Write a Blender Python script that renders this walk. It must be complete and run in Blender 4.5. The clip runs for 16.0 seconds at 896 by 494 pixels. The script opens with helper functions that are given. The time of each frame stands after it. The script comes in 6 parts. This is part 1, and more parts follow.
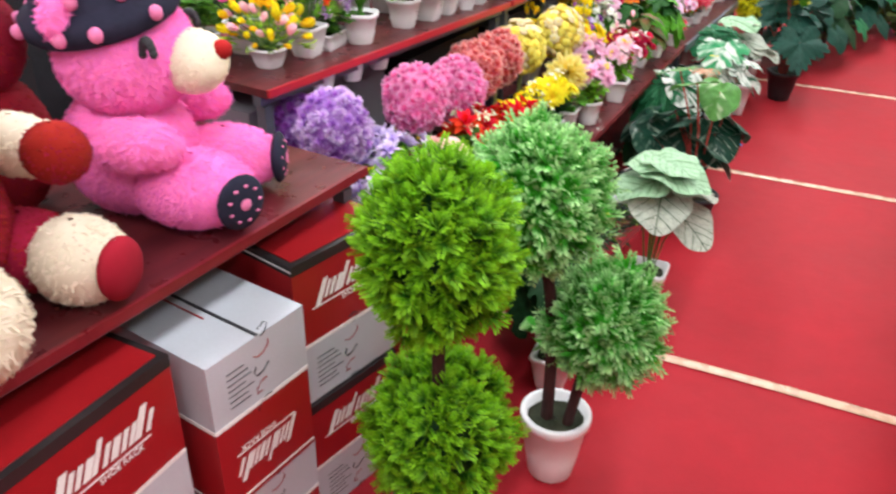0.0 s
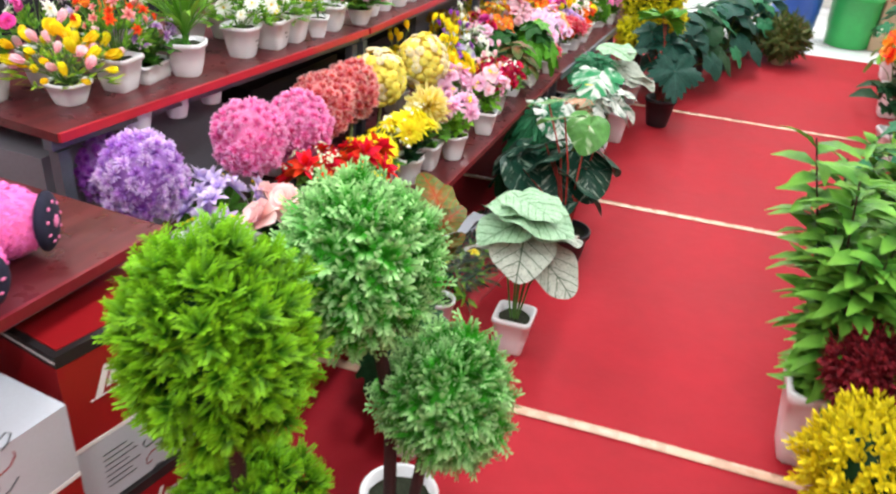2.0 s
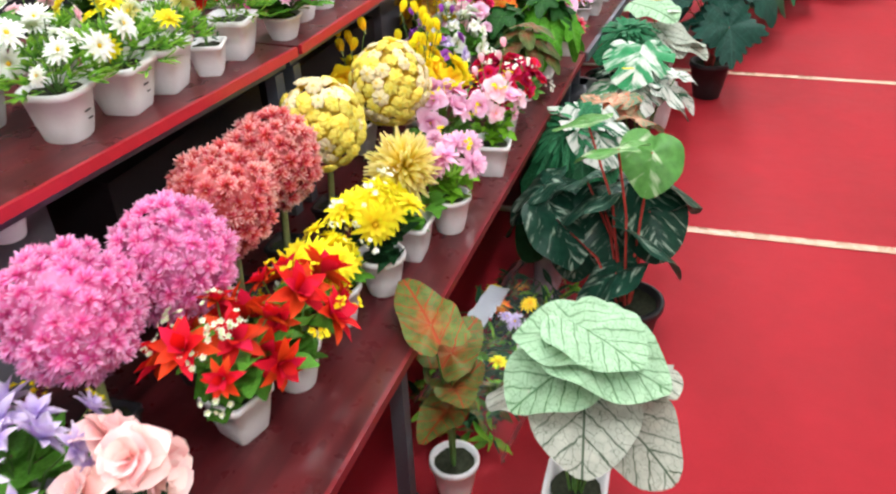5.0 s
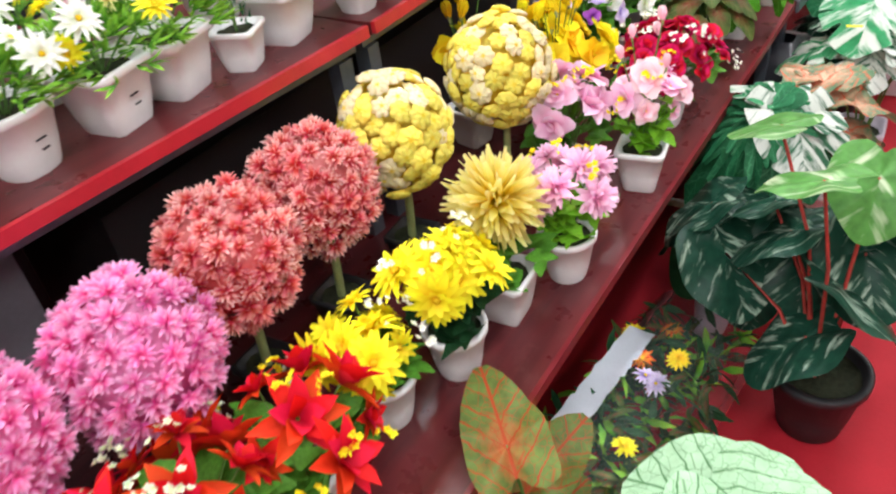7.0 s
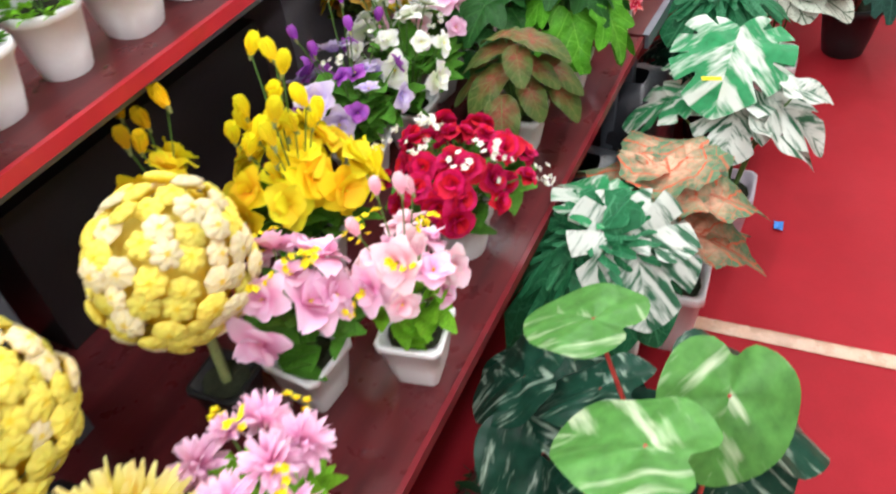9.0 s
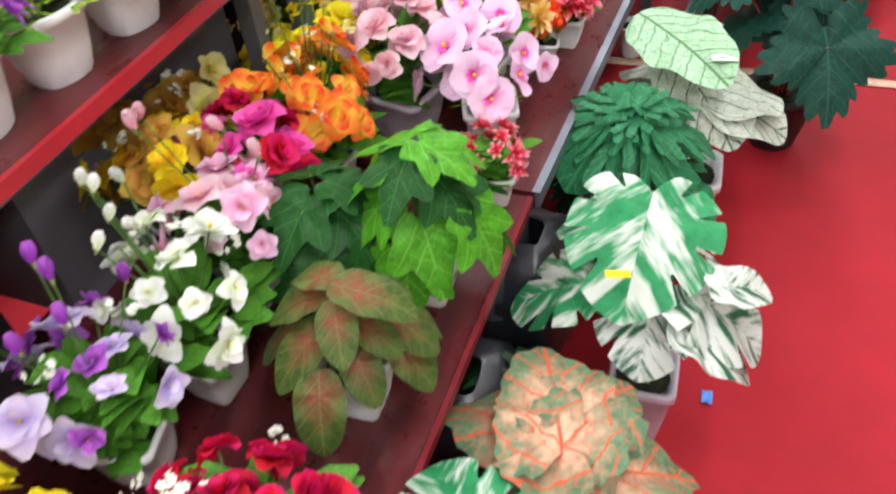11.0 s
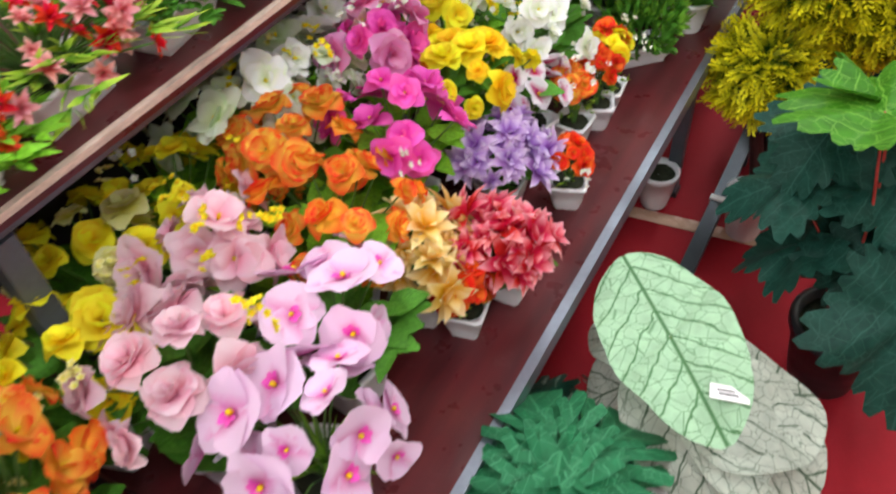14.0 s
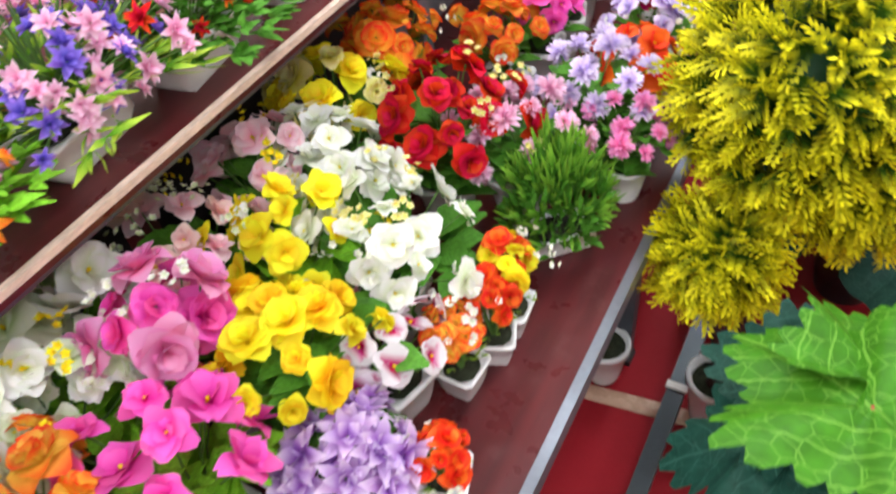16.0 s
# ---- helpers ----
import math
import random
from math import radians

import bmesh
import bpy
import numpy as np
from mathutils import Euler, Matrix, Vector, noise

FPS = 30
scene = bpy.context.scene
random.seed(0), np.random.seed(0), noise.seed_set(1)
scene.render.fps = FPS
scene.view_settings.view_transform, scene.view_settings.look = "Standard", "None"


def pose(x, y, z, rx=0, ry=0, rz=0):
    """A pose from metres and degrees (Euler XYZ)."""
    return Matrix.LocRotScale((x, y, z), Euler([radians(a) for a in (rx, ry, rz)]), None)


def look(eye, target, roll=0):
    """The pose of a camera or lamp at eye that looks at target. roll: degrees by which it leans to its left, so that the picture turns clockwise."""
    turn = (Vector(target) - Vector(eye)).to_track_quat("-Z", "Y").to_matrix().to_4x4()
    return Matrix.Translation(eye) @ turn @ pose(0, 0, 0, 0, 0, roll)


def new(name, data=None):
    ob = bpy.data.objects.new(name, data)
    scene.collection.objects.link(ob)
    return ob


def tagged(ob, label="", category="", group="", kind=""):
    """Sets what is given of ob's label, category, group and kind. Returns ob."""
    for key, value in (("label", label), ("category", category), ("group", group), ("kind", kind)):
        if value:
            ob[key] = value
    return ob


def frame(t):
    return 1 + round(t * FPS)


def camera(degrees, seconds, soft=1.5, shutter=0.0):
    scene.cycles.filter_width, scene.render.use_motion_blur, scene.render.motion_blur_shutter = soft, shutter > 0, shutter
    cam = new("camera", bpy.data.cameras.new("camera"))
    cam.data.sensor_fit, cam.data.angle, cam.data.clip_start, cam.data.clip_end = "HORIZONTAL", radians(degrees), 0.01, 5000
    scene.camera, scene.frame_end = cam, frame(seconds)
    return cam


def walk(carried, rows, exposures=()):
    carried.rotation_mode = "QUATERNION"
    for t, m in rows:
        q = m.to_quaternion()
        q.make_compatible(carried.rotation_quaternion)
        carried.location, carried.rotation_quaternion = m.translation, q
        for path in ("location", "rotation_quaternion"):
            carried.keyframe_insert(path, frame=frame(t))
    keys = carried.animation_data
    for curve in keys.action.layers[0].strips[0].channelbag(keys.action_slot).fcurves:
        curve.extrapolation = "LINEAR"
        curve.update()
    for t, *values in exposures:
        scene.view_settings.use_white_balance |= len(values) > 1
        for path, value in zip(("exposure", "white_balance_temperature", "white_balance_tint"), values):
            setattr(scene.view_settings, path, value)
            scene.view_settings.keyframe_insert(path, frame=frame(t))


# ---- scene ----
cam = camera(60.0, 16.0, 2.2, 0.5)
PATH = [
    (0, (0.379, 1.168, 1.416), (-0.314, 2.76, 0.422), 1.5),
    (0.5, (0.384, 1.181, 1.412), (-0.178, 2.8, 0.381), 2.1),
    (1, (0.396, 1.205, 1.412), (-0.091, 2.86, 0.4), 1.9),
    (1.5, (0.405, 1.258, 1.423), (-0.062, 2.923, 0.417), 1.2),
    (2, (0.448, 1.426, 1.423), (-0.031, 3.116, 0.466), 4.5),
    (2.5, (0.465, 1.567, 1.436), (-0.137, 3.2, 0.45), 3.2),
    (3, (0.379, 1.741, 1.427), (-0.106, 3.418, 0.45), 0.8),
    (3.5, (0.29, 1.885, 1.397), (-0.097, 3.569, 0.388), -0.9),
    (4, (0.24, 2.046, 1.369), (-0.174, 3.7, 0.324), -2.0),
    (6.5, (0.169, 2.752, 1.253), (-0.581, 4.219, 0.119), -3.7),
    (7, (0.15, 2.865, 1.248), (-0.733, 4.196, 0.044), -8.2),
    (7.5, (0.087, 3.038, 1.249), (-0.706, 4.358, -0.027), -9.8),
    (8, (0.072, 3.196, 1.242), (-0.532, 4.558, -0.093), -10.2),
    (8.5, (0.12, 3.356, 1.257), (-0.486, 4.724, -0.07), -5.2),
    (9, (0.145, 3.487, 1.246), (-0.512, 4.811, -0.1), -7.7),
    (9.5, (0.101, 3.633, 1.237), (-0.449, 4.99, -0.126), -7.4),
    (12, (0.104, 4.31, 1.287), (-0.378, 5.644, -0.123), -5.7),
    (12.5, (0.062, 4.441, 1.274), (-0.368, 5.79, -0.138), -6.5),
    (13, (0.062, 4.562, 1.27), (-0.309, 5.92, -0.151), -4.7),
    (13.5, (0.097, 4.707, 1.273), (-0.459, 6.022, -0.128), -3.9),
    (14, (0.135, 4.815, 1.27), (-0.5, 6.041, -0.177), -5.2),
    (14.5, (0.124, 4.957, 1.255), (-0.432, 6.225, -0.188), -3.7),
    (15, (0.098, 5.105, 1.253), (-0.431, 6.4, -0.176), -6.1),
    (15.5, (0.089, 5.195, 1.261), (-0.43, 6.483, -0.178), -6.2),
    (16, (0.134, 5.312, 1.263), (-0.518, 6.558, -0.159), -7.7),
]
walk(cam, [(t, look(eye, target, roll)) for t, eye, target, roll in PATH], [(0, 0.1), (1.5, 0.12), (2.5, 0.25), (3.2, 0.1), (4, 0.1), (7, 0.12), (8, 0.0), (9, 0.05), (12, 0.0), (13, -0.08), (13.5, -0.22), (14, -0.36), (14.5, -0.1), (15, 0.0), (16, 0.0)])


# ---- light ----
world = bpy.data.worlds.new("world")
world.use_nodes = True
world.node_tree.nodes["Background"].inputs[0].default_value = (0.8, 0.88, 1.0, 1)
world.node_tree.nodes["Background"].inputs[1].default_value = 0.3
scene.world = world
CEILING = 2.9
TUBE_POWER = 26


# ---- materials ----
def node(nt, kind, **values):
    n = nt.nodes.new(kind)
    for key, value in values.items():
        n.inputs[key.replace("_", " ")].default_value = value
    return n


def maths(nt, op, a, b=0.0, c=None):
    n = nt.nodes.new("ShaderNodeMath")
    n.operation = op
    for i, v in enumerate((a, b, c)):
        if v is None:
            continue
        if isinstance(v, (int, float)):
            n.inputs[i].default_value = v
        else:
            nt.links.new(v, n.inputs[i])
    return n.outputs[0]


def mixed(nt, fac, a, b):
    n = nt.nodes.new("ShaderNodeMix")
    n.data_type = "RGBA"
    for i, v in ((0, fac), (6, a), (7, b)):
        if isinstance(v, (int, float)):
            n.inputs[i].default_value = v
        elif isinstance(v, tuple):
            n.inputs[i].default_value = (*v[:3], 1)
        else:
            nt.links.new(v, n.inputs[i])
    return n.outputs[2]


def scaled(c, k):
    return tuple(min(1.0, v * k) for v in c)


def base(name, rough=0.6, spec=0.4):
    m = bpy.data.materials.new(name)
    m.use_nodes = True
    nt = m.node_tree
    p = nt.nodes["Principled BSDF"]
    p.inputs["Roughness"].default_value = rough
    p.inputs["Specular IOR Level"].default_value = spec
    return m, nt, p


def noise_of(nt, scale, detail=3.0, coords="Object", stretch=None, rough=0.55):
    tc = nt.nodes.new("ShaderNodeTexCoord")
    src = tc.outputs[coords]
    if stretch:
        mp = nt.nodes.new("ShaderNodeMapping")
        mp.inputs["Scale"].default_value = stretch
        nt.links.new(src, mp.inputs["Vector"])
        src = mp.outputs[0]
    n = node(nt, "ShaderNodeTexNoise", Scale=scale, Detail=detail, Roughness=rough)
    nt.links.new(src, n.inputs["Vector"])
    return n.outputs[0]


def spread_of(nt, fac, lo, hi):
    n = nt.nodes.new("ShaderNodeMapRange")
    nt.links.new(fac, n.inputs[0])
    n.inputs[1].default_value, n.inputs[2].default_value = lo, hi
    return n.outputs[0]


def bumped(nt, p, height, strength=0.2, distance=0.002):
    b = node(nt, "ShaderNodeBump", Strength=strength, Distance=distance)
    nt.links.new(height, b.inputs["Height"])
    nt.links.new(b.outputs[0], p.inputs["Normal"])


def surface(name, color, rough=0.6, spec=0.4, var=0.2, scale=8.0, grain=120.0, bump=0.15, metal=0.0, coords="Object", stretch=None):
    """A painted, plastic, cloth or metal surface with variation at two scales."""
    m, nt, p = base(name, rough, spec)
    big = noise_of(nt, scale, 4, coords, stretch)
    fine = noise_of(nt, grain, 2, coords, stretch)
    f = maths(nt, "ADD", maths(nt, "MULTIPLY", big, 0.7), maths(nt, "MULTIPLY", fine, 0.3))
    c = mixed(nt, spread_of(nt, f, 0.3, 0.7), scaled(color, 1 - var), scaled(color, 1 + var))
    nt.links.new(c, p.inputs["Base Color"])
    r = maths(nt, "ADD", maths(nt, "MULTIPLY", big, 0.24), rough - 0.12)
    nt.links.new(r, p.inputs["Roughness"])
    p.inputs["Metallic"].default_value = metal
    bumped(nt, p, fine, bump)
    return m


def thin(nt, m, p, color, amount):
    """Lets some light through a leaf or a petal."""
    if amount <= 0:
        return
    out = nt.nodes["Material Output"]
    t = nt.nodes.new("ShaderNodeBsdfTranslucent")
    nt.links.new(color, t.inputs[0])
    mix = nt.nodes.new("ShaderNodeMixShader")
    mix.inputs[0].default_value = amount
    nt.links.new(p.outputs[0], mix.inputs[1])
    nt.links.new(t.outputs[0], mix.inputs[2])
    nt.links.new(mix.outputs[0], out.inputs[0])


def petal_mat(name, inner, outer, lo=0.1, hi=0.8, rough=0.65, through_light=0.3):
    """Cloth petals: inner colour at the base, outer colour at the tip, each flower a little its own."""
    m, nt, p = base(name, rough, 0.25)
    tc = nt.nodes.new("ShaderNodeTexCoord")
    sep = nt.nodes.new("ShaderNodeSeparateXYZ")
    nt.links.new(tc.outputs["UV"], sep.inputs[0])
    wob = maths(nt, "ADD", sep.outputs[1], maths(nt, "MULTIPLY", maths(nt, "SUBTRACT", noise_of(nt, 60, 2), 0.5), 0.3))
    c = mixed(nt, spread_of(nt, wob, lo, hi), inner, outer)
    info = nt.nodes.new("ShaderNodeObjectInfo")
    geo = nt.nodes.new("ShaderNodeNewGeometry")
    hsv = nt.nodes.new("ShaderNodeHueSaturation")
    nt.links.new(c, hsv.inputs["Color"])
    nt.links.new(maths(nt, "ADD", maths(nt, "MULTIPLY", info.outputs["Random"], 0.25), 0.86), hsv.inputs["Value"])
    nt.links.new(maths(nt, "ADD", maths(nt, "MULTIPLY", geo.outputs["Random Per Island"], 0.03), 0.485), hsv.inputs["Hue"])
    nt.links.new(hsv.outputs[0], p.inputs["Base Color"])
    bumped(nt, p, noise_of(nt, 220, 2), 0.25, 0.001)
    thin(nt, m, p, hsv.outputs[0], through_light)
    return m


def leaf_mat(name, green, tip=None, vein=None, vein_width=0.05, veins=6.0, streak=None, streak_amount=0.5, streak_scale=5.5,
             heart=None, heart_size=0.5, fingers=0.0, rough=0.45, through_light=0.18, var=0.25, tip_from=0.35):
    """Leaf of coated cloth. u runs across (0.5 is the midrib), v from the stalk to the tip."""
    m, nt, p = base(name, rough, 0.17)
    tc = nt.nodes.new("ShaderNodeTexCoord")
    sep = nt.nodes.new("ShaderNodeSeparateXYZ")
    nt.links.new(tc.outputs["UV"], sep.inputs[0])
    u = maths(nt, "MULTIPLY", maths(nt, "ABSOLUTE", maths(nt, "SUBTRACT", sep.outputs[0], 0.5)), 2.0)
    v = sep.outputs[1]
    n = noise_of(nt, 45, 3)
    c = mixed(nt, spread_of(nt, n, 0.3, 0.7), scaled(green, 1 - var), scaled(green, 1 + var))
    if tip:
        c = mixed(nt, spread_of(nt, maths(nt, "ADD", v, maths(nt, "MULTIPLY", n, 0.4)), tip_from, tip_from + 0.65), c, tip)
    slant = maths(nt, "SUBTRACT", v, maths(nt, "MULTIPLY", u, 0.55))
    if streak:
        cmb = nt.nodes.new("ShaderNodeCombineXYZ")
        info = nt.nodes.new("ShaderNodeObjectInfo")
        geo = nt.nodes.new("ShaderNodeNewGeometry")
        half = maths(nt, "MULTIPLY", maths(nt, "GREATER_THAN", sep.outputs[0], 0.5), 7.3)
        nt.links.new(maths(nt, "ADD", maths(nt, "MULTIPLY", slant, streak_scale), half), cmb.inputs[0])
        nt.links.new(maths(nt, "MULTIPLY", sep.outputs[0], 0.45 * streak_scale), cmb.inputs[1])
        nt.links.new(maths(nt, "MULTIPLY", maths(nt, "ADD", info.outputs["Random"], geo.outputs["Random Per Island"]), 30.0), cmb.inputs[2])
        sn = node(nt, "ShaderNodeTexNoise", Scale=1.3, Detail=3.0, Roughness=0.6)
        nt.links.new(cmb.outputs[0], sn.inputs["Vector"])
        lo = 0.72 - 0.42 * streak_amount
        c = mixed(nt, spread_of(nt, sn.outputs[0], lo, lo + 0.13), c, streak)
    if heart:
        r = maths(nt, "ADD", maths(nt, "MULTIPLY", maths(nt, "ABSOLUTE", maths(nt, "SUBTRACT", v, 0.4)), 1.5), maths(nt, "MULTIPLY", u, 1.1))
        r = maths(nt, "ADD", r, maths(nt, "MULTIPLY", maths(nt, "SUBTRACT", noise_of(nt, 70, 3), 0.5), 0.9))
        if fingers:
            fw = maths(nt, "ABSOLUTE", maths(nt, "SUBTRACT", maths(nt, "FRACT", maths(nt, "ADD", maths(nt, "MULTIPLY", slant, 4.0), maths(nt, "MULTIPLY", n, 0.6))), 0.5))
            r = maths(nt, "ADD", r, maths(nt, "MULTIPLY", maths(nt, "SUBTRACT", fw, 0.25), fingers))
        c = mixed(nt, spread_of(nt, r, heart_size + 0.35, heart_size - 0.25), c, heart)
    if vein:
        fr = maths(nt, "ABSOLUTE", maths(nt, "SUBTRACT", maths(nt, "FRACT", maths(nt, "ADD", maths(nt, "MULTIPLY", slant, veins), maths(nt, "MULTIPLY", n, 0.5))), 0.5))
        side = spread_of(nt, fr, vein_width * 2.4, vein_width * 1.0)
        side = maths(nt, "MULTIPLY", side, spread_of(nt, u, 1.0, 0.55))
        mid = spread_of(nt, u, vein_width, vein_width * 0.4)
        vor = node(nt, "ShaderNodeTexVoronoi", Scale=14.0)
        vor.feature = "DISTANCE_TO_EDGE"
        nt.links.new(tc.outputs["UV"], vor.inputs["Vector"])
        net = maths(nt, "MULTIPLY", spread_of(nt, vor.outputs[0], 0.034, 0.0), 0.8)
        c = mixed(nt, maths(nt, "MAXIMUM", maths(nt, "MAXIMUM", side, mid), net), c, vein)
    info = nt.nodes.new("ShaderNodeObjectInfo")
    geo = nt.nodes.new("ShaderNodeNewGeometry")
    hsv = nt.nodes.new("ShaderNodeHueSaturation")
    nt.links.new(c, hsv.inputs["Color"])
    rnd = maths(nt, "ADD", maths(nt, "MULTIPLY", geo.outputs["Random Per Island"], 0.4), maths(nt, "MULTIPLY", info.outputs["Random"], 0.15))
    nt.links.new(maths(nt, "ADD", rnd, 0.74), hsv.inputs["Value"])
    nt.links.new(hsv.outputs[0], p.inputs["Base Color"])
    fr2 = maths(nt, "ABSOLUTE", maths(nt, "SUBTRACT", maths(nt, "FRACT", maths(nt, "MULTIPLY", slant, veins)), 0.5))
    bumped(nt, p, fr2, 0.35, 0.003)
    thin(nt, m, p, hsv.outputs[0], through_light)
    return m


def carpet_mat():
    """Needle-felt carpet: fibre grain, trodden patches and a slight sheen."""
    m, nt, p = base("red_carpet", 0.75, 0.18)
    big = noise_of(nt, 1.6, 5)
    mid = noise_of(nt, 14, 4)
    fine = noise_of(nt, 420, 2)
    f = maths(nt, "ADD", maths(nt, "ADD", maths(nt, "MULTIPLY", big, 0.5), maths(nt, "MULTIPLY", mid, 0.2)), maths(nt, "MULTIPLY", fine, 0.3))
    c = mixed(nt, spread_of(nt, f, 0.32, 0.68), (0.27, 0.0085, 0.015), (0.41, 0.015, 0.026))
    dirt = spread_of(nt, noise_of(nt, 33, 5, rough=0.75), 0.73, 0.8)
    c = mixed(nt, maths(nt, "MULTIPLY", dirt, 0.35), c, (0.5, 0.3, 0.26))
    nt.links.new(c, p.inputs["Base Color"])
    nt.links.new(maths(nt, "ADD", maths(nt, "MULTIPLY", big, 0.3), 0.5), p.inputs["Roughness"])
    p.inputs["Sheen Weight"].default_value = 0.04
    p.inputs["Sheen Roughness"].default_value = 0.4
    bumped(nt, p, maths(nt, "ADD", maths(nt, "MULTIPLY", fine, 0.5), maths(nt, "MULTIPLY", mid, 1.5)), 0.35, 0.003)
    return m


def laminate_mat():
    m, nt, p = base("maroon_laminate", 0.3, 0.5)
    g = noise_of(nt, 3.5, 5, stretch=(9, 0.8, 4))
    s = noise_of(nt, 26, 4)
    c = mixed(nt, spread_of(nt, g, 0.3, 0.7), (0.05, 0.008, 0.01), (0.13, 0.018, 0.021))
    c = mixed(nt, maths(nt, "MULTIPLY", spread_of(nt, s, 0.6, 0.8), 0.3), c, (0.2, 0.075, 0.075))
    nt.links.new(c, p.inputs["Base Color"])
    nt.links.new(maths(nt, "ADD", maths(nt, "MULTIPLY", s, 0.35), 0.14), p.inputs["Roughness"])
    bumped(nt, p, g, 0.06, 0.002)
    return m


CARPET = carpet_mat()
LAMINATE = laminate_mat()
LIP = surface("red_edge_band", (0.42, 0.014, 0.026), 0.35, 0.5, 0.15, 14)
DARKLIP = surface("maroon_edge_band", (0.17, 0.012, 0.018), 0.32, 0.5, 0.2, 14)
SILVER = surface("silver_edge_band", (0.29, 0.33, 0.39), 0.32, 0.5, 0.2, 10, metal=0.75)
RAWWOOD = surface("raw_wood_strip", (0.74, 0.57, 0.47), 0.7, 0.3, 0.25, 30, stretch=(6, 1, 6))
STEEL = surface("grey_steel", (0.13, 0.15, 0.18), 0.4, 0.5, 0.2, 9, metal=0.5)
DARKSTEEL = surface("dark_steel", (0.06, 0.075, 0.09), 0.4, 0.5, 0.2, 9, metal=0.4)
WALLPAINT = surface("cream_wall_paint", (0.5, 0.48, 0.44), 0.75, 0.3, 0.06, 2.5, 90)
CEILPAINT = surface("white_ceiling_paint", (0.82, 0.82, 0.8), 0.8, 0.2, 0.04, 2, 90)
TILE = surface("white_floor_tile", (0.72, 0.74, 0.74), 0.25, 0.5, 0.08, 3, 60, 0.03)
TAPE = surface("tan_packing_tape", (0.62, 0.4, 0.28), 0.28, 0.5, 0.25, 16, 200, 0.3)
WHITEPOT = surface("white_plastic_pot", (0.8, 0.81, 0.82), 0.42, 0.45, 0.05, 18, 150, 0.06)
LILACPOT = surface("pale_lavender_pot", (0.58, 0.52, 0.6), 0.42, 0.45, 0.1, 14, 150, 0.06)
CREAMPOT = surface("cream_plastic_pot", (0.72, 0.66, 0.62), 0.45, 0.45, 0.08, 14, 150, 0.06)
BLACKPOT = surface("black_plastic_pot", (0.018, 0.018, 0.02), 0.45, 0.4, 0.3, 14, 150, 0.1)
SOIL = surface("dark_moss_soil", (0.03, 0.035, 0.02), 0.9, 0.2, 0.6, 90, 300, 0.8)
STEM = surface("green_plastic_stem", (0.09, 0.2, 0.04), 0.5, 0.35, 0.3, 30)
PALESTEM = surface("pale_stem", (0.3, 0.36, 0.14), 0.5, 0.35, 0.3, 30)
REDSTEM = surface("red_stem", (0.42, 0.05, 0.04), 0.5, 0.35, 0.3, 30)
TRUNK = surface("dark_brown_trunk", (0.045, 0.015, 0.014), 0.75, 0.3, 0.5, 26, 120, 0.6, stretch=(4, 4, 0.5))
INK = surface("black_ink", (0.03, 0.03, 0.035), 0.6, 0.3, 0.2)
WHITEINK = surface("white_ink", (0.82, 0.8, 0.78), 0.5, 0.35, 0.05)
REDCARD = surface("red_printed_card", (0.32, 0.009, 0.013), 0.34, 0.5, 0.12, 6, 180, 0.06)
SILVERCARD = surface("pale_grey_card", (0.5, 0.53, 0.58), 0.42, 0.45, 0.08, 6, 180, 0.08)
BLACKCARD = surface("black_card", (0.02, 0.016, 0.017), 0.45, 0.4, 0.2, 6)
BROWNCARD = surface("brown_cardboard", (0.42, 0.3, 0.19), 0.75, 0.3, 0.12, 6, 120)
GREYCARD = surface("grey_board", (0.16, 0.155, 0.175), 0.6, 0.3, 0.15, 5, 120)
DARKBACKING = surface("dark_backing", (0.02, 0.02, 0.024), 0.85, 0.2, 0.3, 14)
LAMPTUBE = bpy.data.materials.new("lit_tube")
LAMPTUBE.use_nodes = True
LAMPTUBE.node_tree.nodes["Principled BSDF"].inputs["Emission Color"].default_value = (0.95, 0.98, 1, 1)
LAMPTUBE.node_tree.nodes["Principled BSDF"].inputs["Emission Strength"].default_value = 6.0
PINKFUR = petal_mat("pink_plush", (0.93, 0.19, 0.55), (0.97, 0.23, 0.6), 0.0, 0.9, 0.9, 0.1)
CREAMFUR = petal_mat("cream_plush", (0.78, 0.66, 0.5), (0.9, 0.8, 0.64), 0.0, 0.9, 0.9, 0.1)
REDFUR = petal_mat("red_plush", (0.2, 0.004, 0.012), (0.38, 0.01, 0.024), 0.0, 0.9, 0.9, 0.1)
HATCLOTH = surface("black_hat_cloth", (0.02, 0.02, 0.04), 0.85, 0.2, 0.3, 20)
PINKCLOTH = surface("pink_print", (0.75, 0.2, 0.4), 0.8, 0.2, 0.15, 20)
CLEARFILM, _nt, _p = base("clear_film", 0.12, 0.5)
_p.inputs["Transmission Weight"].default_value = 0.97
_p.inputs["Base Color"].default_value = (0.95, 0.97, 0.97, 1)
_p.inputs["IOR"].default_value = 1.08

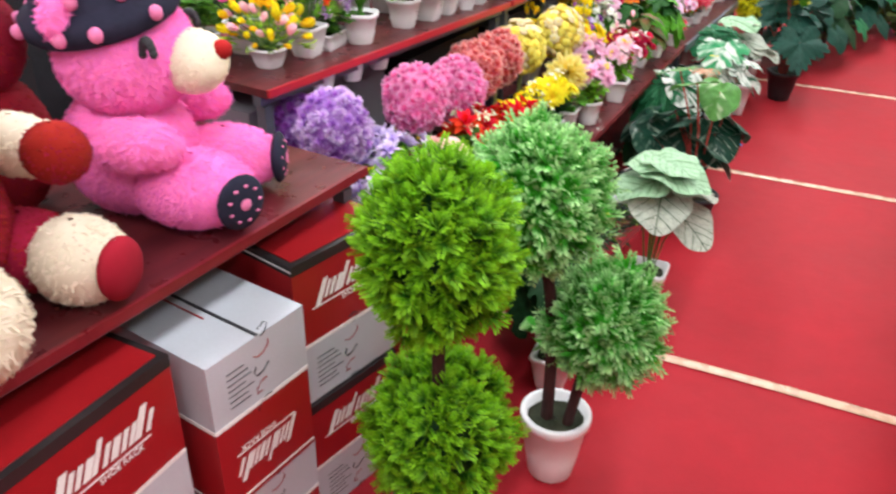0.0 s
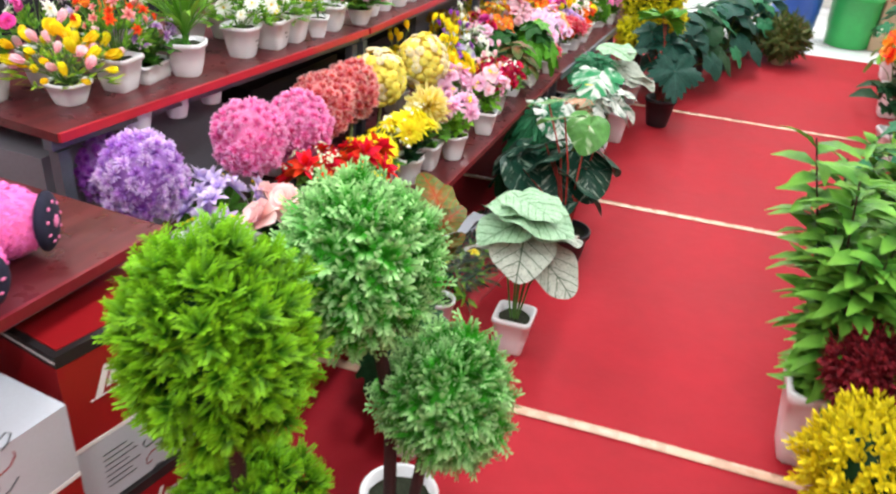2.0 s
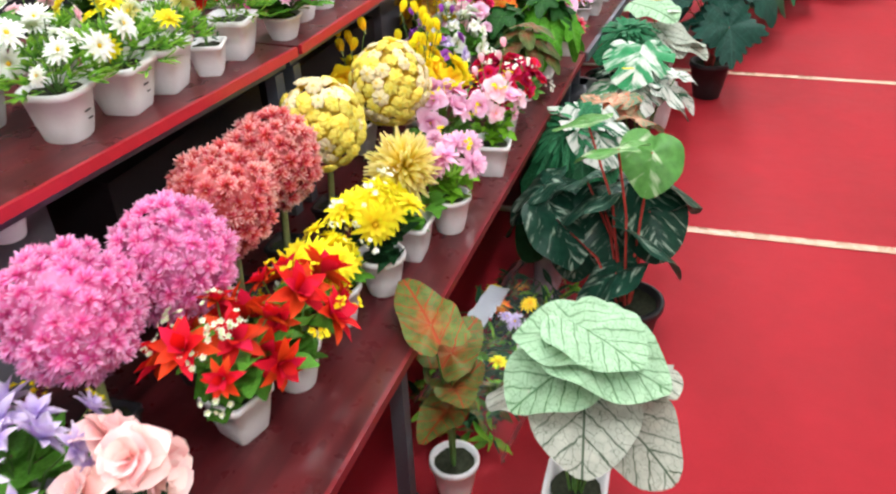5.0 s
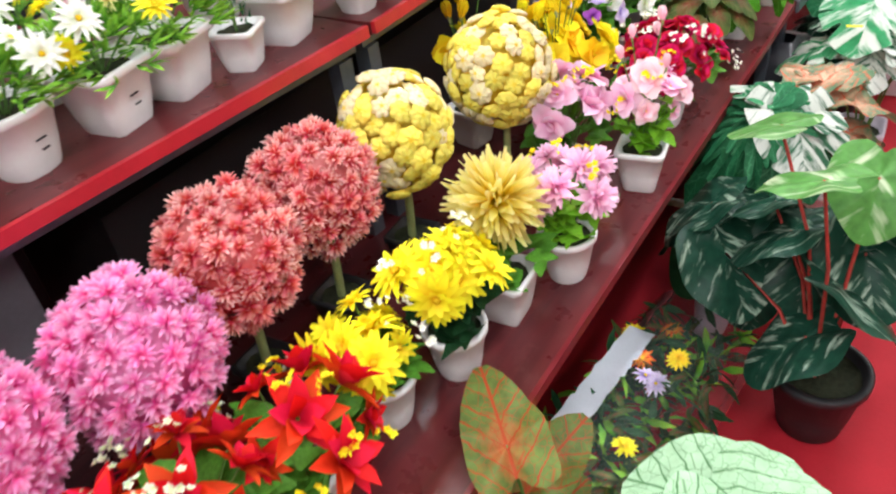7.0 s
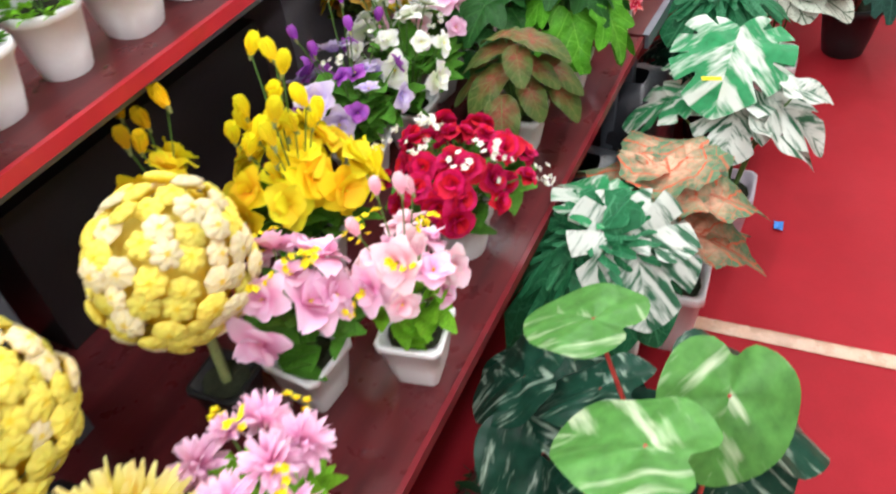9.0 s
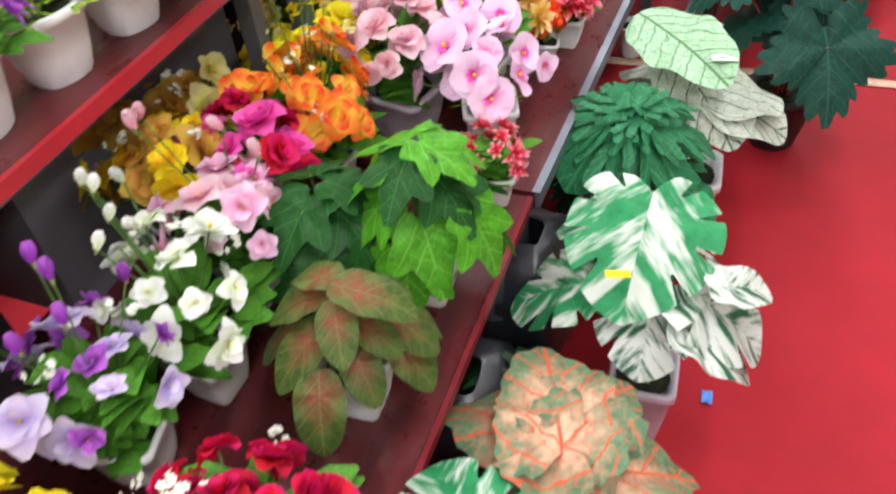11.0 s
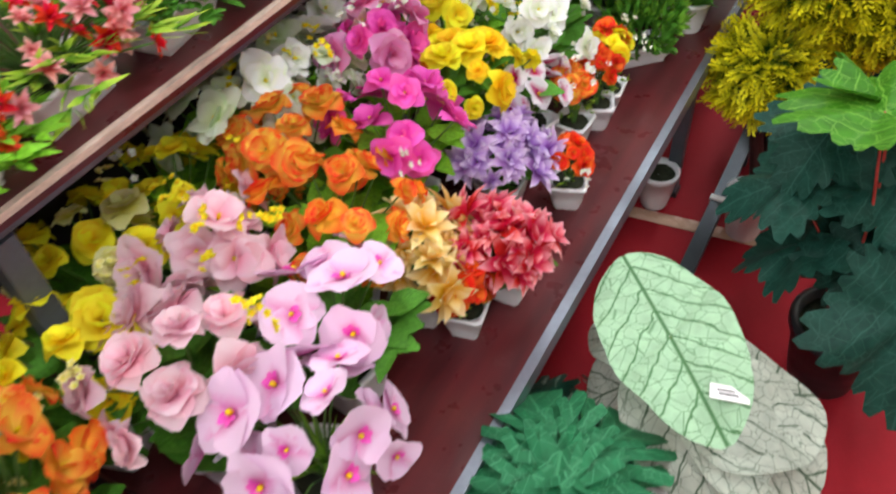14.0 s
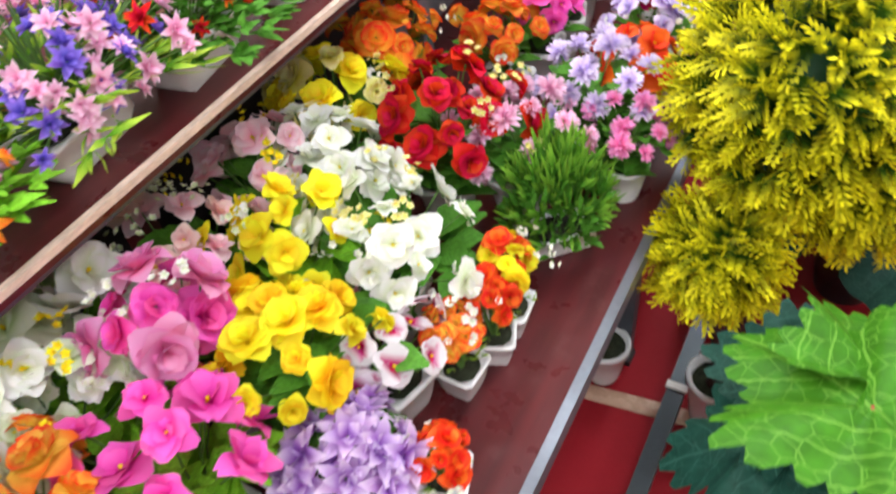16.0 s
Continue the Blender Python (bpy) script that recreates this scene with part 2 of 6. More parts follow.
PETAL = {
    "ballcream": petal_mat("cream_floret", (0.97, 0.72, 0.05), (0.96, 0.88, 0.62), 0.3, 0.85, 0.65, 0.42),
    "ballyellow": petal_mat("yellow_floret", (0.97, 0.7, 0.02), (0.98, 0.88, 0.2), 0.2, 0.9, 0.65, 0.42),
    "ballpink": petal_mat("pale_pink_floret", (0.9, 0.12, 0.45), (0.97, 0.56, 0.82), 0.3, 0.9),
    "ballrose": petal_mat("deep_pink_floret", (0.9, 0.17, 0.5), (0.97, 0.5, 0.78), 0.35, 1.0),
    "ballcoral": petal_mat("pale_coral_floret", (0.72, 0.06, 0.08), (0.95, 0.62, 0.58), 0.4, 0.95),
    "ballred": petal_mat("deep_coral_floret", (0.68, 0.04, 0.06), (0.93, 0.42, 0.42), 0.4, 1.0),
    "balllilac": petal_mat("pale_lilac_floret", (0.58, 0.3, 0.76), (0.9, 0.78, 0.97), 0.3, 1.0),
    "ballpurple": petal_mat("deep_purple_floret", (0.4, 0.12, 0.62), (0.72, 0.46, 0.88), 0.3, 1.0),
    "pink": petal_mat("pink_petal", (0.92, 0.2, 0.5), (0.97, 0.44, 0.74)),
    "hotpink": petal_mat("magenta_petal", (0.8, 0.03, 0.38), (0.98, 0.15, 0.58)),
    "palepink": petal_mat("pale_pink_petal", (0.94, 0.44, 0.56), (0.98, 0.74, 0.8)),
    "blush": petal_mat("blush_petal", (0.92, 0.5, 0.48), (0.98, 0.74, 0.7)),
    "rosepink": petal_mat("rose_pink_petal", (0.9, 0.36, 0.6), (0.98, 0.68, 0.86)),
    "orchid": petal_mat("orchid_petal", (0.8, 0.2, 0.52), (0.93, 0.68, 0.87), 0.0, 0.45),
    "whiteorchid": petal_mat("white_orchid_petal", (0.6, 0.02, 0.22), (0.9, 0.86, 0.9), 0.15, 0.55),
    "coral": petal_mat("coral_petal", (0.72, 0.07, 0.08), (0.96, 0.56, 0.52), 0.05, 0.95),
    "dustyrose": petal_mat("dusty_rose_petal", (0.66, 0.08, 0.1), (0.95, 0.52, 0.54), 0.05, 0.95),
    "mumyellow": petal_mat("egg_yellow_petal", (0.98, 0.78, 0.03), (0.98, 0.93, 0.42), 0.35, 1.0, 0.65, 0.5),
    "yellow": petal_mat("yellow_petal", (0.93, 0.68, 0.01), (0.97, 0.9, 0.03)),
    "golden": petal_mat("golden_petal", (0.95, 0.55, 0.01), (0.97, 0.76, 0.02)),
    "paleyellow": petal_mat("pale_yellow_petal", (0.75, 0.7, 0.1), (0.88, 0.84, 0.4)),
    "yellowstar": petal_mat("yellow_cream_star", (0.86, 0.5, 0.03), (0.93, 0.78, 0.42), 0.2, 0.9),
    "red": petal_mat("red_petal", (0.5, 0.004, 0.008), (0.8, 0.009, 0.016)),
    "crimson": petal_mat("crimson_petal", (0.4, 0.004, 0.03), (0.7, 0.01, 0.09)),
    "redstar": petal_mat("red_white_star", (0.72, 0.02, 0.07), (0.96, 0.5, 0.54), 0.45, 1.0),
    "orange": petal_mat("orange_petal", (0.98, 0.62, 0.07), (0.94, 0.11, 0.015), 0.2, 0.9),
    "orangerose": petal_mat("orange_rose_petal", (0.98, 0.7, 0.1), (0.95, 0.15, 0.02), 0.35, 0.92),
    "redorange": petal_mat("red_orange_petal", (0.75, 0.06, 0.01), (0.9, 0.11, 0.015)),
    "lilac": petal_mat("lilac_petal", (0.55, 0.4, 0.82), (0.85, 0.76, 0.96)),
    "lilacstar": petal_mat("lilac_star_petal", (0.45, 0.18, 0.64), (0.86, 0.72, 0.93), 0.2, 0.9),
    "violet": petal_mat("violet_petal", (0.3, 0.03, 0.46), (0.56, 0.16, 0.72)),
    "blue": petal_mat("blue_violet_petal", (0.1, 0.06, 0.5), (0.3, 0.2, 0.75)),
    "white": petal_mat("white_petal", (0.8, 0.87, 0.62), (0.96, 0.97, 0.95)),
    "cream": petal_mat("cream_green_petal", (0.66, 0.8, 0.4), (0.86, 0.92, 0.74)),
    "ochre": petal_mat("ochre_petal", (0.5, 0.2, 0.02), (0.72, 0.42, 0.07)),
}
LEAF = {
    "mid": leaf_mat("mid_green_leaf", (0.09, 0.28, 0.03), veins=7),
    "bright": leaf_mat("bright_green_leaf", (0.2, 0.5, 0.03), veins=7),
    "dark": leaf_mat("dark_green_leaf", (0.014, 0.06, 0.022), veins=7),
    # Next three: bases darkened as shade in the gaps, tips their own colour.
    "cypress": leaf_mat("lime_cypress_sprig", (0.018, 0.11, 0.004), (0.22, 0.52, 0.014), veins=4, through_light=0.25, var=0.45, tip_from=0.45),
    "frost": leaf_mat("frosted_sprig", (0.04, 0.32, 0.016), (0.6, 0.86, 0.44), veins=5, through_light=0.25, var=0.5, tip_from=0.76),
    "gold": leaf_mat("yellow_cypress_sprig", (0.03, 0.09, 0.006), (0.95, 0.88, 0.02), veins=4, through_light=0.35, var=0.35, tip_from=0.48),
    "goldbush": leaf_mat("bright_yellow_sprig", (0.6, 0.5, 0.01), (0.92, 0.8, 0.02), veins=4, through_light=0.25, var=0.3),
    "redbush": leaf_mat("dark_red_sprig", (0.09, 0.008, 0.012), (0.26, 0.02, 0.03), veins=4, var=0.4),
    "grass": leaf_mat("grass_blade", (0.06, 0.24, 0.02), (0.24, 0.5, 0.05), veins=2, through_light=0.2),
    "limegrass": leaf_mat("lime_blade", (0.12, 0.36, 0.02), (0.42, 0.6, 0.06), veins=2, through_light=0.2),
    "whitegreen": leaf_mat("white_tipped_leaf", (0.11, 0.4, 0.03), (0.55, 0.75, 0.36), veins=3, tip_from=0.5),
    "caladium": leaf_mat("pale_caladium_leaf", (0.33, 0.52, 0.33), vein=(0.07, 0.18, 0.07), vein_width=0.026, veins=6, var=0.14),
    "calaback": leaf_mat("grey_caladium_leaf", (0.45, 0.49, 0.41), vein=(0.06, 0.1, 0.06), vein_width=0.026, veins=5, var=0.15),
    "calorange": leaf_mat("orange_caladium_leaf", (0.1, 0.19, 0.1), vein=(0.6, 0.11, 0.05), vein_width=0.026, veins=5, heart=(0.74, 0.4, 0.27), heart_size=0.42, var=0.3),
    "calred": leaf_mat("red_green_caladium_leaf", (0.1, 0.15, 0.035), vein=(0.34, 0.05, 0.015), vein_width=0.026, veins=6, heart=(0.42, 0.09, 0.03), heart_size=0.15, var=0.3),
    "croton": leaf_mat("olive_croton_leaf", (0.055, 0.095, 0.018), vein=(0.14, 0.15, 0.05), vein_width=0.02, veins=5, heart=(0.22, 0.05, 0.03), heart_size=0.3, var=0.35),
    "varsplit": leaf_mat("white_green_split_leaf", (0.025, 0.24, 0.085), streak=(0.6, 0.66, 0.58), streak_amount=0.6, streak_scale=4.6, veins=6, var=0.2),
    "whitevar": leaf_mat("white_dark_striped_leaf", (0.03, 0.12, 0.06), streak=(0.6, 0.64, 0.58), streak_amount=0.78, streak_scale=7.0, veins=6, var=0.2),
    "emerald": leaf_mat("emerald_leaf", (0.02, 0.15, 0.06), vein=(0.06, 0.26, 0.12), vein_width=0.016, veins=6),
    "pothos": leaf_mat("marbled_pothos_leaf", (0.085, 0.25, 0.055), streak=(0.5, 0.62, 0.4), streak_amount=0.42, streak_scale=3.0, veins=6, rough=0.35),
    "darkvar": leaf_mat("dark_marbled_leaf", (0.012, 0.055, 0.034), streak=(0.34, 0.46, 0.36), streak_amount=0.4, streak_scale=8.0, veins=7, rough=0.3),
    "grape": leaf_mat("blue_green_lobed_leaf", (0.012, 0.06, 0.042), vein=(0.03, 0.11, 0.08), vein_width=0.016, veins=6, rough=0.5),
    "grapebright": leaf_mat("bright_lobed_leaf", (0.05, 0.2, 0.01), vein=(0.17, 0.4, 0.05), vein_width=0.02, veins=6),
    "ivy": leaf_mat("green_ivy_leaf", (0.012, 0.07, 0.012), vein=(0.035, 0.13, 0.03), vein_width=0.02, veins=5),
    "ivybright": leaf_mat("bright_ivy_leaf", (0.06, 0.25, 0.012), vein=(0.15, 0.42, 0.05), vein_width=0.02, veins=5),
    "ficus": leaf_mat("glossy_ficus_leaf", (0.045, 0.18, 0.02), (0.16, 0.4, 0.05), veins=7, rough=0.35),
}


# ---- mesh building ----
class Build:
    """Gathers points, faces, UVs and material slots, and makes one mesh of them."""

    def __init__(self):
        self.v, self.f, self.uv, self.mi, self.mats = [], [], [], [], []

    def slot(self, m):
        if m not in self.mats:
            self.mats.append(m)
        return self.mats.index(m)

    def grid(self, pts, uv, m, closed=False):
        """pts: rows x columns x 3."""
        pts, uv = np.asarray(pts, float), np.asarray(uv, float)
        r, c, _ = pts.shape
        s, k = len(self.v), self.slot(m)
        self.v += pts.reshape(-1, 3).tolist()
        self.uv += uv.reshape(-1, 2).tolist()
        for i in range(r - 1):
            for j in range(c if closed else c - 1):
                a, b = s + i * c + j, s + i * c + (j + 1) % c
                self.f.append((a, b, b + c, a + c))
                self.mi.append(k)

    def poly(self, pts, m, uv=None):
        s, k = len(self.v), self.slot(m)
        self.v += [tuple(p) for p in pts]
        self.uv += list(uv) if uv is not None else [(0.5, 0.5)] * len(pts)
        self.f.append(tuple(range(s, s + len(pts))))
        self.mi.append(k)

    def box(self, lo, hi, m, t=None, taper=0.0):
        (x0, y0, z0), (x1, y1, z1) = lo, hi
        k = taper
        p = [Vector(q) for q in ((x0 + k, y0 + k, z0), (x1 - k, y0 + k, z0), (x1 - k, y1 - k, z0), (x0 + k, y1 - k, z0), (x0, y0, z1), (x1, y0, z1), (x1, y1, z1), (x0, y1, z1))]
        if t:
            p = [t @ q for q in p]
        for q in ((3, 2, 1, 0), (4, 5, 6, 7), (0, 1, 5, 4), (1, 2, 6, 5), (2, 3, 7, 6), (3, 0, 4, 7)):
            self.poly([p[i] for i in q], m, [(0, 0), (1, 0), (1, 1), (0, 1)])

    def tube(self, pts, r0, r1, m, n=6):
        pts = [Vector(p) for p in pts]
        rows, uv = [], []
        for i, p in enumerate(pts):
            d = (pts[min(i + 1, len(pts) - 1)] - pts[max(i - 1, 0)]).normalized()
            a = d.orthogonal().normalized()
            b = d.cross(a)
            r = r0 + (r1 - r0) * i / max(1, len(pts) - 1)
            rows.append([tuple(p + r * (math.cos(t) * a + math.sin(t) * b)) for t in (2 * math.pi * j / n for j in range(n))])
            uv.append([(j / n, i / max(1, len(pts) - 1)) for j in range(n)])
        # a steady frame along the tube
        self.grid(rows, uv, m, True)
        self.poly(rows[-1], m)
        self.poly(rows[0][::-1], m)

    def lathe(self, prof, m, n=20, square=0.0, t=None):
        """prof: (radius, z) from outside bottom over the rim to the inside. square 0: round, 1: square."""
        rows, uv = [], []
        for i, (r, z) in enumerate(prof):
            row = []
            for j in range(n):
                a = 2 * math.pi * (j + 0.5) / n
                k = 1.0
                if square:
                    s = 1 / max(abs(math.cos(a)), abs(math.sin(a)))
                    k = 1 + (min(s, 1.3) - 1) * square
                q = Vector((r * k * math.cos(a), r * k * math.sin(a), z))
                row.append(tuple(t @ q if t else q))
            rows.append(row)
            uv.append([(j / n, i / len(prof)) for j in range(n)])
        self.grid(rows, uv, m, True)
        self.poly(rows[0][::-1], m)

    def ball(self, c, r, m, nu=16, nv=10, t=None):
        rows, uv = [], []
        for i in range(nv + 1):
            th = math.pi * (0.02 + 0.96 * i / nv)
            row = []
            for j in range(nu):
                ph = 2 * math.pi * j / nu
                q = Vector((r[0] * math.sin(th) * math.cos(ph), r[1] * math.sin(th) * math.sin(ph), -r[2] * math.cos(th)))
                row.append(tuple(Vector(c) + (t @ q if t else q)))
            rows.append(row)
            uv.append([(j / nu, i / nv) for j in range(nu)])
        self.grid(rows, uv, m, True)

    def mesh(self, name, smooth=True):
        me = bpy.data.meshes.new(name)
        me.from_pydata(self.v, [], self.f)
        for m in self.mats:
            me.materials.append(m)
        me.polygons.foreach_set("material_index", np.array(self.mi, dtype=np.int32))
        me.polygons.foreach_set("use_smooth", np.full(len(self.f), smooth))
        lay = me.uv_layers.new(name="UVMap")
        idx = np.empty(len(me.loops), dtype=np.int32)
        me.loops.foreach_get("vertex_index", idx)
        lay.data.foreach_set("uv", np.array(self.uv, dtype=np.float32)[idx].ravel())
        me.update()
        return me


def turned(t, pts):
    m = np.array(t)
    return np.asarray(pts) @ m[:3, :3].T + m[:3, 3]


def aim(place, way, spin=0.0, size=1.0):
    """A matrix at place whose z axis points along way."""
    q = Vector(way).normalized().to_track_quat("Z", "Y").to_matrix().to_4x4()
    return Matrix.Translation(place) @ q @ Matrix.Rotation(spin, 4, "Z") @ Matrix.Scale(size, 4)


def petal(b, m, az, length, width, rise, curl, rows=4, cols=3, power=0.8, start=0.0, cup=0.25, ruffle=0.0, pointed=False, rng=None):
    """One petal from the middle outwards; rise: angle above the flat at the base; curl: how far it bends down."""
    pts, uv = [], []
    x, z, e = start, 0.0, rise
    for i in range(rows + 1):
        s = i / rows
        if pointed:
            w = width * (0.35 + 0.65 * min(1, s / 0.4)) * (1 - max(0, (s - 0.4) / 0.6)) ** 0.8
        else:
            w = width * max(0.12, math.sin(math.pi * (0.1 + 0.82 * s ** power)))
        row = []
        for j in range(cols):
            k = 2 * j / (cols - 1) - 1
            wav = ruffle * length * (rng.uniform(-1, 1) if rng else math.sin(7 * s + 5 * k)) * s
            row.append((x, w * k, z + cup * w * k * k + wav))
        pts.append(row)
        uv.append([(j / (cols - 1), s) for j in range(cols)])
        x += math.cos(e) * length / rows
        z += math.sin(e) * length / rows
        e -= curl / rows
    b.grid(turned(Matrix.Rotation(az, 4, "Z"), np.array(pts).reshape(-1, 3)).reshape(rows + 1, cols, 3), uv, m)


FLOWERS = {}


def flower(kind, colour, seed=0):
    """A flower head about 1 across, opening along z. Meshes are shared between alike flowers."""
    key = (kind, colour, seed)
    if key in FLOWERS:
        return FLOWERS[key]
    rng = random.Random(hash_of(key))
    b, m = Build(), PETAL[colour]
    tau = 2 * math.pi
    if kind == "tuft":        # a fuzzy half ball of short rays
        for i in range(46):
            th = math.acos(1 - 1.1 * (i + 0.5) / 46)
            t = aim((0, 0, 0), (math.sin(th) * math.cos(2.4 * i), math.sin(th) * math.sin(2.4 * i), math.cos(th)), rng.uniform(0, 6))
            c = Build()
            petal(c, m, 0, 0.46 * rng.uniform(.85, 1.1), 0.062, 1.5 + rng.uniform(-.15, .15), 0.4, 3, 3, start=0.0, cup=0.6)
            s0, k = len(b.v), b.slot(m)
            b.v += turned(t, c.v).tolist()
            b.uv += c.uv
            b.f += [tuple(s0 + q for q in f) for f in c.f]
            b.mi += [k] * len(c.f)
    elif kind == "button":    # round closed florets: scalloped cups within each other
        for size0, lift, lobes in ((0.5, 0.0, 7), (0.38, 0.1, 6), (0.24, 0.19, 5)):
            turn = rng.uniform(0, 6)
            rows, uv = [], []
            for q, zz, v in ((0.3, 0.0, 0.25), (0.8, 0.1, 0.5), (1.0, 0.24, 0.8), (0.9, 0.37, 0.92), (0.6, 0.46, 0.85), (0.1, 0.45, 0.3)):
                rows.append([])
                for j in range(28):
                    a = tau * j / 28
                    w = abs(math.sin(0.5 * lobes * (a + turn)))
                    rr = size0 * q * (0.74 + 0.26 * w ** 0.5)
                    rows[-1].append((rr * math.cos(a), rr * math.sin(a), lift + size0 * 1.2 * zz * (0.75 + 0.25 * w)))
                uv.append([(j / 28, v * (0.8 + 0.2 * abs(math.sin(0.5 * lobes * (tau * j / 28 + turn))))) for j in range(28)])
            b.grid(rows, uv, m, True)
    elif kind == "globe":     # a whole sphere of narrow rays
        for i in range(280):
            zz = 1 - 1.8 * (i + 0.5) / 280
            sn = math.sqrt(max(0, 1 - zz * zz))
            t = aim((0, 0, 0), (sn * math.cos(2.39996 * i) + rng.uniform(-.12, .12), sn * math.sin(2.39996 * i) + rng.uniform(-.12, .12), zz), rng.uniform(0, 6))
            c = Build()
            petal(c, m, 0, 0.5 * rng.uniform(.8, 1.08), 0.05, 1.5 + rng.uniform(-.12, .12), 0.25, 3, 3, start=0.0, cup=0.6)
            s0, k = len(b.v), b.slot(m)
            b.v += turned(t, c.v).tolist()
            b.uv += c.uv
            b.f += [tuple(s0 + q for q in f) for f in c.f]
            b.mi += [k] * len(c.f)
    elif kind == "rose":
        for ring, (n, rise, ln, w) in enumerate(((5, 0.15, 0.5, 0.33), (5, 0.7, 0.42, 0.3), (4, 1.15, 0.34, 0.22), (3, 1.4, 0.3, 0.12))):
            for i in range(n):
                petal(b, m, tau * (i + 0.5 * ring) / n + rng.uniform(-.3, .3), ln * rng.uniform(.85, 1.1), w, rise + rng.uniform(-.25, .2), 0.5 + 0.5 * (ring == 0) + rng.uniform(-.2, .4), 4, 5, start=0.02, ruffle=0.07, cup=0.3, rng=rng)
    elif kind == "open":      # broad loose blossom of cloth petals
        for ring, (n, rise, ln, w) in enumerate(((5, 0.35, 0.5, 0.27), (4, 0.85, 0.4, 0.22), (2, 1.25, 0.3, 0.16))):
            for i in range(n):
                petal(b, m, tau * (i + 0.45 * ring) / n + rng.uniform(-.3, .3), ln * rng.uniform(.8, 1.12), w * rng.uniform(.8, 1.15), rise + rng.uniform(-.35, .3), 0.6 + rng.uniform(-.4, .6), 4, 5, start=0.02, ruffle=0.08, cup=rng.uniform(-.1, .35), rng=rng)
        b.ball((0, 0, 0.06), (0.03, 0.03, 0.06), PETAL["golden"], 6, 4)
    elif kind == "orchid":
        for i, (w, ln) in enumerate(((0.4, 0.47), (0.27, 0.5), (0.27, 0.48), (0.4, 0.47), (0.29, 0.46))):
            petal(b, m, tau * i / 5 + rng.uniform(-.05, .05), ln, w, 0.35 + rng.uniform(-.15, .25), 0.55 + rng.uniform(-.2, .3), 4, 5, start=0.01, ruffle=0.035, cup=0.15, rng=rng)
        for i in range(3):
            petal(b, PETAL["crimson" if colour == "whiteorchid" else "hotpink"], tau * (i - 1) / 7 + 2.2, 0.18, 0.07, 0.9, 0.8, 3, 3, start=0.01)
        b.ball((0, 0, 0.06), (0.04, 0.04, 0.05), PETAL["golden"], 6, 4)
    elif kind == "daisy":
        for ring, (n, rise, ln) in enumerate(((14, 0.12, 0.5), (11, 0.45, 0.42), (8, 0.85, 0.3))):
            for i in range(n):
                petal(b, m, tau * (i + 0.5 * ring) / n + rng.uniform(-.1, .1), ln * rng.uniform(.85, 1.1), 0.075, rise + rng.uniform(-.15, .15), 0.55, 3, 3, start=0.03)
        b.ball((0, 0, 0.05), (0.07, 0.07, 0.06), PETAL["golden"], 7, 4)
    elif kind == "mum":       # full round head of many petals
        for i in range(70):
            th = math.acos(1 - 1.25 * (i + 0.5) / 70)
            t = aim((0, 0, 0.1), (math.sin(th) * math.cos(2.4 * i), math.sin(th) * math.sin(2.4 * i), math.cos(th)), rng.uniform(0, 6))
            c = Build()
            petal(c, m, 0, 0.42, 0.075, 1.25 + rng.uniform(-.2, .2), 0.5, 3, 3, start=0.0)
            s = len(b.v)
            k = b.slot(m)
            b.v += turned(t, c.v).tolist()
            b.uv += c.uv
            b.f += [tuple(s + q for q in f) for f in c.f]
            b.mi += [k] * len(c.f)
    elif kind == "star":      # pointed bracts
        for ring, (n, rise, ln) in enumerate(((6, 0.2, 0.5), (5, 0.75, 0.45), (3, 1.2, 0.35))):
            for i in range(n):
                petal(b, m, tau * (i + 0.5 * ring) / n + rng.uniform(-.2, .2), ln, 0.13, rise + rng.uniform(-.15, .15), 0.35, 3, 3, start=0.02, pointed=True, cup=0.5)
    elif kind == "bud":
        for i in range(4):
            petal(b, m, tau * i / 4, 0.62, 0.2, 1.75, 0.6, 4, 3, start=0.1, cup=0.7)
        b.tube([(0, 0, -0.2), (0, 0, 0.1)], 0.03, 0.1, PALESTEM, 5)
    elif kind == "spray":     # tiny filler blossoms
        for i in range(7):
            t = aim((rng.uniform(-.3, .3), rng.uniform(-.3, .3), rng.uniform(0, .5)), (rng.uniform(-1, 1), rng.uniform(-1, 1), 1.2), rng.uniform(0, 6))
            c = Build()
            for j in range(5):
                petal(c, m, tau * j / 5, 0.12, 0.05, 0.6, 0.2, 2, 3)
            s, k = len(b.v), b.slot(m)
            b.v += turned(t, c.v).tolist()
            b.uv += c.uv
            b.f += [tuple(s + q for q in f) for f in c.f]
            b.mi += [k] * len(c.f)
    FLOWERS[key] = b.mesh(kind + "_" + colour)
    return FLOWERS[key]


def hash_of(key):
    return sum((i + 1) * ord(ch) for i, ch in enumerate(str(key)))


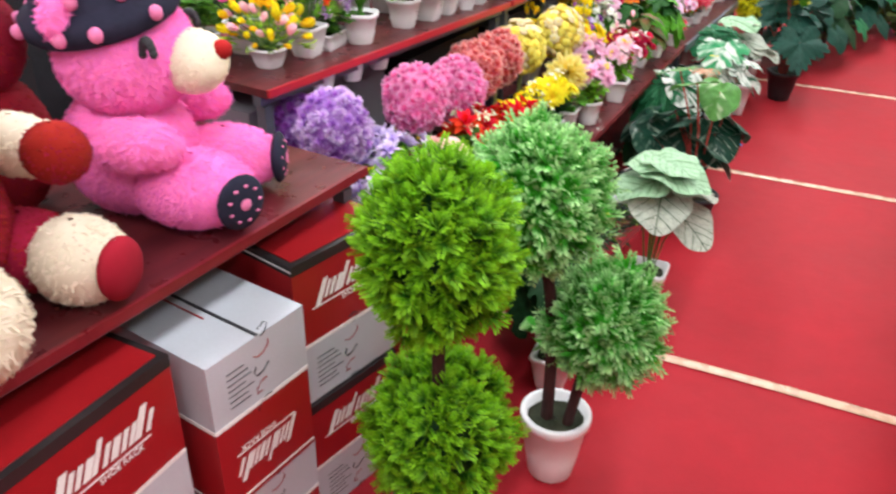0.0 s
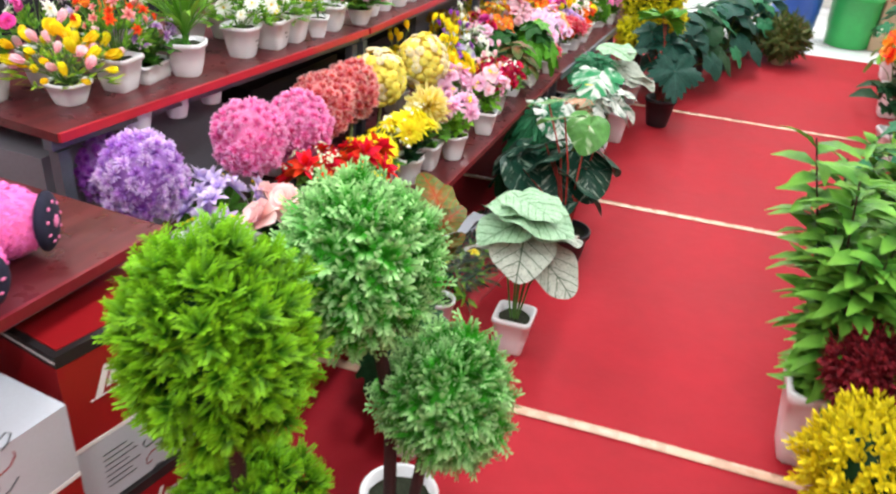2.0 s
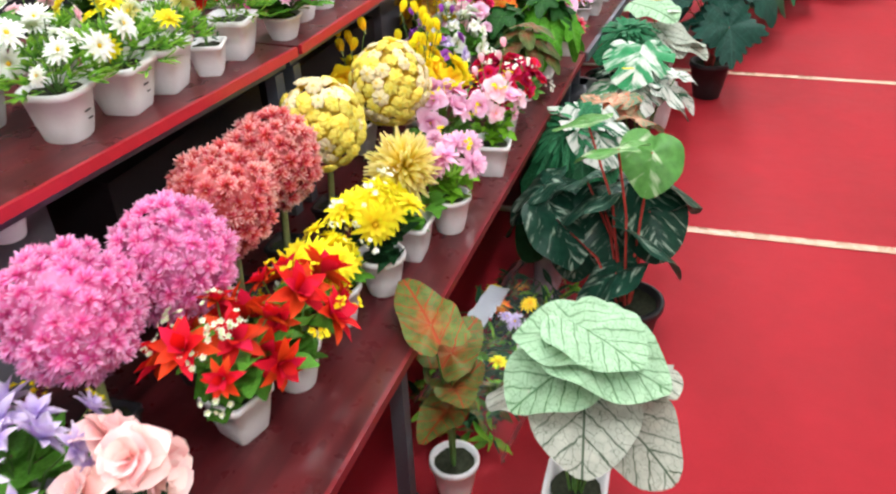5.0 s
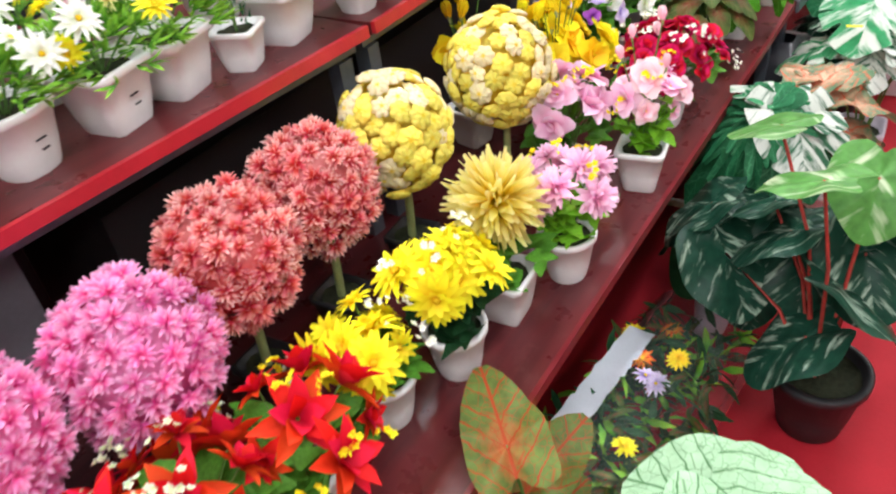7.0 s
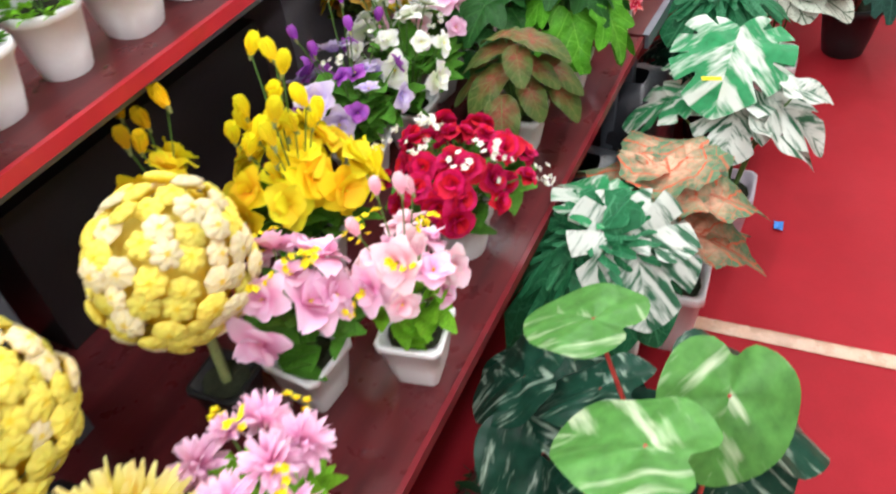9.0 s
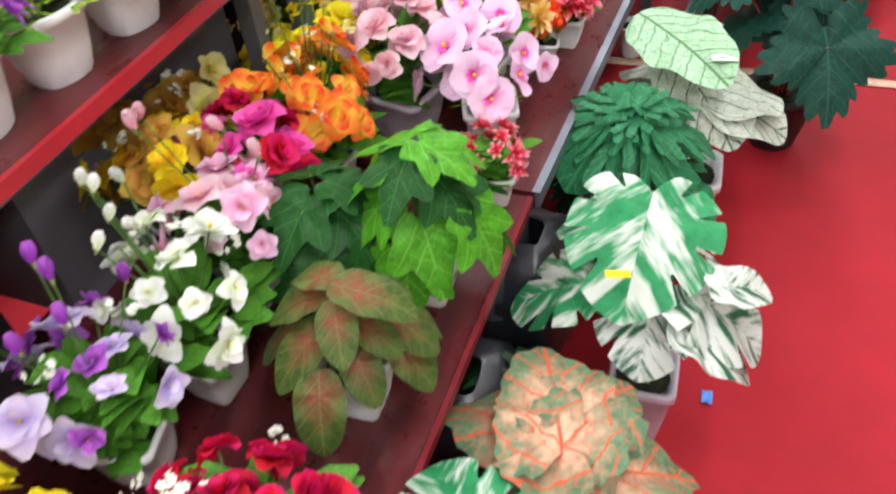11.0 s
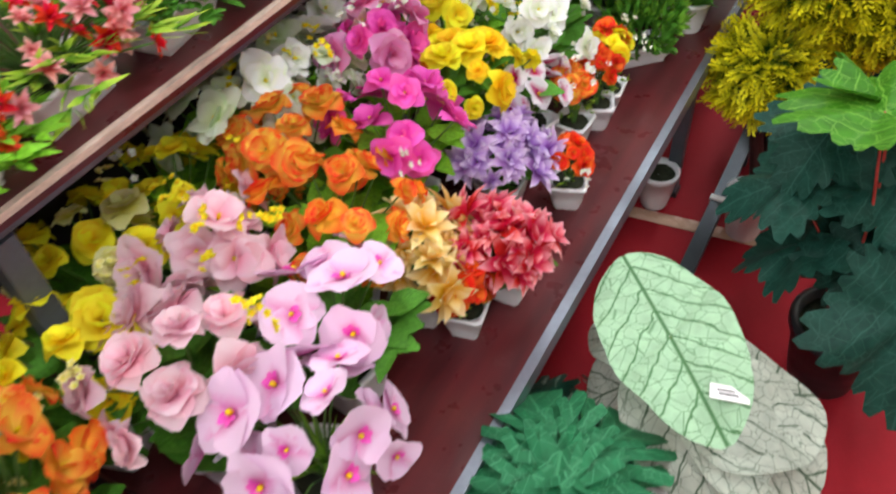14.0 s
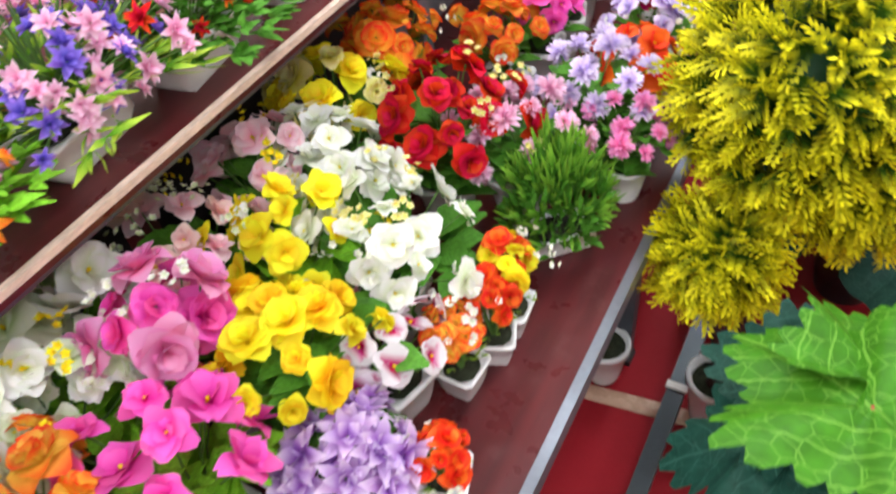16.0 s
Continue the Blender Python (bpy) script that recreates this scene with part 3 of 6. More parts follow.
# outlines of broad leaves: radius against the angle from the tip, 0 to 180 degrees
OUTLINE = {
    "heart": (1.0, 0.92, 0.84, 0.79, 0.76, 0.74, 0.73, 0.7, 0.62, 0.36),
    "oval": (1.0, 0.8, 0.6, 0.48, 0.42, 0.4, 0.4, 0.42, 0.44, 0.4),
    "shield": (1.0, 0.84, 0.66, 0.58, 0.54, 0.54, 0.6, 0.72, 0.9, 1.05),
    "broad": (1.0, 0.9, 0.74, 0.62, 0.56, 0.53, 0.52, 0.5, 0.46, 0.3),
    "arrow": (1.0, 0.72, 0.55, 0.47, 0.43, 0.44, 0.5, 0.6, 0.55, 0.25),
    "ivy": (1.0, 0.62, 0.46, 0.78, 0.6, 0.42, 0.62, 0.5, 0.42, 0.2),
    "lobed": (1.0, 0.84, 0.64, 0.82, 0.96, 0.7, 0.66, 0.8, 0.66, 0.22),
    "grape": (1.0, 0.86, 0.74, 0.84, 0.88, 0.7, 0.72, 0.74, 0.6, 0.25),
}


def broad_leaf(b, t, m, outline="heart", size=0.1, droop=0.35, fold=0.12, teeth=0, tooth=0.1, notches=0, notch=0.45, gap=0.45, n=40, rings=(0.34, 0.7, 1.0), wave=0.03, rng=None):
    tab = OUTLINE[outline]
    ph = rng.uniform(0, 6) if rng else 0
    edge = []
    for j in range(n):
        a = -math.pi + 2 * math.pi * (j + 0.5) / n
        q = abs(a) / math.pi * (len(tab) - 1)
        i = min(int(q), len(tab) - 2)
        r = tab[i] + (tab[i + 1] - tab[i]) * (q - i)
        if teeth:
            r *= 1 + tooth * (abs(((abs(a) / math.pi * teeth) % 1) - 0.5) * 2 - 0.5)
        if notches:
            w = abs(((abs(a) / math.pi * notches) % 1) - 0.5) * 2
            if 0.1 < abs(a) / math.pi < 0.88:
                r *= 1 - notch * max(0.0, (w - gap) / (1 - gap)) ** 1.2
        edge.append((a, r))
    rows, uv = [], []
    for ring in (0.02, *rings):
        row, ur = [], []
        for a, r in edge:
            x, y = math.sin(a) * r * ring, math.cos(a) * r * ring
            z = fold * abs(x) - droop * (0.6 * y * y * (1 if y > 0 else 0.4) + 0.5 * x * x) + wave * ring * math.sin(5 * a + ph)
            row.append((x * size, (y + 0.0) * size, z * size))
            ur.append((0.5 + x / 1.7, (y + 0.65) / 1.65))
        rows.append(row)
        uv.append(ur)
    p = turned(t, np.array(rows).reshape(-1, 3)).reshape(len(rows), n, 3)
    b.grid(p, uv, m, True)


def small_leaf(b, t, m, length, width, bend=0.5, fold=0.3, rows=3):
    pts, uv = [], []
    y, z, e = 0.0, 0.0, 0.25
    for i in range(rows + 1):
        s = i / rows
        w = width * max(0.06, math.sin(math.pi * (0.06 + 0.9 * s ** 0.85)))
        pts.append([(-w, y, z + fold * w), (0, y, z), (w, y, z + fold * w)])
        uv.append([(0, s), (0.5, s), (1, s)])
        y += math.cos(e) * length / rows
        z += math.sin(e) * length / rows
        e -= bend / rows
    b.grid(turned(t, np.array(pts).reshape(-1, 3)).reshape(rows + 1, 3, 3), uv, m)


# ---- things ----
def thing(name, x, y, z, label, category, group="", rz=0.0):
    ob = new(name)
    ob.empty_display_size = 0.05
    ob.matrix_basis = pose(x, y, z, 0, 0, rz)
    return tagged(ob, label, category, group)


def part(name, mesh, parent, m=None, label="", kind=""):
    if isinstance(mesh, Build):
        mesh = mesh.mesh(name)
    ob = new(name, mesh)
    ob.parent = parent
    if m is not None:
        ob.matrix_basis = m
    return tagged(ob, label, kind=kind)


def setting(name, b, label, category, smooth=False):
    ob = new(name, b.mesh(name, smooth))
    return tagged(ob, label, category, kind="structure")


POTS = {}


def pot_mesh(kind, r, h, m):
    key = (kind, round(r, 3), round(h, 3), m.name)
    if key not in POTS:
        b = Build()
        w = 0.07 * r
        square = {"round": 0.0, "square": 0.95, "hex": 0.35, "tray": 0.95}[kind]
        n = {"round": 24, "square": 32, "hex": 32, "tray": 32}[kind]
        low = 0.68 if kind != "tray" else 0.85
        t = Matrix.Diagonal((1, 1.9, 1, 1)) if kind == "tray" else None
        b.lathe(((r * low * 0.94, 0.0), (r * low, 0.004), (r * (low + 0.12), h * 0.35), (r * 0.95, h * 0.86), (r * 1.04, h * 0.88), (r * 1.05, h * 0.985), (r * 1.02, h),
                 (r - 1.6 * w, h), (r * 0.9 - w, h * 0.82), (r * 0.5, h * 0.8)), m, n, square, t)
        if kind == "tray":
            for sx in (-1, 1):
                for sy in (-1, 1):
                    b.box((sx * r * 0.6 - 0.006, sy * r * 1.3 - 0.006, -0.006), (sx * r * 0.6 + 0.006, sy * r * 1.3 + 0.006, 0.004), m)
        POTS[key] = b.mesh("pot")
    return POTS[key]


SOILS = {}


def soil_mesh(r, tray=False):
    key = (round(r, 3), tray)
    if key not in SOILS:
        rng = random.Random(3)
        b = Build()
        rows = [[(r * k * math.cos(a), r * k * math.sin(a) * (1.9 if tray else 1), rng.uniform(-.1, .1) * r) for a in (2 * math.pi * j / 14 for j in range(14))] for k in (0.05, 0.5, 0.98)]
        b.grid(rows, [[(0, 0)] * 14] * 3, SOIL, True)
        SOILS[key] = b.mesh("soil")
    return SOILS[key]


def pot_on(p, kind, r, h, m=None, mark=False):
    m = m or WHITEPOT
    pot = part("pot", pot_mesh(kind, r, h, m), p)
    part("soil", soil_mesh(r * 0.86, kind == "tray"), p, pose(0, 0, h * 0.86))
    if mark:
        b = Build()
        for i, (w, dz) in enumerate(((0.2, 0.16), (0.3, 0.0), (0.22, -0.14))):
            b.box((-w * r * 0.5, -0.0006, dz * h - 0.0012), (w * r * 0.5, 0.0, dz * h + 0.0012), INK)
        k = r * 0.9 * (1.0 if kind in ("square", "tray") else 1.0)
        part("maker_mark", b, pot, pose(k, 0, h * 0.55, -7, 0, 90), "small black printed mark")
    return pot


FOLIAGE = {}


def foliage(leaf, style, seed, n=34):
    """Leaves filling a dome about 1 wide and 1 high round the stalk."""
    key = (leaf, style, seed, n)
    if key in FOLIAGE:
        return FOLIAGE[key]
    rng = random.Random(seed * 7 + hash_of((leaf, style)))
    b = Build()
    m = LEAF[leaf]
    for i in range(n):
        az = 2.4 * i + rng.uniform(-.4, .4)
        el = rng.uniform(0.1, 1.35)
        d = Vector((math.cos(az) * math.cos(el), math.sin(az) * math.cos(el), math.sin(el)))
        if style == "leafy":
            k = rng.uniform(0.18, 0.42)
            t = aim(d * k + Vector((0, 0, rng.uniform(0, .35))), Vector((d.x * -0.3, d.y * -0.3, 1)), 0) @ Matrix.Rotation(math.atan2(d.y, d.x) - math.pi / 2 + rng.uniform(-.5, .5), 4, "Z") @ Matrix.Rotation(rng.uniform(-.3, .6), 4, "X")
            small_leaf(b, t, m, rng.uniform(0.24, 0.4), rng.uniform(0.07, 0.12), 0.7, 0.3)
        elif style == "blade":
            t = aim((d.x * 0.07, d.y * 0.07, 0), (0, 0, 1)) @ Matrix.Rotation(az - math.pi / 2, 4, "Z") @ Matrix.Rotation(0.35 + el * 0.75, 4, "X")
            small_leaf(b, t, m, rng.uniform(0.6, 1.0), rng.uniform(0.018, 0.045), rng.uniform(0.3, 1.2), 0.4, 4)
        elif style == "tufty":   # short spiky sprigs over a dome
            c = d * rng.uniform(0.3, 0.5) + Vector((0, 0, 0.12))
            for j in range(5):
                w = (d + Vector((rng.uniform(-.7, .7), rng.uniform(-.7, .7), rng.uniform(-.4, .7)))).normalized()
                t = aim(c, w, rng.uniform(0, 6)) @ Matrix.Rotation(math.pi / 2 - 0.2, 4, "X")
                small_leaf(b, t, m, rng.uniform(0.12, 0.2), rng.uniform(0.012, 0.022), 0.3, 0.3, 2)
        elif style == "bush":    # many small leaves over a full dome
            c = d * rng.uniform(0.26, 0.5) + Vector((0, 0, 0.1))
            for j in range(4):
                w = (d + Vector((rng.uniform(-.8, .8), rng.uniform(-.8, .8), rng.uniform(-.3, .8)))).normalized()
                t = Matrix.Translation(c) @ w.to_track_quat("Y", "Z").to_matrix().to_4x4() @ Matrix.Rotation(rng.uniform(-1, 1), 4, "Y")
                small_leaf(b, t, m, rng.uniform(0.1, 0.17), rng.uniform(0.02, 0.034), 0.6, 0.3, 3)
        elif style == "fern":
            c = Vector((0, 0, 0))
            w = d.copy()
            side = w.cross(Vector((0, 0, 1))).normalized()
            for j in range(8):
                c = c + w * 0.085
                w = (w + Vector((0, 0, -0.06))).normalized()
                for s in (-1, 1):
                    t = aim(c, w.cross(side * s), 0)
                    q = (side * s + w * 0.6).normalized()
                    t = Matrix.Translation(c) @ q.to_track_quat("Y", "Z").to_matrix().to_4x4()
                    small_leaf(b, t, m, 0.13 * (1 - j / 11), 0.022, 0.3, 0.2, 2)
    FOLIAGE[key] = b.mesh("foliage")
    return FOLIAGE[key]


def stems_mesh(tops, r, m, start=0.01, z0=0.0):
    b = Build()
    for t in tops:
        t = Vector(t)
        b.tube([(t.x * start, t.y * start, z0), (t.x * 0.45, t.y * 0.45, z0 + (t.z - z0) * 0.6), tuple(t)], r, r * 0.7, m, 5)
    return b


def bouquet(name, x, y, z, label, kind, colours, n, height, spread, size, pot=("square", 0.045, 0.08), leaf="mid", style="leafy", nleaf=64, seed=1,
            group="", flat=0.85, filler=None, nfill=0, lean=(0, 0), potmat=None, mark=False, leafsize=1.0, buds=0, category="flower plant", tall=0.0):
    """A potted artificial plant: pot, soil, stems, foliage, and each flower head on its own."""
    rng = random.Random(seed * 13 + 5)
    p = thing(name, x, y, z, label, category, group, rng.uniform(-20, 20) if pot[0] != "tray" else 4)
    pot_on(p, *pot, potmat, mark)
    h = pot[2]
    spread *= 1.16
    if kind == "daisy" and z < 0.6:
        n = round(n * 1.6)
    if kind in ("rose", "open", "star", "mum") and n > 4:
        n, size = round(n * 1.5), size * 0.84
    tops, ways = [], []
    for i in range(n):
        th = math.acos(1 - (1 - 0.12) * (i + 0.5) / n)
        az = 2.4 * i + rng.uniform(-.3, .3)
        d = Vector((math.sin(th) * math.cos(az), math.sin(th) * math.sin(az), math.cos(th)))
        stretch = 1.9 if pot[0] == "tray" else 1.0
        k = rng.uniform(0.62, 1.08)
        c = Vector((d.x * spread * k + lean[0], d.y * spread * k * (1.3 if stretch > 1 else 1) + lean[1], height - spread * flat + d.z * spread * flat * k + rng.uniform(-tall, tall)))
        tops.append(c)
        ways.append(d + Vector((rng.uniform(-.65, .65), rng.uniform(-.65, .65), 0.1 + rng.uniform(-.3, .25))))
    for c in tops:
        part("stem", stems_mesh([c], 0.0016, STEM, 0.05, h * 0.8), p)
    s = spread * 1.75 * leafsize * (1.22 if z > 0.6 else 1.08)
    nleaf = round(nleaf * 1.35) if z > 0.6 else nleaf
    part("foliage", foliage(leaf, style, seed % 3, nleaf), p, Matrix.Translation((lean[0] * .5, lean[1] * .5, h * 0.82)) @ Matrix.Diagonal((s, s, max(0.05, (height - h) * 1.0 * leafsize), 1)))
    for i, (c, w) in enumerate(zip(tops, ways)):
        col = colours[i % len(colours)]
        part("flower", flower(kind, col, i % 4), p, aim(c, w, rng.uniform(0, 6), size * (rng.uniform(0.62, 1.18) if n > 2 else 1.0)))
    for i in range(buds):
        c = Vector((rng.uniform(-1, 1) * spread * .7 + lean[0], rng.uniform(-1, 1) * spread * .7 + lean[1], height + rng.uniform(0, 0.09)))
        part("bud", flower("bud", colours[0], 0), p, aim(c, (rng.uniform(-.5, .5), rng.uniform(-.5, .5), 1), 0, size * 0.6))
        part("stem", stems_mesh([c], 0.0014, STEM, 0.05, h * 0.8), p)
    nfill += 2 if kind in ("open", "rose") and z < 0.6 and n > 4 else 0
    for i in range(nfill):
        th, az = rng.uniform(0.2, 1.5), rng.uniform(0, 6.28)
        d = Vector((math.sin(th) * math.cos(az), math.sin(th) * math.sin(az), math.cos(th)))
        c = Vector((d.x * spread * 1.05 + lean[0], d.y * spread * 1.05 + lean[1], height - spread * flat + d.z * spread * flat))
        part("filler_blossom", flower("spray", filler or "white", 0), p, aim(c, d, rng.uniform(0, 6), 0.05))
    return p


def flower_ball(x, y, z, cz, r, colour, label, seed, group="round flower balls on stems", potmat=None, kind="tuft", count=112):
    """A ball of tufted florets on a stem in a white pot."""
    rng = random.Random(seed)
    p = thing("flower_ball_plant", x, y, z, label, "flower plant", group)
    pot_on(p, "square", 0.036, 0.07, potmat or BLACKPOT)
    b = Build()
    b.tube([(0, 0, 0.06), (0.006, 0, (cz - z) * 0.6), (0, 0, cz - z)], 0.007, 0.006, PALESTEM, 7)
    part("stem", b, p)
    b = Build()
    b.ball((0, 0, 0), (r * 0.7, r * 0.7, r * 0.76), PETAL[colour[0]], 14, 8)
    ball = part("ball", b, p, pose(0, 0, cz - z))
    for i in range(count):
        zz = 1 - 1.92 * (i + 0.5) / count
        a = 2.39996 * i
        s = math.sqrt(max(0, 1 - zz * zz))
        d = Vector((s * math.cos(a) + rng.uniform(-.07, .07), s * math.sin(a) + rng.uniform(-.07, .07), zz)).normalized()
        col = colour[rng.randrange(len(colour))]
        at = Vector((d.x, d.y, d.z * 1.07)) * r * (rng.uniform(0.74, 0.86) if kind == "tuft" else rng.uniform(0.78, 0.9))
        part("floret", flower(kind, col, i % 2), ball, aim(at, d + Vector((rng.uniform(-.25, .25), rng.uniform(-.25, .25), rng.uniform(-.25, .25))), rng.uniform(0, 6), r * (rng.uniform(0.34, 0.43) if kind == "tuft" else rng.uniform(0.34, 0.43))))
    return p


def crown(cx, cy, cz, r, leaf, seed, n, length, width, per=7, squash=1.0, inner=0.75, lift=0.2, style="moss"):
    """A clipped head of many sprigs with an uneven outline. moss: tight tufts of needles; leafy: short twigs with paired leaves."""
    rng = random.Random(seed)
    b = Build()
    m = LEAF[leaf]
    for i in range(n):
        zz = 1 - 2 * (i + 0.5) / n
        a = 2.39996 * i + rng.uniform(-.2, .2)
        s = math.sqrt(1 - zz * zz)
        d = Vector((s * math.cos(a), s * math.sin(a), zz))
        lump = 1 + 0.16 * noise.noise(d * 3.1 + Vector((seed, 0, 0))) + 0.13 * noise.noise(d * 7 + Vector((0, seed, 0)))
        k = (inner + (1.0 - inner) * rng.random() ** 0.6) * lump
        c = Vector((cx + d.x * r * k, cy + d.y * r * k, cz + d.z * r * squash * k))
        up = (d + Vector((rng.uniform(-.45, .45), rng.uniform(-.45, .45), lift + rng.uniform(-.3, .4)))).normalized()
        q = up.to_track_quat("Y", "Z").to_matrix().to_4x4()
        if style == "moss":
            for j in range(per):
                az = 2.4 * j + rng.uniform(-.3, .3)
                t = Matrix.Translation(c) @ q @ Matrix.Rotation(az, 4, "Y") @ Matrix.Rotation(1.45 * math.sqrt((j + 0.5) / per), 4, "X")
                small_leaf(b, t, m, length * rng.uniform(0.7, 1.25), width * rng.uniform(0.8, 1.2), rng.uniform(-.3, .6), 0.35, 2)
        elif style == "frond":
            for j in range(per):
                az = 2.4 * j + rng.uniform(-.4, .4)
                ln = length * rng.uniform(0.75, 1.3)
                f0 = Matrix.Translation(c) @ q @ Matrix.Rotation(az, 4, "Y") @ Matrix.Rotation(1.25 * math.sqrt((j + 0.3) / per), 4, "X")
                pts, uvs, bend = [], [], rng.uniform(-.2, .7)
                for k in range(7):
                    f = (k + 1) / 7
                    y0, z0 = ln * (f - 0.14), -bend * ln * f * f * 0.5
                    w = width * (1.0 - 0.75 * abs(f - 0.45))
                    for sx in (-1, 1):
                        tip = (sx * w, y0 + ln * 0.2, z0 + 0.15 * w)
                        leaflet = [f0 @ Vector(v) for v in ((0, y0, z0), (sx * w * 0.6, y0 + 0.02 * ln, z0), tip, (sx * w * 0.35, y0 + ln * 0.17, z0))]
                        b.poly(leaflet, m, [(0.5, f * 0.8), (0.3, f * 0.85), (0.1, min(1, f * 0.9 + 0.15)), (0.4, f * 0.9)])
        else:
            twig = length * rng.uniform(1.0, 1.9)
            for j in range(per):
                f = (j + 0.4) / per
                t = Matrix.Translation(c) @ q @ Matrix.Translation((0, (f - 0.4) * twig, 0)) @ Matrix.Rotation(2.2 * j + rng.uniform(-.4, .4), 4, "Y") @ Matrix.Rotation(rng.uniform(0.6, 1.2) * (1.1 - 0.6 * f), 4, "X")
                small_leaf(b, t, m, length * rng.uniform(0.65, 1.1), width * rng.uniform(0.8, 1.2), rng.uniform(0.2, 0.9), 0.3, 3)
    return b


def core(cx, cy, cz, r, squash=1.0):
    # Plain dark ball that stands in for the shade inside a clipped head.
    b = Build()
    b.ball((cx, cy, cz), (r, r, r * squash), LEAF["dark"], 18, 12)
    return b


def broad_plant(name, x, y, z, label, leaves, pot, potmat=None, stem=STEM, seed=1, category="plant", group="", stem_r=0.003, mark=False):
    """A plant of large separate leaves. leaves: (mat, outline, reach dx, dy, height, size, tilt, options)."""
    rng = random.Random(seed)
    p = thing(name, x, y, z, label, category, group)
    pot_on(p, *pot, potmat, mark)
    tops = []
    for mat_name, outline, dx, dy, hz, size, tilt, opt in leaves:
        c = Vector((dx, dy, hz))
        tops.append(c)
        az = math.atan2(dy, dx) - math.pi / 2 + opt.get("twist", rng.uniform(-.3, .3))
        b = Build()
        o = {k: v for k, v in opt.items() if k != "twist"}
        broad_leaf(b, Matrix.Identity(4), LEAF[mat_name], outline, size, rng=rng, **o)
        part("leaf", b, p, Matrix.Translation(c) @ Matrix.Rotation(az, 4, "Z") @ Matrix.Rotation(-tilt, 4, "X"))
    for c in tops:
        part("stalk", stems_mesh([c], stem_r, stem, 0.12, pot[2] * 0.8), p)
    return p


def placed_plant(name, x, y, label, leaves, pot, potmat=None, stem=STEM, seed=1, group="", stem_r=0.003):
    """A floor plant whose leaves are set one by one. leaves: (mat, outline, stalk end, tip, bank, options), in the room's coordinates."""
    rng = random.Random(seed)
    p = thing(name, x, y, 0, label, "plant", group)
    pot_on(p, *pot, potmat)
    for mat_name, outline, at, tip, bank, opt in leaves:
        at, tip = Vector(at) - Vector((x, y, 0)), Vector(tip) - Vector((x, y, 0))
        way = (tip - at).normalized()
        side = way.cross(Vector((0, 0, 1))).normalized()
        turn = Matrix((side, way, side.cross(way))).transposed().to_4x4()
        b = Build()
        broad_leaf(b, Matrix.Identity(4), LEAF[mat_name], outline, (tip - at).length, rng=rng, **opt)
        part("leaf", b, p, Matrix.Translation(at) @ turn @ Matrix.Rotation(bank, 4, "Y"))
        part("stalk", stems_mesh([at], stem_r, stem, 0.12, pot[2] * 0.8), p)
    return p


def ring_of_leaves(mat_name, outline, count, reach, low, high, size, tilt, seed, centre=(0, 0), **opt):
    rng = random.Random(seed)
    out = []
    for i in range(count):
        a = 2.39996 * i + rng.uniform(-.25, .25)
        f = (i + 0.6) / count
        r = reach * (0.25 + 0.75 * f) * rng.uniform(0.85, 1.1)
        out.append((mat_name if isinstance(mat_name, str) else mat_name[i % len(mat_name)], outline, centre[0] + r * math.cos(a), centre[1] + r * math.sin(a), high + (low - high) * f * rng.uniform(0.8, 1.1),
                    size * rng.uniform(0.8, 1.15), tilt * (0.4 + 0.8 * f), dict(opt)))
    return out


def table(name, x0, y0, x1, y1, z, depth, label, lip, lipname, group, legs=(), lip_h=0.017, lip_w=0.004):
    """A display table whose front edge runs from (x0, y0) to (x1, y1); local x is depth behind the edge, negative."""
    a = math.degrees(math.atan2(y1 - y0, x1 - x0)) - 90
    ln = math.hypot(x1 - x0, y1 - y0)
    p = thing(name, x0, y0, 0, label, "display table", group, a)
    b = Build()
    b.box((-depth, 0.002, z - 0.02), (-0.005, ln - 0.002, z), LAMINATE)
    top = part("top", b, p)
    b = Build()
    b.box((-0.004, 0.002, z - lip_h), (0.004, ln - 0.002, z + 0.002), lip)
    if lip_w > 0.004:
        b.box((-lip_w, 0.002, z), (-0.004, ln - 0.002, z + 0.002), lip)
    part("edge_band", b, top, None, lipname)
    b = Build()
    b.box((-0.03, 0.004, z - 0.045), (-0.055, ln - 0.004, z - 0.0205), STEEL)
    b.box((-depth + 0.04, 0.004, z - 0.05), (-depth + 0.01, ln - 0.004, z - 0.0205), STEEL)
    part("frame_rail", b, p)
    for ly in legs or (0.03, ln - 0.03):
        for lx in (-0.045, -depth + 0.03):
            b = Build()
            b.box((lx - 0.014, ly - 0.014, 0.012), (lx + 0.014, ly + 0.014, z - 0.0505), STEEL)
            b.box((lx - 0.018, ly - 0.018, 0.0), (lx + 0.018, ly + 0.018, 0.012), BLACKPOT)
            part("leg", b, p)
    return p


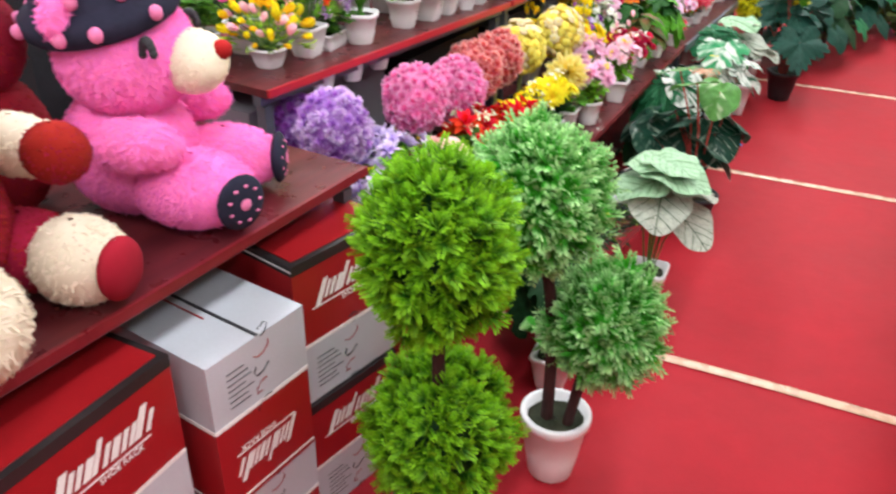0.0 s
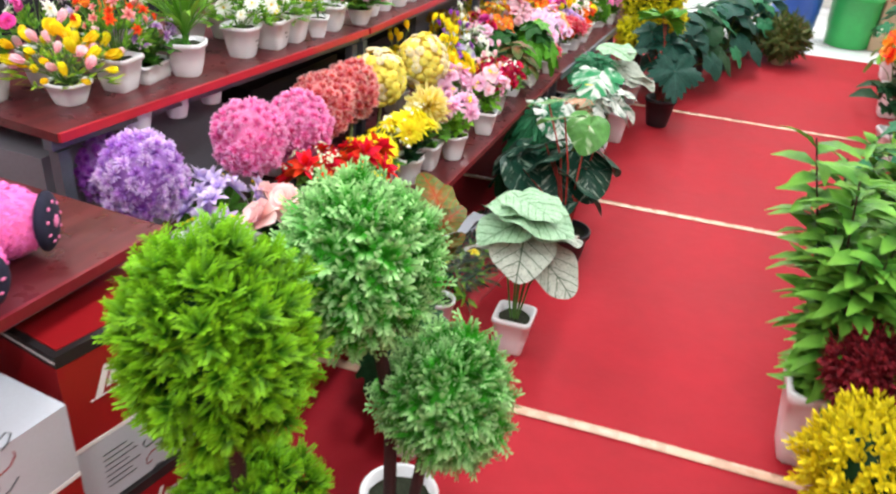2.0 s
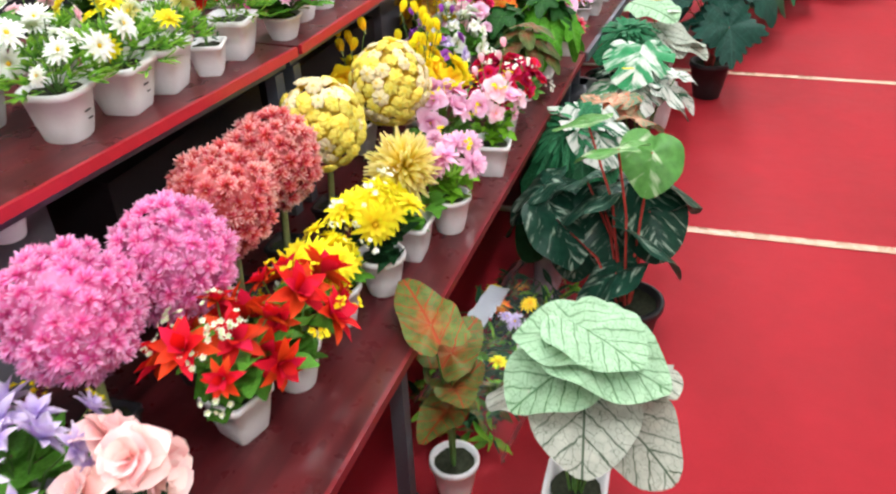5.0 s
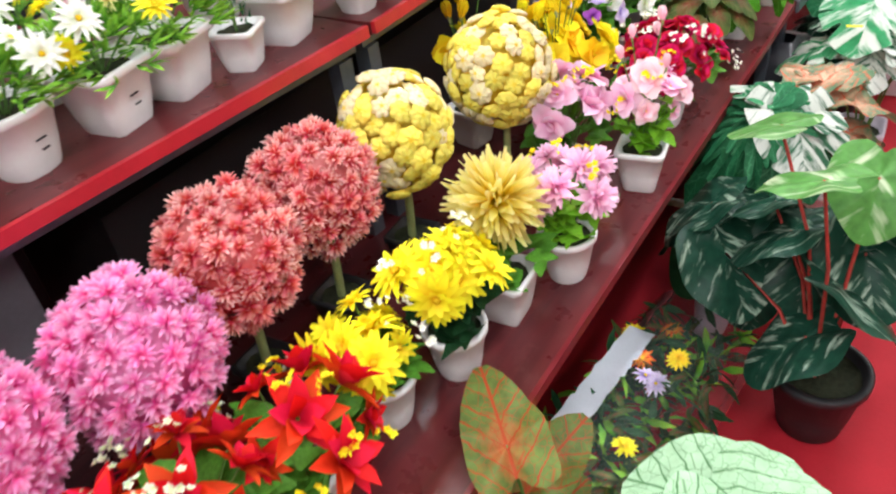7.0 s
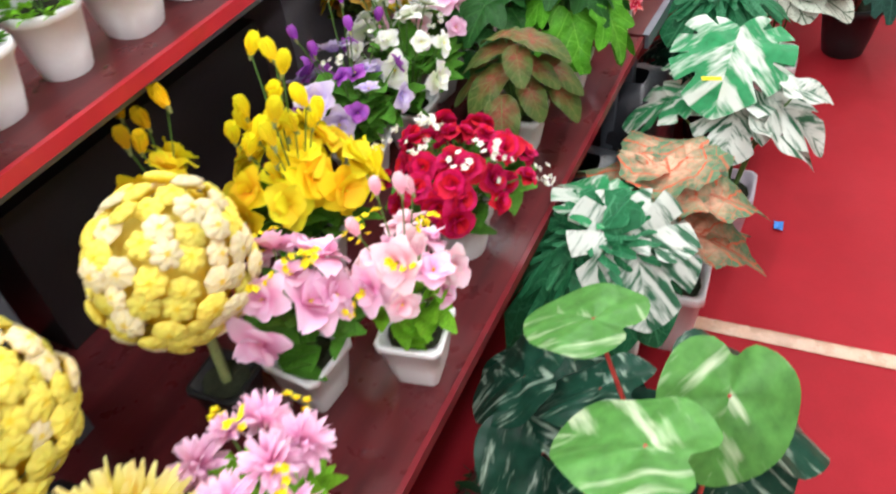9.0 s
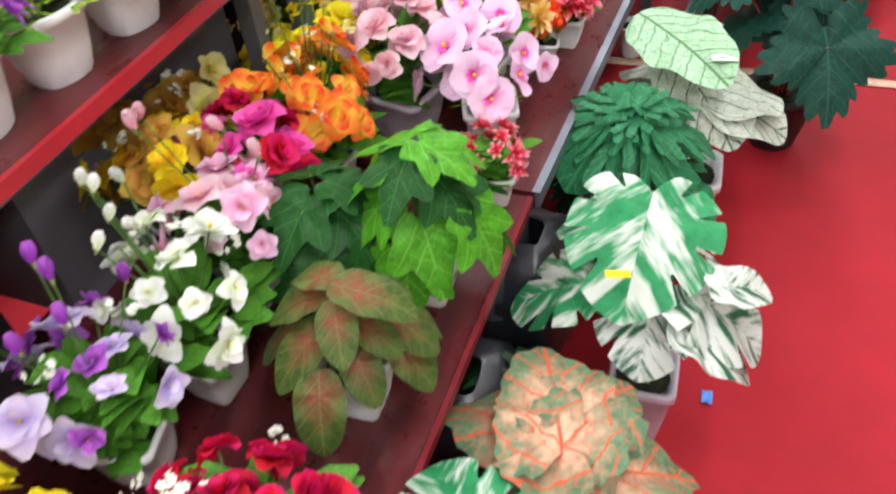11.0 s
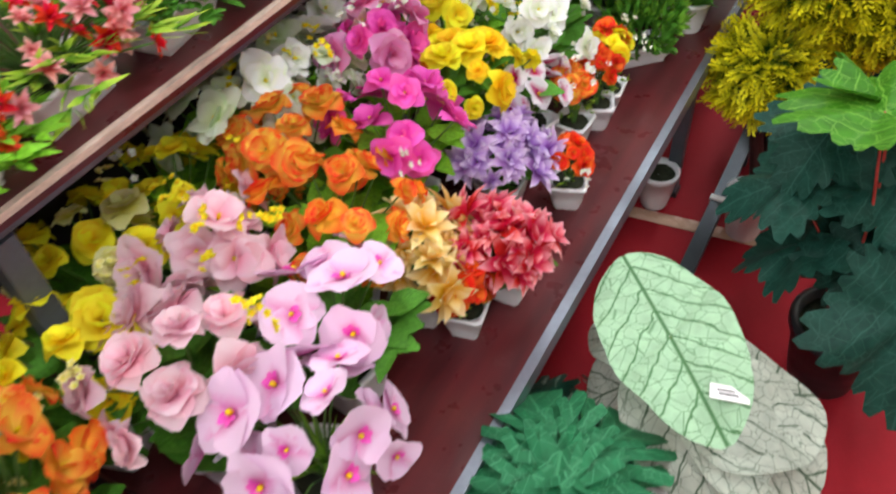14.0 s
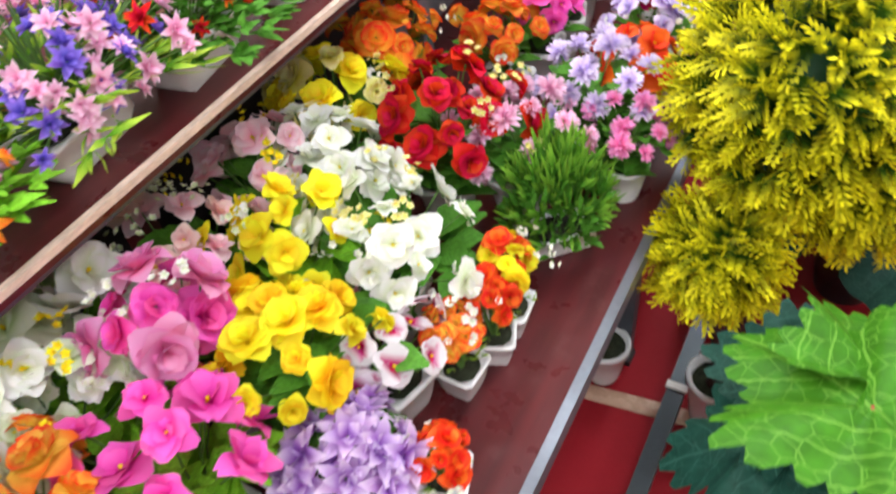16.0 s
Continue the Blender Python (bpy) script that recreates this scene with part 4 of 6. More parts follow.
# ---- the room ----
X0, X1, Y0, Y1 = -2.3, 2.9, -0.6, 10.6
b = Build()
b.box((X0, 8.2, -0.1), (X1, Y1, -0.004), TILE)
setting("floor", b, "white glazed floor tiles beyond the carpet", "floor")
b = Build()
b.box((X0, Y0, -0.1), (X1, 8.22, -0.012), CARPET)
carpet = setting("carpet", b, "red needle-felt carpet laid in strips", "carpet")
for s, (ya, yb) in enumerate(((Y0, 0.09), (0.09, 1.6), (1.6, 3.11), (3.11, 4.63), (4.63, 6.14), (6.14, 8.22))):
    rows, uv = [], []
    for i in range(31):
        y = ya + (yb - ya) * i / 30
        rows.append([(X0 + (X1 - X0) * j / 40, y, 0.003 * noise.noise(Vector((X0 + (X1 - X0) * j / 40 * 2.2, y * 2.2, s)))
                      + (0.002 if i in (0, 30) else 0) - 0.002) for j in range(41)])
        uv.append([(j / 40, i / 30) for j in range(41)])
    b = Build()
    b.grid(rows, uv, CARPET)
    part("carpet_strip", b, carpet)


def tape_strip(y, x0, x1, w=0.035, seed=0):
    b = Build()
    rng = random.Random(seed)
    rows, uv = [], []
    n = 90
    for i in range(n + 1):
        x = x0 + (x1 - x0) * i / n
        o = 0.012 * noise.noise(Vector((x * 1.3, seed, 0)))
        zz = 0.0048 + 0.0012 * noise.noise(Vector((x * 9, seed, 5)))
        rows.append([(x, y + o - w / 2, 0.002), (x, y + o - w / 2 + 0.002, zz), (x, y + o, zz + 0.0006 * rng.random()), (x, y + o + w / 2 - 0.002, zz), (x, y + o + w / 2, 0.002)])
        uv.append([(i / n, k / 4) for k in range(5)])
    b.grid(rows, uv, TAPE)
    return tagged(new("seam_tape", b.mesh("seam_tape")), "tan packing tape over a carpet seam", "tape", "tapes over the carpet seams", "structure")


for k, y in enumerate((1.6, 3.115, 4.632, 6.14)):
    tape_strip(y, -1.6, 2.6, seed=k)

for nm, lo, hi in (("wall_west", (X0 - 0.12, Y0, 0), (X0, Y1, CEILING)), ("wall_east", (X1, Y0, 0), (X1 + 0.12, Y1, CEILING)),
                   ("wall_south", (X0 - 0.12, Y0 - 0.12, 0), (X1 + 0.12, Y0, CEILING)), ("wall_north", (X0 - 0.12, Y1, 0), (X1 + 0.12, Y1 + 0.12, CEILING))):
    b = Build()
    b.box(lo, hi, WALLPAINT)
    setting(nm, b, "cream painted plaster wall", "wall")
b = Build()
b.box((X0 - 0.12, Y0 - 0.12, CEILING), (X1 + 0.12, Y1 + 0.12, CEILING + 0.1), CEILPAINT)
setting("ceiling", b, "white painted ceiling", "ceiling")


def tube_light(x, y, share=1.0):
    p = thing("ceiling_light", x, y, CEILING, "white twin tube light on the ceiling", "ceiling light", "tube lights in rows")
    b = Build()
    b.box((-0.09, -0.6, -0.05), (0.09, 0.6, -0.001), CEILPAINT)
    part("housing", b, p)
    for s in (-0.045, 0.045):
        b = Build()
        b.tube([(s, -0.58, -0.066), (s, 0.58, -0.066)], 0.013, 0.013, LAMPTUBE, 10)
        part("tube", b, p, None, "glowing white tube")
    lamp = bpy.data.lights.new("tube_glow", "AREA")
    lamp.shape, lamp.size, lamp.size_y, lamp.energy, lamp.color = "RECTANGLE", 0.2, 1.2, TUBE_POWER * share, (0.94, 0.965, 1.0)
    ob = new("tube_glow", lamp)
    ob.matrix_basis = pose(x, y, CEILING - 0.09)
    ob.parent = p
    ob.matrix_basis = pose(0, 0, -0.09)


for x, share in ((-1.4, 1.3), (0.5, 1.12), (1.7, 0.72)):
    for y in (0.6, 2.6, 4.6, 6.6, 8.8):
        tube_light(x, y, share * (1.7 if y > 8 else 0.62 if x > 1 and y > 4 else 1.0))

# ---- tables ----
ZL, ZU, ZT = 0.44, 0.82, 0.75
table("lower_table", -0.228, 2.53, -0.088, 4.985, ZL, 0.62, "low display table with a maroon laminate top and grey steel legs", DARKLIP, "maroon edge band", "display tables", (0.05, 0.85, 2.4))
table("lower_table", -0.079, 4.992, 0.18, 7.6, ZL, 0.62, "low display table with a maroon top and a silver edge", SILVER, "silver metal edge band", "display tables", (0.04, 1.25, 2.5), 0.03, 0.01)
table("upper_table", -0.715, 2.6, -0.545, 3.78, ZU, 0.62, "high display table with a maroon top and a red edge", LIP, "bright red edge band", "display tables")
table("upper_table", -0.543, 3.79, -0.475, 5.02, ZU, 0.62, "high display table with a maroon top and a red edge", LIP, "bright red edge band", "display tables")
table("upper_table", -0.457, 5.035, -0.19, 7.6, ZU, 0.62, "high display table edged with a bare wooden strip", RAWWOOD, "bare pale wooden strip", "display tables", (0.06, 1.25, 2.5), 0.006)
table("toy_table", -0.505, 1.2, -0.378, 2.47, ZT, 0.6, "maroon display table that carries the plush toys", DARKLIP, "dark red edge band", "display tables")

# ---- plush toys ----
def plush(name, x, y, z, rz, label, blobs, extra=None, fur=9000, seed=1, size=1.0):
    """A seated plush toy as one mesh of soft rounded forms with a short pile."""
    b = Build()
    rng = random.Random(seed)
    area = []
    for c, r, m, pile in blobs:
        b.ball(c, r, m, 26, 16)
        area.append((r[0] * r[1] + r[1] * r[2] + r[0] * r[2]) * (1 if pile else 0))
    total = sum(area)
    for (c, r, m, pile), w in zip(blobs, area):
        for i in range(int(fur * w / total)):
            d = Vector((rng.gauss(0, 1), rng.gauss(0, 1), rng.gauss(0, 1))).normalized()
            n = Vector((d.x / r[0], d.y / r[1], d.z / r[2])).normalized()
            q = Vector(c) + Vector((d.x * r[0], d.y * r[1], d.z * r[2])) - n * 0.001
            s = n.orthogonal().normalized()
            s = (Matrix.Rotation(rng.uniform(0, 6.3), 3, n) @ s) * 0.0022
            lie = n.cross(s).normalized() * (1 if n.cross(s).z < 0 else -1)
            tip = q + (n * rng.uniform(0.3, 0.55) + lie + s * rng.uniform(-90, 90)).normalized() * rng.uniform(0.006, pile * 1.9)
            b.poly([q - s, q + s, tip], m, [(0, 0.1), (1, 0.1), (0.5, 1)])
    if extra:
        extra(b)
    ob = new(name, b.mesh(name))
    ob.matrix_basis = pose(x, y, z, 0, 0, rz) @ Matrix.Scale(size, 4)
    return tagged(ob, label, "plush toy")


def pink_extra(b):
    # cap with a turned brim
    t = Matrix.Translation((0.0, -0.01, 0.335)) @ Matrix.Rotation(radians(-8), 4, "Y") @ Matrix.Rotation(radians(12), 4, "X")
    b.lathe(((0.115, -0.012), (0.124, 0.0), (0.122, 0.02), (0.1, 0.03), (0.09, 0.06), (0.078, 0.11), (0.04, 0.135), (0.005, 0.138)), HATCLOTH, 26, 0, t)
    rng = random.Random(4)
    for i in range(16):
        a, zz, k = rng.uniform(0, 6.28), rng.uniform(0.04, 0.09), 0.094
        if i % 2:
            zz, k = 0.01, 0.125
        c = t @ Vector((k * math.cos(a), k * math.sin(a), zz))
        b.ball(c, (0.011, 0.011, 0.012), PINKCLOTH, 7, 5)
    # sole print, eye
    for sy, turn, c in ((-1, -0.6, Vector((0.212, -0.108, 0.062))), (1, 0.1, Vector((0.226, 0.083, 0.06)))):
        spin = Matrix.Rotation(turn, 3, "Z")
        b.ball(c, (0.014, 0.046, 0.047), HATCLOTH, 16, 9, spin)
        b.ball(c + spin @ Vector((0.011, 0, 0)), (0.005, 0.013, 0.012), PINKCLOTH, 8, 6, spin)
        for k in range(9):
            a = k * 0.7
            b.ball(c + spin @ Vector((0.009, 0.029 * math.cos(a), 0.03 * math.sin(a))), (0.004, 0.005, 0.003), PINKCLOTH, 6, 4, spin)
    for sy in (-0.09, 0.09):
        for k in range(9):
            a = 0.2 + k * 0.36
            b.ball((0.094 + 0.01 * math.cos(a), sy * (1 + 0.05 * math.cos(a)), 0.288 + 0.022 * math.sin(a)), (0.007, 0.009, 0.008), INK, 6, 4)
    b.ball((0.172, 0, 0.275), (0.018, 0.022, 0.016), REDFUR, 10, 7)


# local +x is the way a toy faces
plush("teddy_bear", -0.67, 2.135, ZT + 0.001, 21, "bright pink plush bear in a black hat on the table",
      [((0, 0, 0.105), (0.105, 0.11, 0.115), PINKFUR, 0.0095), ((0.02, 0, 0.265), (0.105, 0.115, 0.1), PINKFUR, 0.0095),
       ((0.125, 0, 0.255), (0.055, 0.062, 0.05), CREAMFUR, 0.004), ((0.125, -0.07, 0.064), (0.1, 0.07, 0.064), PINKFUR, 0.0095), ((0.13, 0.08, 0.058), (0.1, 0.06, 0.058), PINKFUR, 0.0095),
       ((0.06, -0.115, 0.155), (0.075, 0.04, 0.042), PINKFUR, 0.0095), ((0.06, 0.115, 0.155), (0.075, 0.04, 0.042), PINKFUR, 0.0095),
       ((-0.02, -0.11, 0.345), (0.02, 0.035, 0.035), PINKFUR, 0.01), ((-0.02, 0.11, 0.345), (0.02, 0.035, 0.035), PINKFUR, 0.01)], pink_extra, 34000, 2, 1.07)


def red_extra(b):
    for turn, c, k in ((-1.2, (0.195, -0.18, 0.074), 0.07), (0.1, (0.235, 0.1, 0.06), 0.046)):
        b.ball(c, (0.022, k, k), REDFUR, 18, 11, Matrix.Rotation(turn, 3, "Z"))


plush("teddy_bear", -0.675, 1.72, ZT + 0.001, 8, "cream plush bear dressed in red, sitting on the table",
      [((0, 0, 0.13), (0.12, 0.13, 0.135), REDFUR, 0.005), ((0.02, 0, 0.31), (0.11, 0.12, 0.105), CREAMFUR, 0.007),
       ((0.08, -0.1, 0.062), (0.095, 0.062, 0.06), REDFUR, 0.005), ((0.08, 0.1, 0.062), (0.095, 0.062, 0.06), REDFUR, 0.005),
       ((0.165, -0.11, 0.084), (0.083, 0.086, 0.083), CREAMFUR, 0.01), ((0.17, 0.1, 0.062), (0.07, 0.064, 0.064), CREAMFUR, 0.007),
       ((0.06, -0.15, 0.2), (0.075, 0.045, 0.045), CREAMFUR, 0.007), ((0.06, 0.15, 0.2), (0.075, 0.045, 0.045), CREAMFUR, 0.007),
       ((0.14, -0.135, 0.205), (0.045, 0.043, 0.043), REDFUR, 0.005), ((0.14, 0.135, 0.205), (0.045, 0.043, 0.043), REDFUR, 0.005),
       ((0.12, 0, 0.29), (0.05, 0.055, 0.045), CREAMFUR, 0.007)], red_extra, 20000, 3, 1.06)
plush("teddy_bear", -0.86, 1.98, ZT + 0.001, 30, "dark red plush toy behind the bears",
      [((0, 0, 0.13), (0.12, 0.13, 0.14), REDFUR, 0.005), ((0.01, 0, 0.31), (0.1, 0.11, 0.1), REDFUR, 0.005)], None, 4000, 5)


# ---- cartons ----
def words(text, size, m, parent, mat4, label):
    cu = bpy.data.curves.new("words", "FONT")
    cu.body, cu.size, cu.extrude, cu.align_x, cu.align_y = text, size, 0.0004, "CENTER", "CENTER"
    tmp = bpy.data.objects.new("words", cu)
    me = bpy.data.meshes.new_from_object(tmp)
    bpy.data.objects.remove(tmp)
    me.materials.clear()
    me.materials.append(m)
    return part("lettering", me, parent, mat4, label)


def carton(x, y, z, rz, w, d, h, label, flip=False, lid=False, grey_part=0.42, drawn=True, silver=False):
    """A printed carton: front face along local +x, width w along y, depth d, height h. Lower band grey, upper band red; flip turns it over."""
    p = thing("carton", x, y, z, label, "carton", "stacked cartons under the table", rz)
    b = Build()
    hg = h * grey_part
    lo, hi = (REDCARD, SILVERCARD) if flip else (SILVERCARD, REDCARD)
    cut = h - hg if flip else hg
    b.box((-d, -w / 2, 0), (0, w / 2, cut), lo)
    b.box((-d, -w / 2, cut), (0, w / 2, h - 0.001), hi)
    body = part("body", b, p)
    b = Build()
    for zz, t in ((cut, 0.004), (h - 0.012 if not flip else 0.012, 0.002)):
        b.box((0.0, -w / 2, zz - t), (0.0012, w / 2, zz + t), WHITEINK)
        b.box((-d, -w / 2 - 0.0012, zz - t), (0, -w / 2, zz + t), WHITEINK)
    part("printed_line", b, body)
    if lid:
        b = Build()
        b.box((-d - 0.001, -w / 2 - 0.001, h - 0.022), (0.0015, w / 2 + 0.001, h), BLACKCARD)
        b.box((-d + 0.012, -w / 2 + 0.012, h), (-0.012, w / 2 - 0.012, h + 0.002), REDCARD)
        part("lid", b, p, None, "red lid with a black rim")
    elif flip:
        b = Build()
        b.box((-d, -0.003, h - 0.001), (0, 0.003, h + 0.0008), INK)
        b.box((-d * 0.75, -0.02, h - 0.001), (-d * 0.25, -0.017, h + 0.0008), REDCARD)
        part("flap_seam", b, p)
    s = -1 if flip else 1
    zc = cut + s * (h - 2 * abs(h / 2 - cut) - 0) * 0 + (h - cut) / 2 if not flip else cut / 2
    # brand mark as plain white strokes
    rng = random.Random(7)
    mark = Build()
    mark.box((0.0, -w * 0.34, zc + s * 0.012 - s * h * 0.086 - 0.0012), (0.001, w * 0.3, zc + s * 0.012 - s * h * 0.086 + 0.0012), WHITEINK)
    mark = part("brand_mark", mark, body, None, "thin white underline")
    zs = zc + s * 0.012
    xs = -w * 0.27
    for i in range(11):
        ww = w * (0.034 if i % 3 else 0.05)
        hh = h * (0.16 if i in (0, 4, 9) else 0.105)
        sl = 0.22 * hh
        lo = -h * 0.052 if i else -h * 0.08
        q = [(xs - sl, lo), (xs + ww - sl, lo), (xs + ww + sl, lo + hh), (xs + sl, lo + hh)]
        b = Build()
        b.poly([(0.0014, s * u, zs + s * v) for u, v in q], WHITEINK)
        part("brand_stroke", b, p)
        xs += ww + w * 0.016
    words("SHOE RACK", h * 0.048, WHITEINK, body, pose(0.0008, s * w * 0.1, zs - s * h * 0.115, 90, 0, 90) @ pose(0, 0, 0, 0, 0, 180 if flip else 0), "small white lettering")
    # drawing and small print on the grey band
    b = Build()
    zg = (cut + h) / 2 if flip else hg / 2
    for i in range(7):
        b.box((0, -w * 0.33, zg - hg * 0.3 + i * hg * 0.085), (0.001, -w * 0.33 + w * rng.uniform(0.16, 0.3), zg - hg * 0.3 + i * hg * 0.085 + 0.0015), INK)
    for i in range(5):
        a = i * 1.2
        b.tube([(0.0005, w * 0.02 + 0.02 * math.cos(a + k), zg + 0.03 * (i - 2) * hg / 0.11 + 0.012 * math.sin(a + k * 1.3)) for k in (0, .7, 1.5, 2.3, 3.2)], 0.0012, 0.0012, REDCARD if i % 2 else INK, 4)
    part("printed_drawing", b, body)
    return p


carton(-0.4, 1.72, 0.337, -2, 0.3, 0.42, 0.33, "red and grey printed shoe rack carton with a black-rimmed lid", False, True, 0.4)
carton(-0.335, 2.01, 0.3, -9, 0.225, 0.44, 0.33, "upside-down grey and red shoe rack carton", True)
carton(-0.335, 2.3, 0.33, -14, 0.28, 0.44, 0.34, "red and grey shoe rack carton with an open red lid", False, True, 0.42)
carton(-0.4, 1.7, 0.0, -3, 0.32, 0.42, 0.33, "red and grey shoe rack carton at the bottom of the stack", False, False, 0.45)
carton(-0.34, 2.02, 0.0, -9, 0.225, 0.44, 0.296, "grey and red shoe rack carton at the bottom of the stack", True)
carton(-0.33, 2.3, 0.0, -14, 0.27, 0.44, 0.325, "red and grey shoe rack carton on the carpet", False, True, 0.45)
carton(-0.45, 1.38, 0.0, -2, 0.3, 0.42, 0.33, "red and grey shoe rack carton on the carpet", False, False, 0.45)
carton(-0.44, 1.39, 0.337, -2, 0.3, 0.42, 0.33, "red and grey printed shoe rack carton", False, True, 0.45)

# ---- clipped topiaries ----
p = thing("topiary", -0.085, 2.2, 0, "artificial topiary with two lime green clipped heads", "topiary")
pot_on(p, "round", 0.085, 0.17, WHITEPOT)
b = Build()
b.tube([(0, 0, 0.1), (0.004, 0.0, 0.45), (0.008, -0.03, 0.85)], 0.014, 0.012, TRUNK, 8)
part("trunk", b, p)
for cz, r, sq, sd, dx, dy in ((0.345, 0.132, 1.18, 11, -0.005, 0.03), (0.79, 0.12, 1.27, 12, 0.012, -0.04)):
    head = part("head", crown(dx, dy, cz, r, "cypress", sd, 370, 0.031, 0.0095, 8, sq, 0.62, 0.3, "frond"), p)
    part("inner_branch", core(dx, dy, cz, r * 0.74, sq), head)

p = thing("topiary", 0.065, 2.55, 0, "artificial topiary with two frosted green heads on dark trunks", "topiary")
pot_on(p, "round", 0.08, 0.185, WHITEPOT)
b = Build()
b.tube([(-0.02, 0, 0.12), (-0.025, -0.005, 0.4), (-0.06, -0.04, 0.68)], 0.015, 0.013, TRUNK, 8)
part("trunk", b, p)
b = Build()
b.tube([(0.025, 0.0, 0.12), (0.045, 0.0, 0.28), (0.06, 0.01, 0.4)], 0.013, 0.012, TRUNK, 8)
part("trunk", b, p)
for dx, dy, cz, r, sd in ((-0.08, -0.045, 0.745, 0.114, 21), (0.08, 0.03, 0.44, 0.1, 22)):
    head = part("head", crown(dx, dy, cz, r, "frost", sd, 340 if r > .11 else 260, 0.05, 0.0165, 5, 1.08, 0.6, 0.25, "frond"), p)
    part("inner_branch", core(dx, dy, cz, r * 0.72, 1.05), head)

p = thing("topiary", 0.175, 6.16, 0, "artificial topiary with bright yellow clipped heads", "topiary")
pot_on(p, "round", 0.052, 0.12, WHITEPOT)
b = Build()
b.tube([(0, 0, 0.1), (0.015, 0.08, 0.4), (0.02, 0.14, 0.62)], 0.02, 0.017, TRUNK, 8)
b.tube([(0.0, 0, 0.15), (-0.03, -0.01, 0.3), (-0.055, 0.0, 0.4)], 0.014, 0.012, TRUNK, 8)
part("trunk", b, p)
for dx, dy, cz, r, sd in ((0.02, 0.14, 0.63, 0.16, 31), (-0.045, 0.0, 0.415, 0.064, 32), (0.12, 0.11, 0.5, 0.08, 33)):
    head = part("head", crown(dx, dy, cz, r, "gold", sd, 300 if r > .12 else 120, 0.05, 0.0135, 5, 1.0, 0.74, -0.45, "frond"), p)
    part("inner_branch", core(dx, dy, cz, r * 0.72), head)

# ---- flower balls ----
flower_ball(-0.585, 2.675, ZL, 0.725, 0.1, ("ballpurple", "balllilac"), "purple flower ball on a stem in a white pot", 1)
flower_ball(-0.78, 2.78, ZL, 0.670, 0.085, ("ballpurple", "violet"), "violet flower ball in the shade behind", 9)
flower_ball(-0.54, 3.025, ZL, 0.7, 0.103, ("ballrose", "ballpink", "ballpink"), "bright pink flower ball on a stem in a white pot", 2)
flower_ball(-0.5, 3.2, ZL, 0.68, 0.104, ("ballrose", "ballpink", "ballpink"), "pink flower ball on a stem in a white pot", 3)
flower_ball(-0.51, 3.37, ZL, 0.69, 0.099, ("ballred", "ballcoral"), "coral flower ball on a stem in a white pot", 4)
flower_ball(-0.495, 3.53, ZL, 0.69, 0.097, ("ballred", "ballcoral", "ballcoral"), "dusty rose flower ball on a stem in a white pot", 5)
flower_ball(-0.47, 3.7, ZL, 0.69, 0.094, ("ballyellow", "ballcream"), "cream and yellow flower ball on a stem in a white pot", 6, kind="button", count=112)
flower_ball(-0.4, 3.92, ZL, 0.7, 0.095, ("ballyellow", "ballcream"), "cream and yellow flower ball on a stem in a white pot", 7, kind="button", count=112)

# ---- lower table, nearer part ----
SQ, RD, HX, TR = ("square", 0.042, 0.085), ("round", 0.045, 0.085), ("hex", 0.045, 0.085), ("tray", 0.032, 0.045)
G1 = "potted flowers on the low table"
bouquet("potted_flowers", -0.43, 2.67, ZL, "lilac artificial flowers in a white pot", "star", ["lilac"], 12, 0.2, 0.09, 0.105, RD, "mid", seed=1, group=G1, filler="yellow", nfill=4)
bouquet("potted_flowers", -0.53, 2.85, ZL, "lilac artificial flowers in a cream pot", "star", ["lilac"], 12, 0.23, 0.095, 0.105, SQ, "mid", seed=2, group=G1, filler="yellow", nfill=4)
bouquet("potted_flowers", -0.39, 2.87, ZL, "blush pink hydrangea blooms in a white square pot", "rose", ["blush"], 4, 0.2, 0.06, 0.15, ("square", 0.05, 0.09), "dark", seed=3, group=G1)
bouquet("potted_flowers", -0.375, 3.11, ZL, "red artificial blooms with yellow filler in a white pot", "star", ["red"], 7, 0.22, 0.085, 0.12, SQ, "mid", seed=4, group=G1, filler="cream", nfill=12)
bouquet("potted_flowers", -0.34, 3.23, ZL, "red artificial blooms with cream filler in a white pot", "star", ["red"], 6, 0.2, 0.08, 0.12, RD, "mid", seed=5, group=G1, filler="yellow", nfill=8)
bouquet("potted_flowers", -0.335, 3.4, ZL, "bright yellow daisies in a round white pot", "daisy", ["yellow"], 7, 0.19, 0.062, 0.085, RD, "mid", seed=6, group=G1, filler="white", nfill=6, lean=(-.01, -.01))
bouquet("potted_flowers", -0.29, 3.515, ZL, "bright yellow daisies leaning in a white pot", "daisy", ["yellow"], 8, 0.225, 0.06, 0.085, RD, "dark", seed=7, group=G1, filler="white", nfill=4)
p = thing("potted_flowers", -0.275, 3.645, ZL, "one full yellow chrysanthemum ball in a square white pot", "flower plant", G1)
pot_on(p, *SQ)
part("stem", stems_mesh([(-0.01, 0.01, 0.19)], 0.004, STEM, 0.05, 0.07), p)
part("foliage", foliage("mid", "leafy", 2, 40), p, Matrix.Translation((0, 0, 0.07)) @ Matrix.Diagonal((0.14, 0.14, 0.1, 1)))
part("bloom", flower("globe", "mumyellow", 0), p, aim((-0.012, 0.015, 0.195), (0.2, -0.25, 1), 0, 0.15))
bouquet("potted_flowers", -0.225, 3.765, ZL, "pink chrysanthemums in a round white pot", "mum", ["rosepink"], 5, 0.21, 0.06, 0.09, RD, "bright", seed=9, group=G1, filler="yellow", nfill=4)
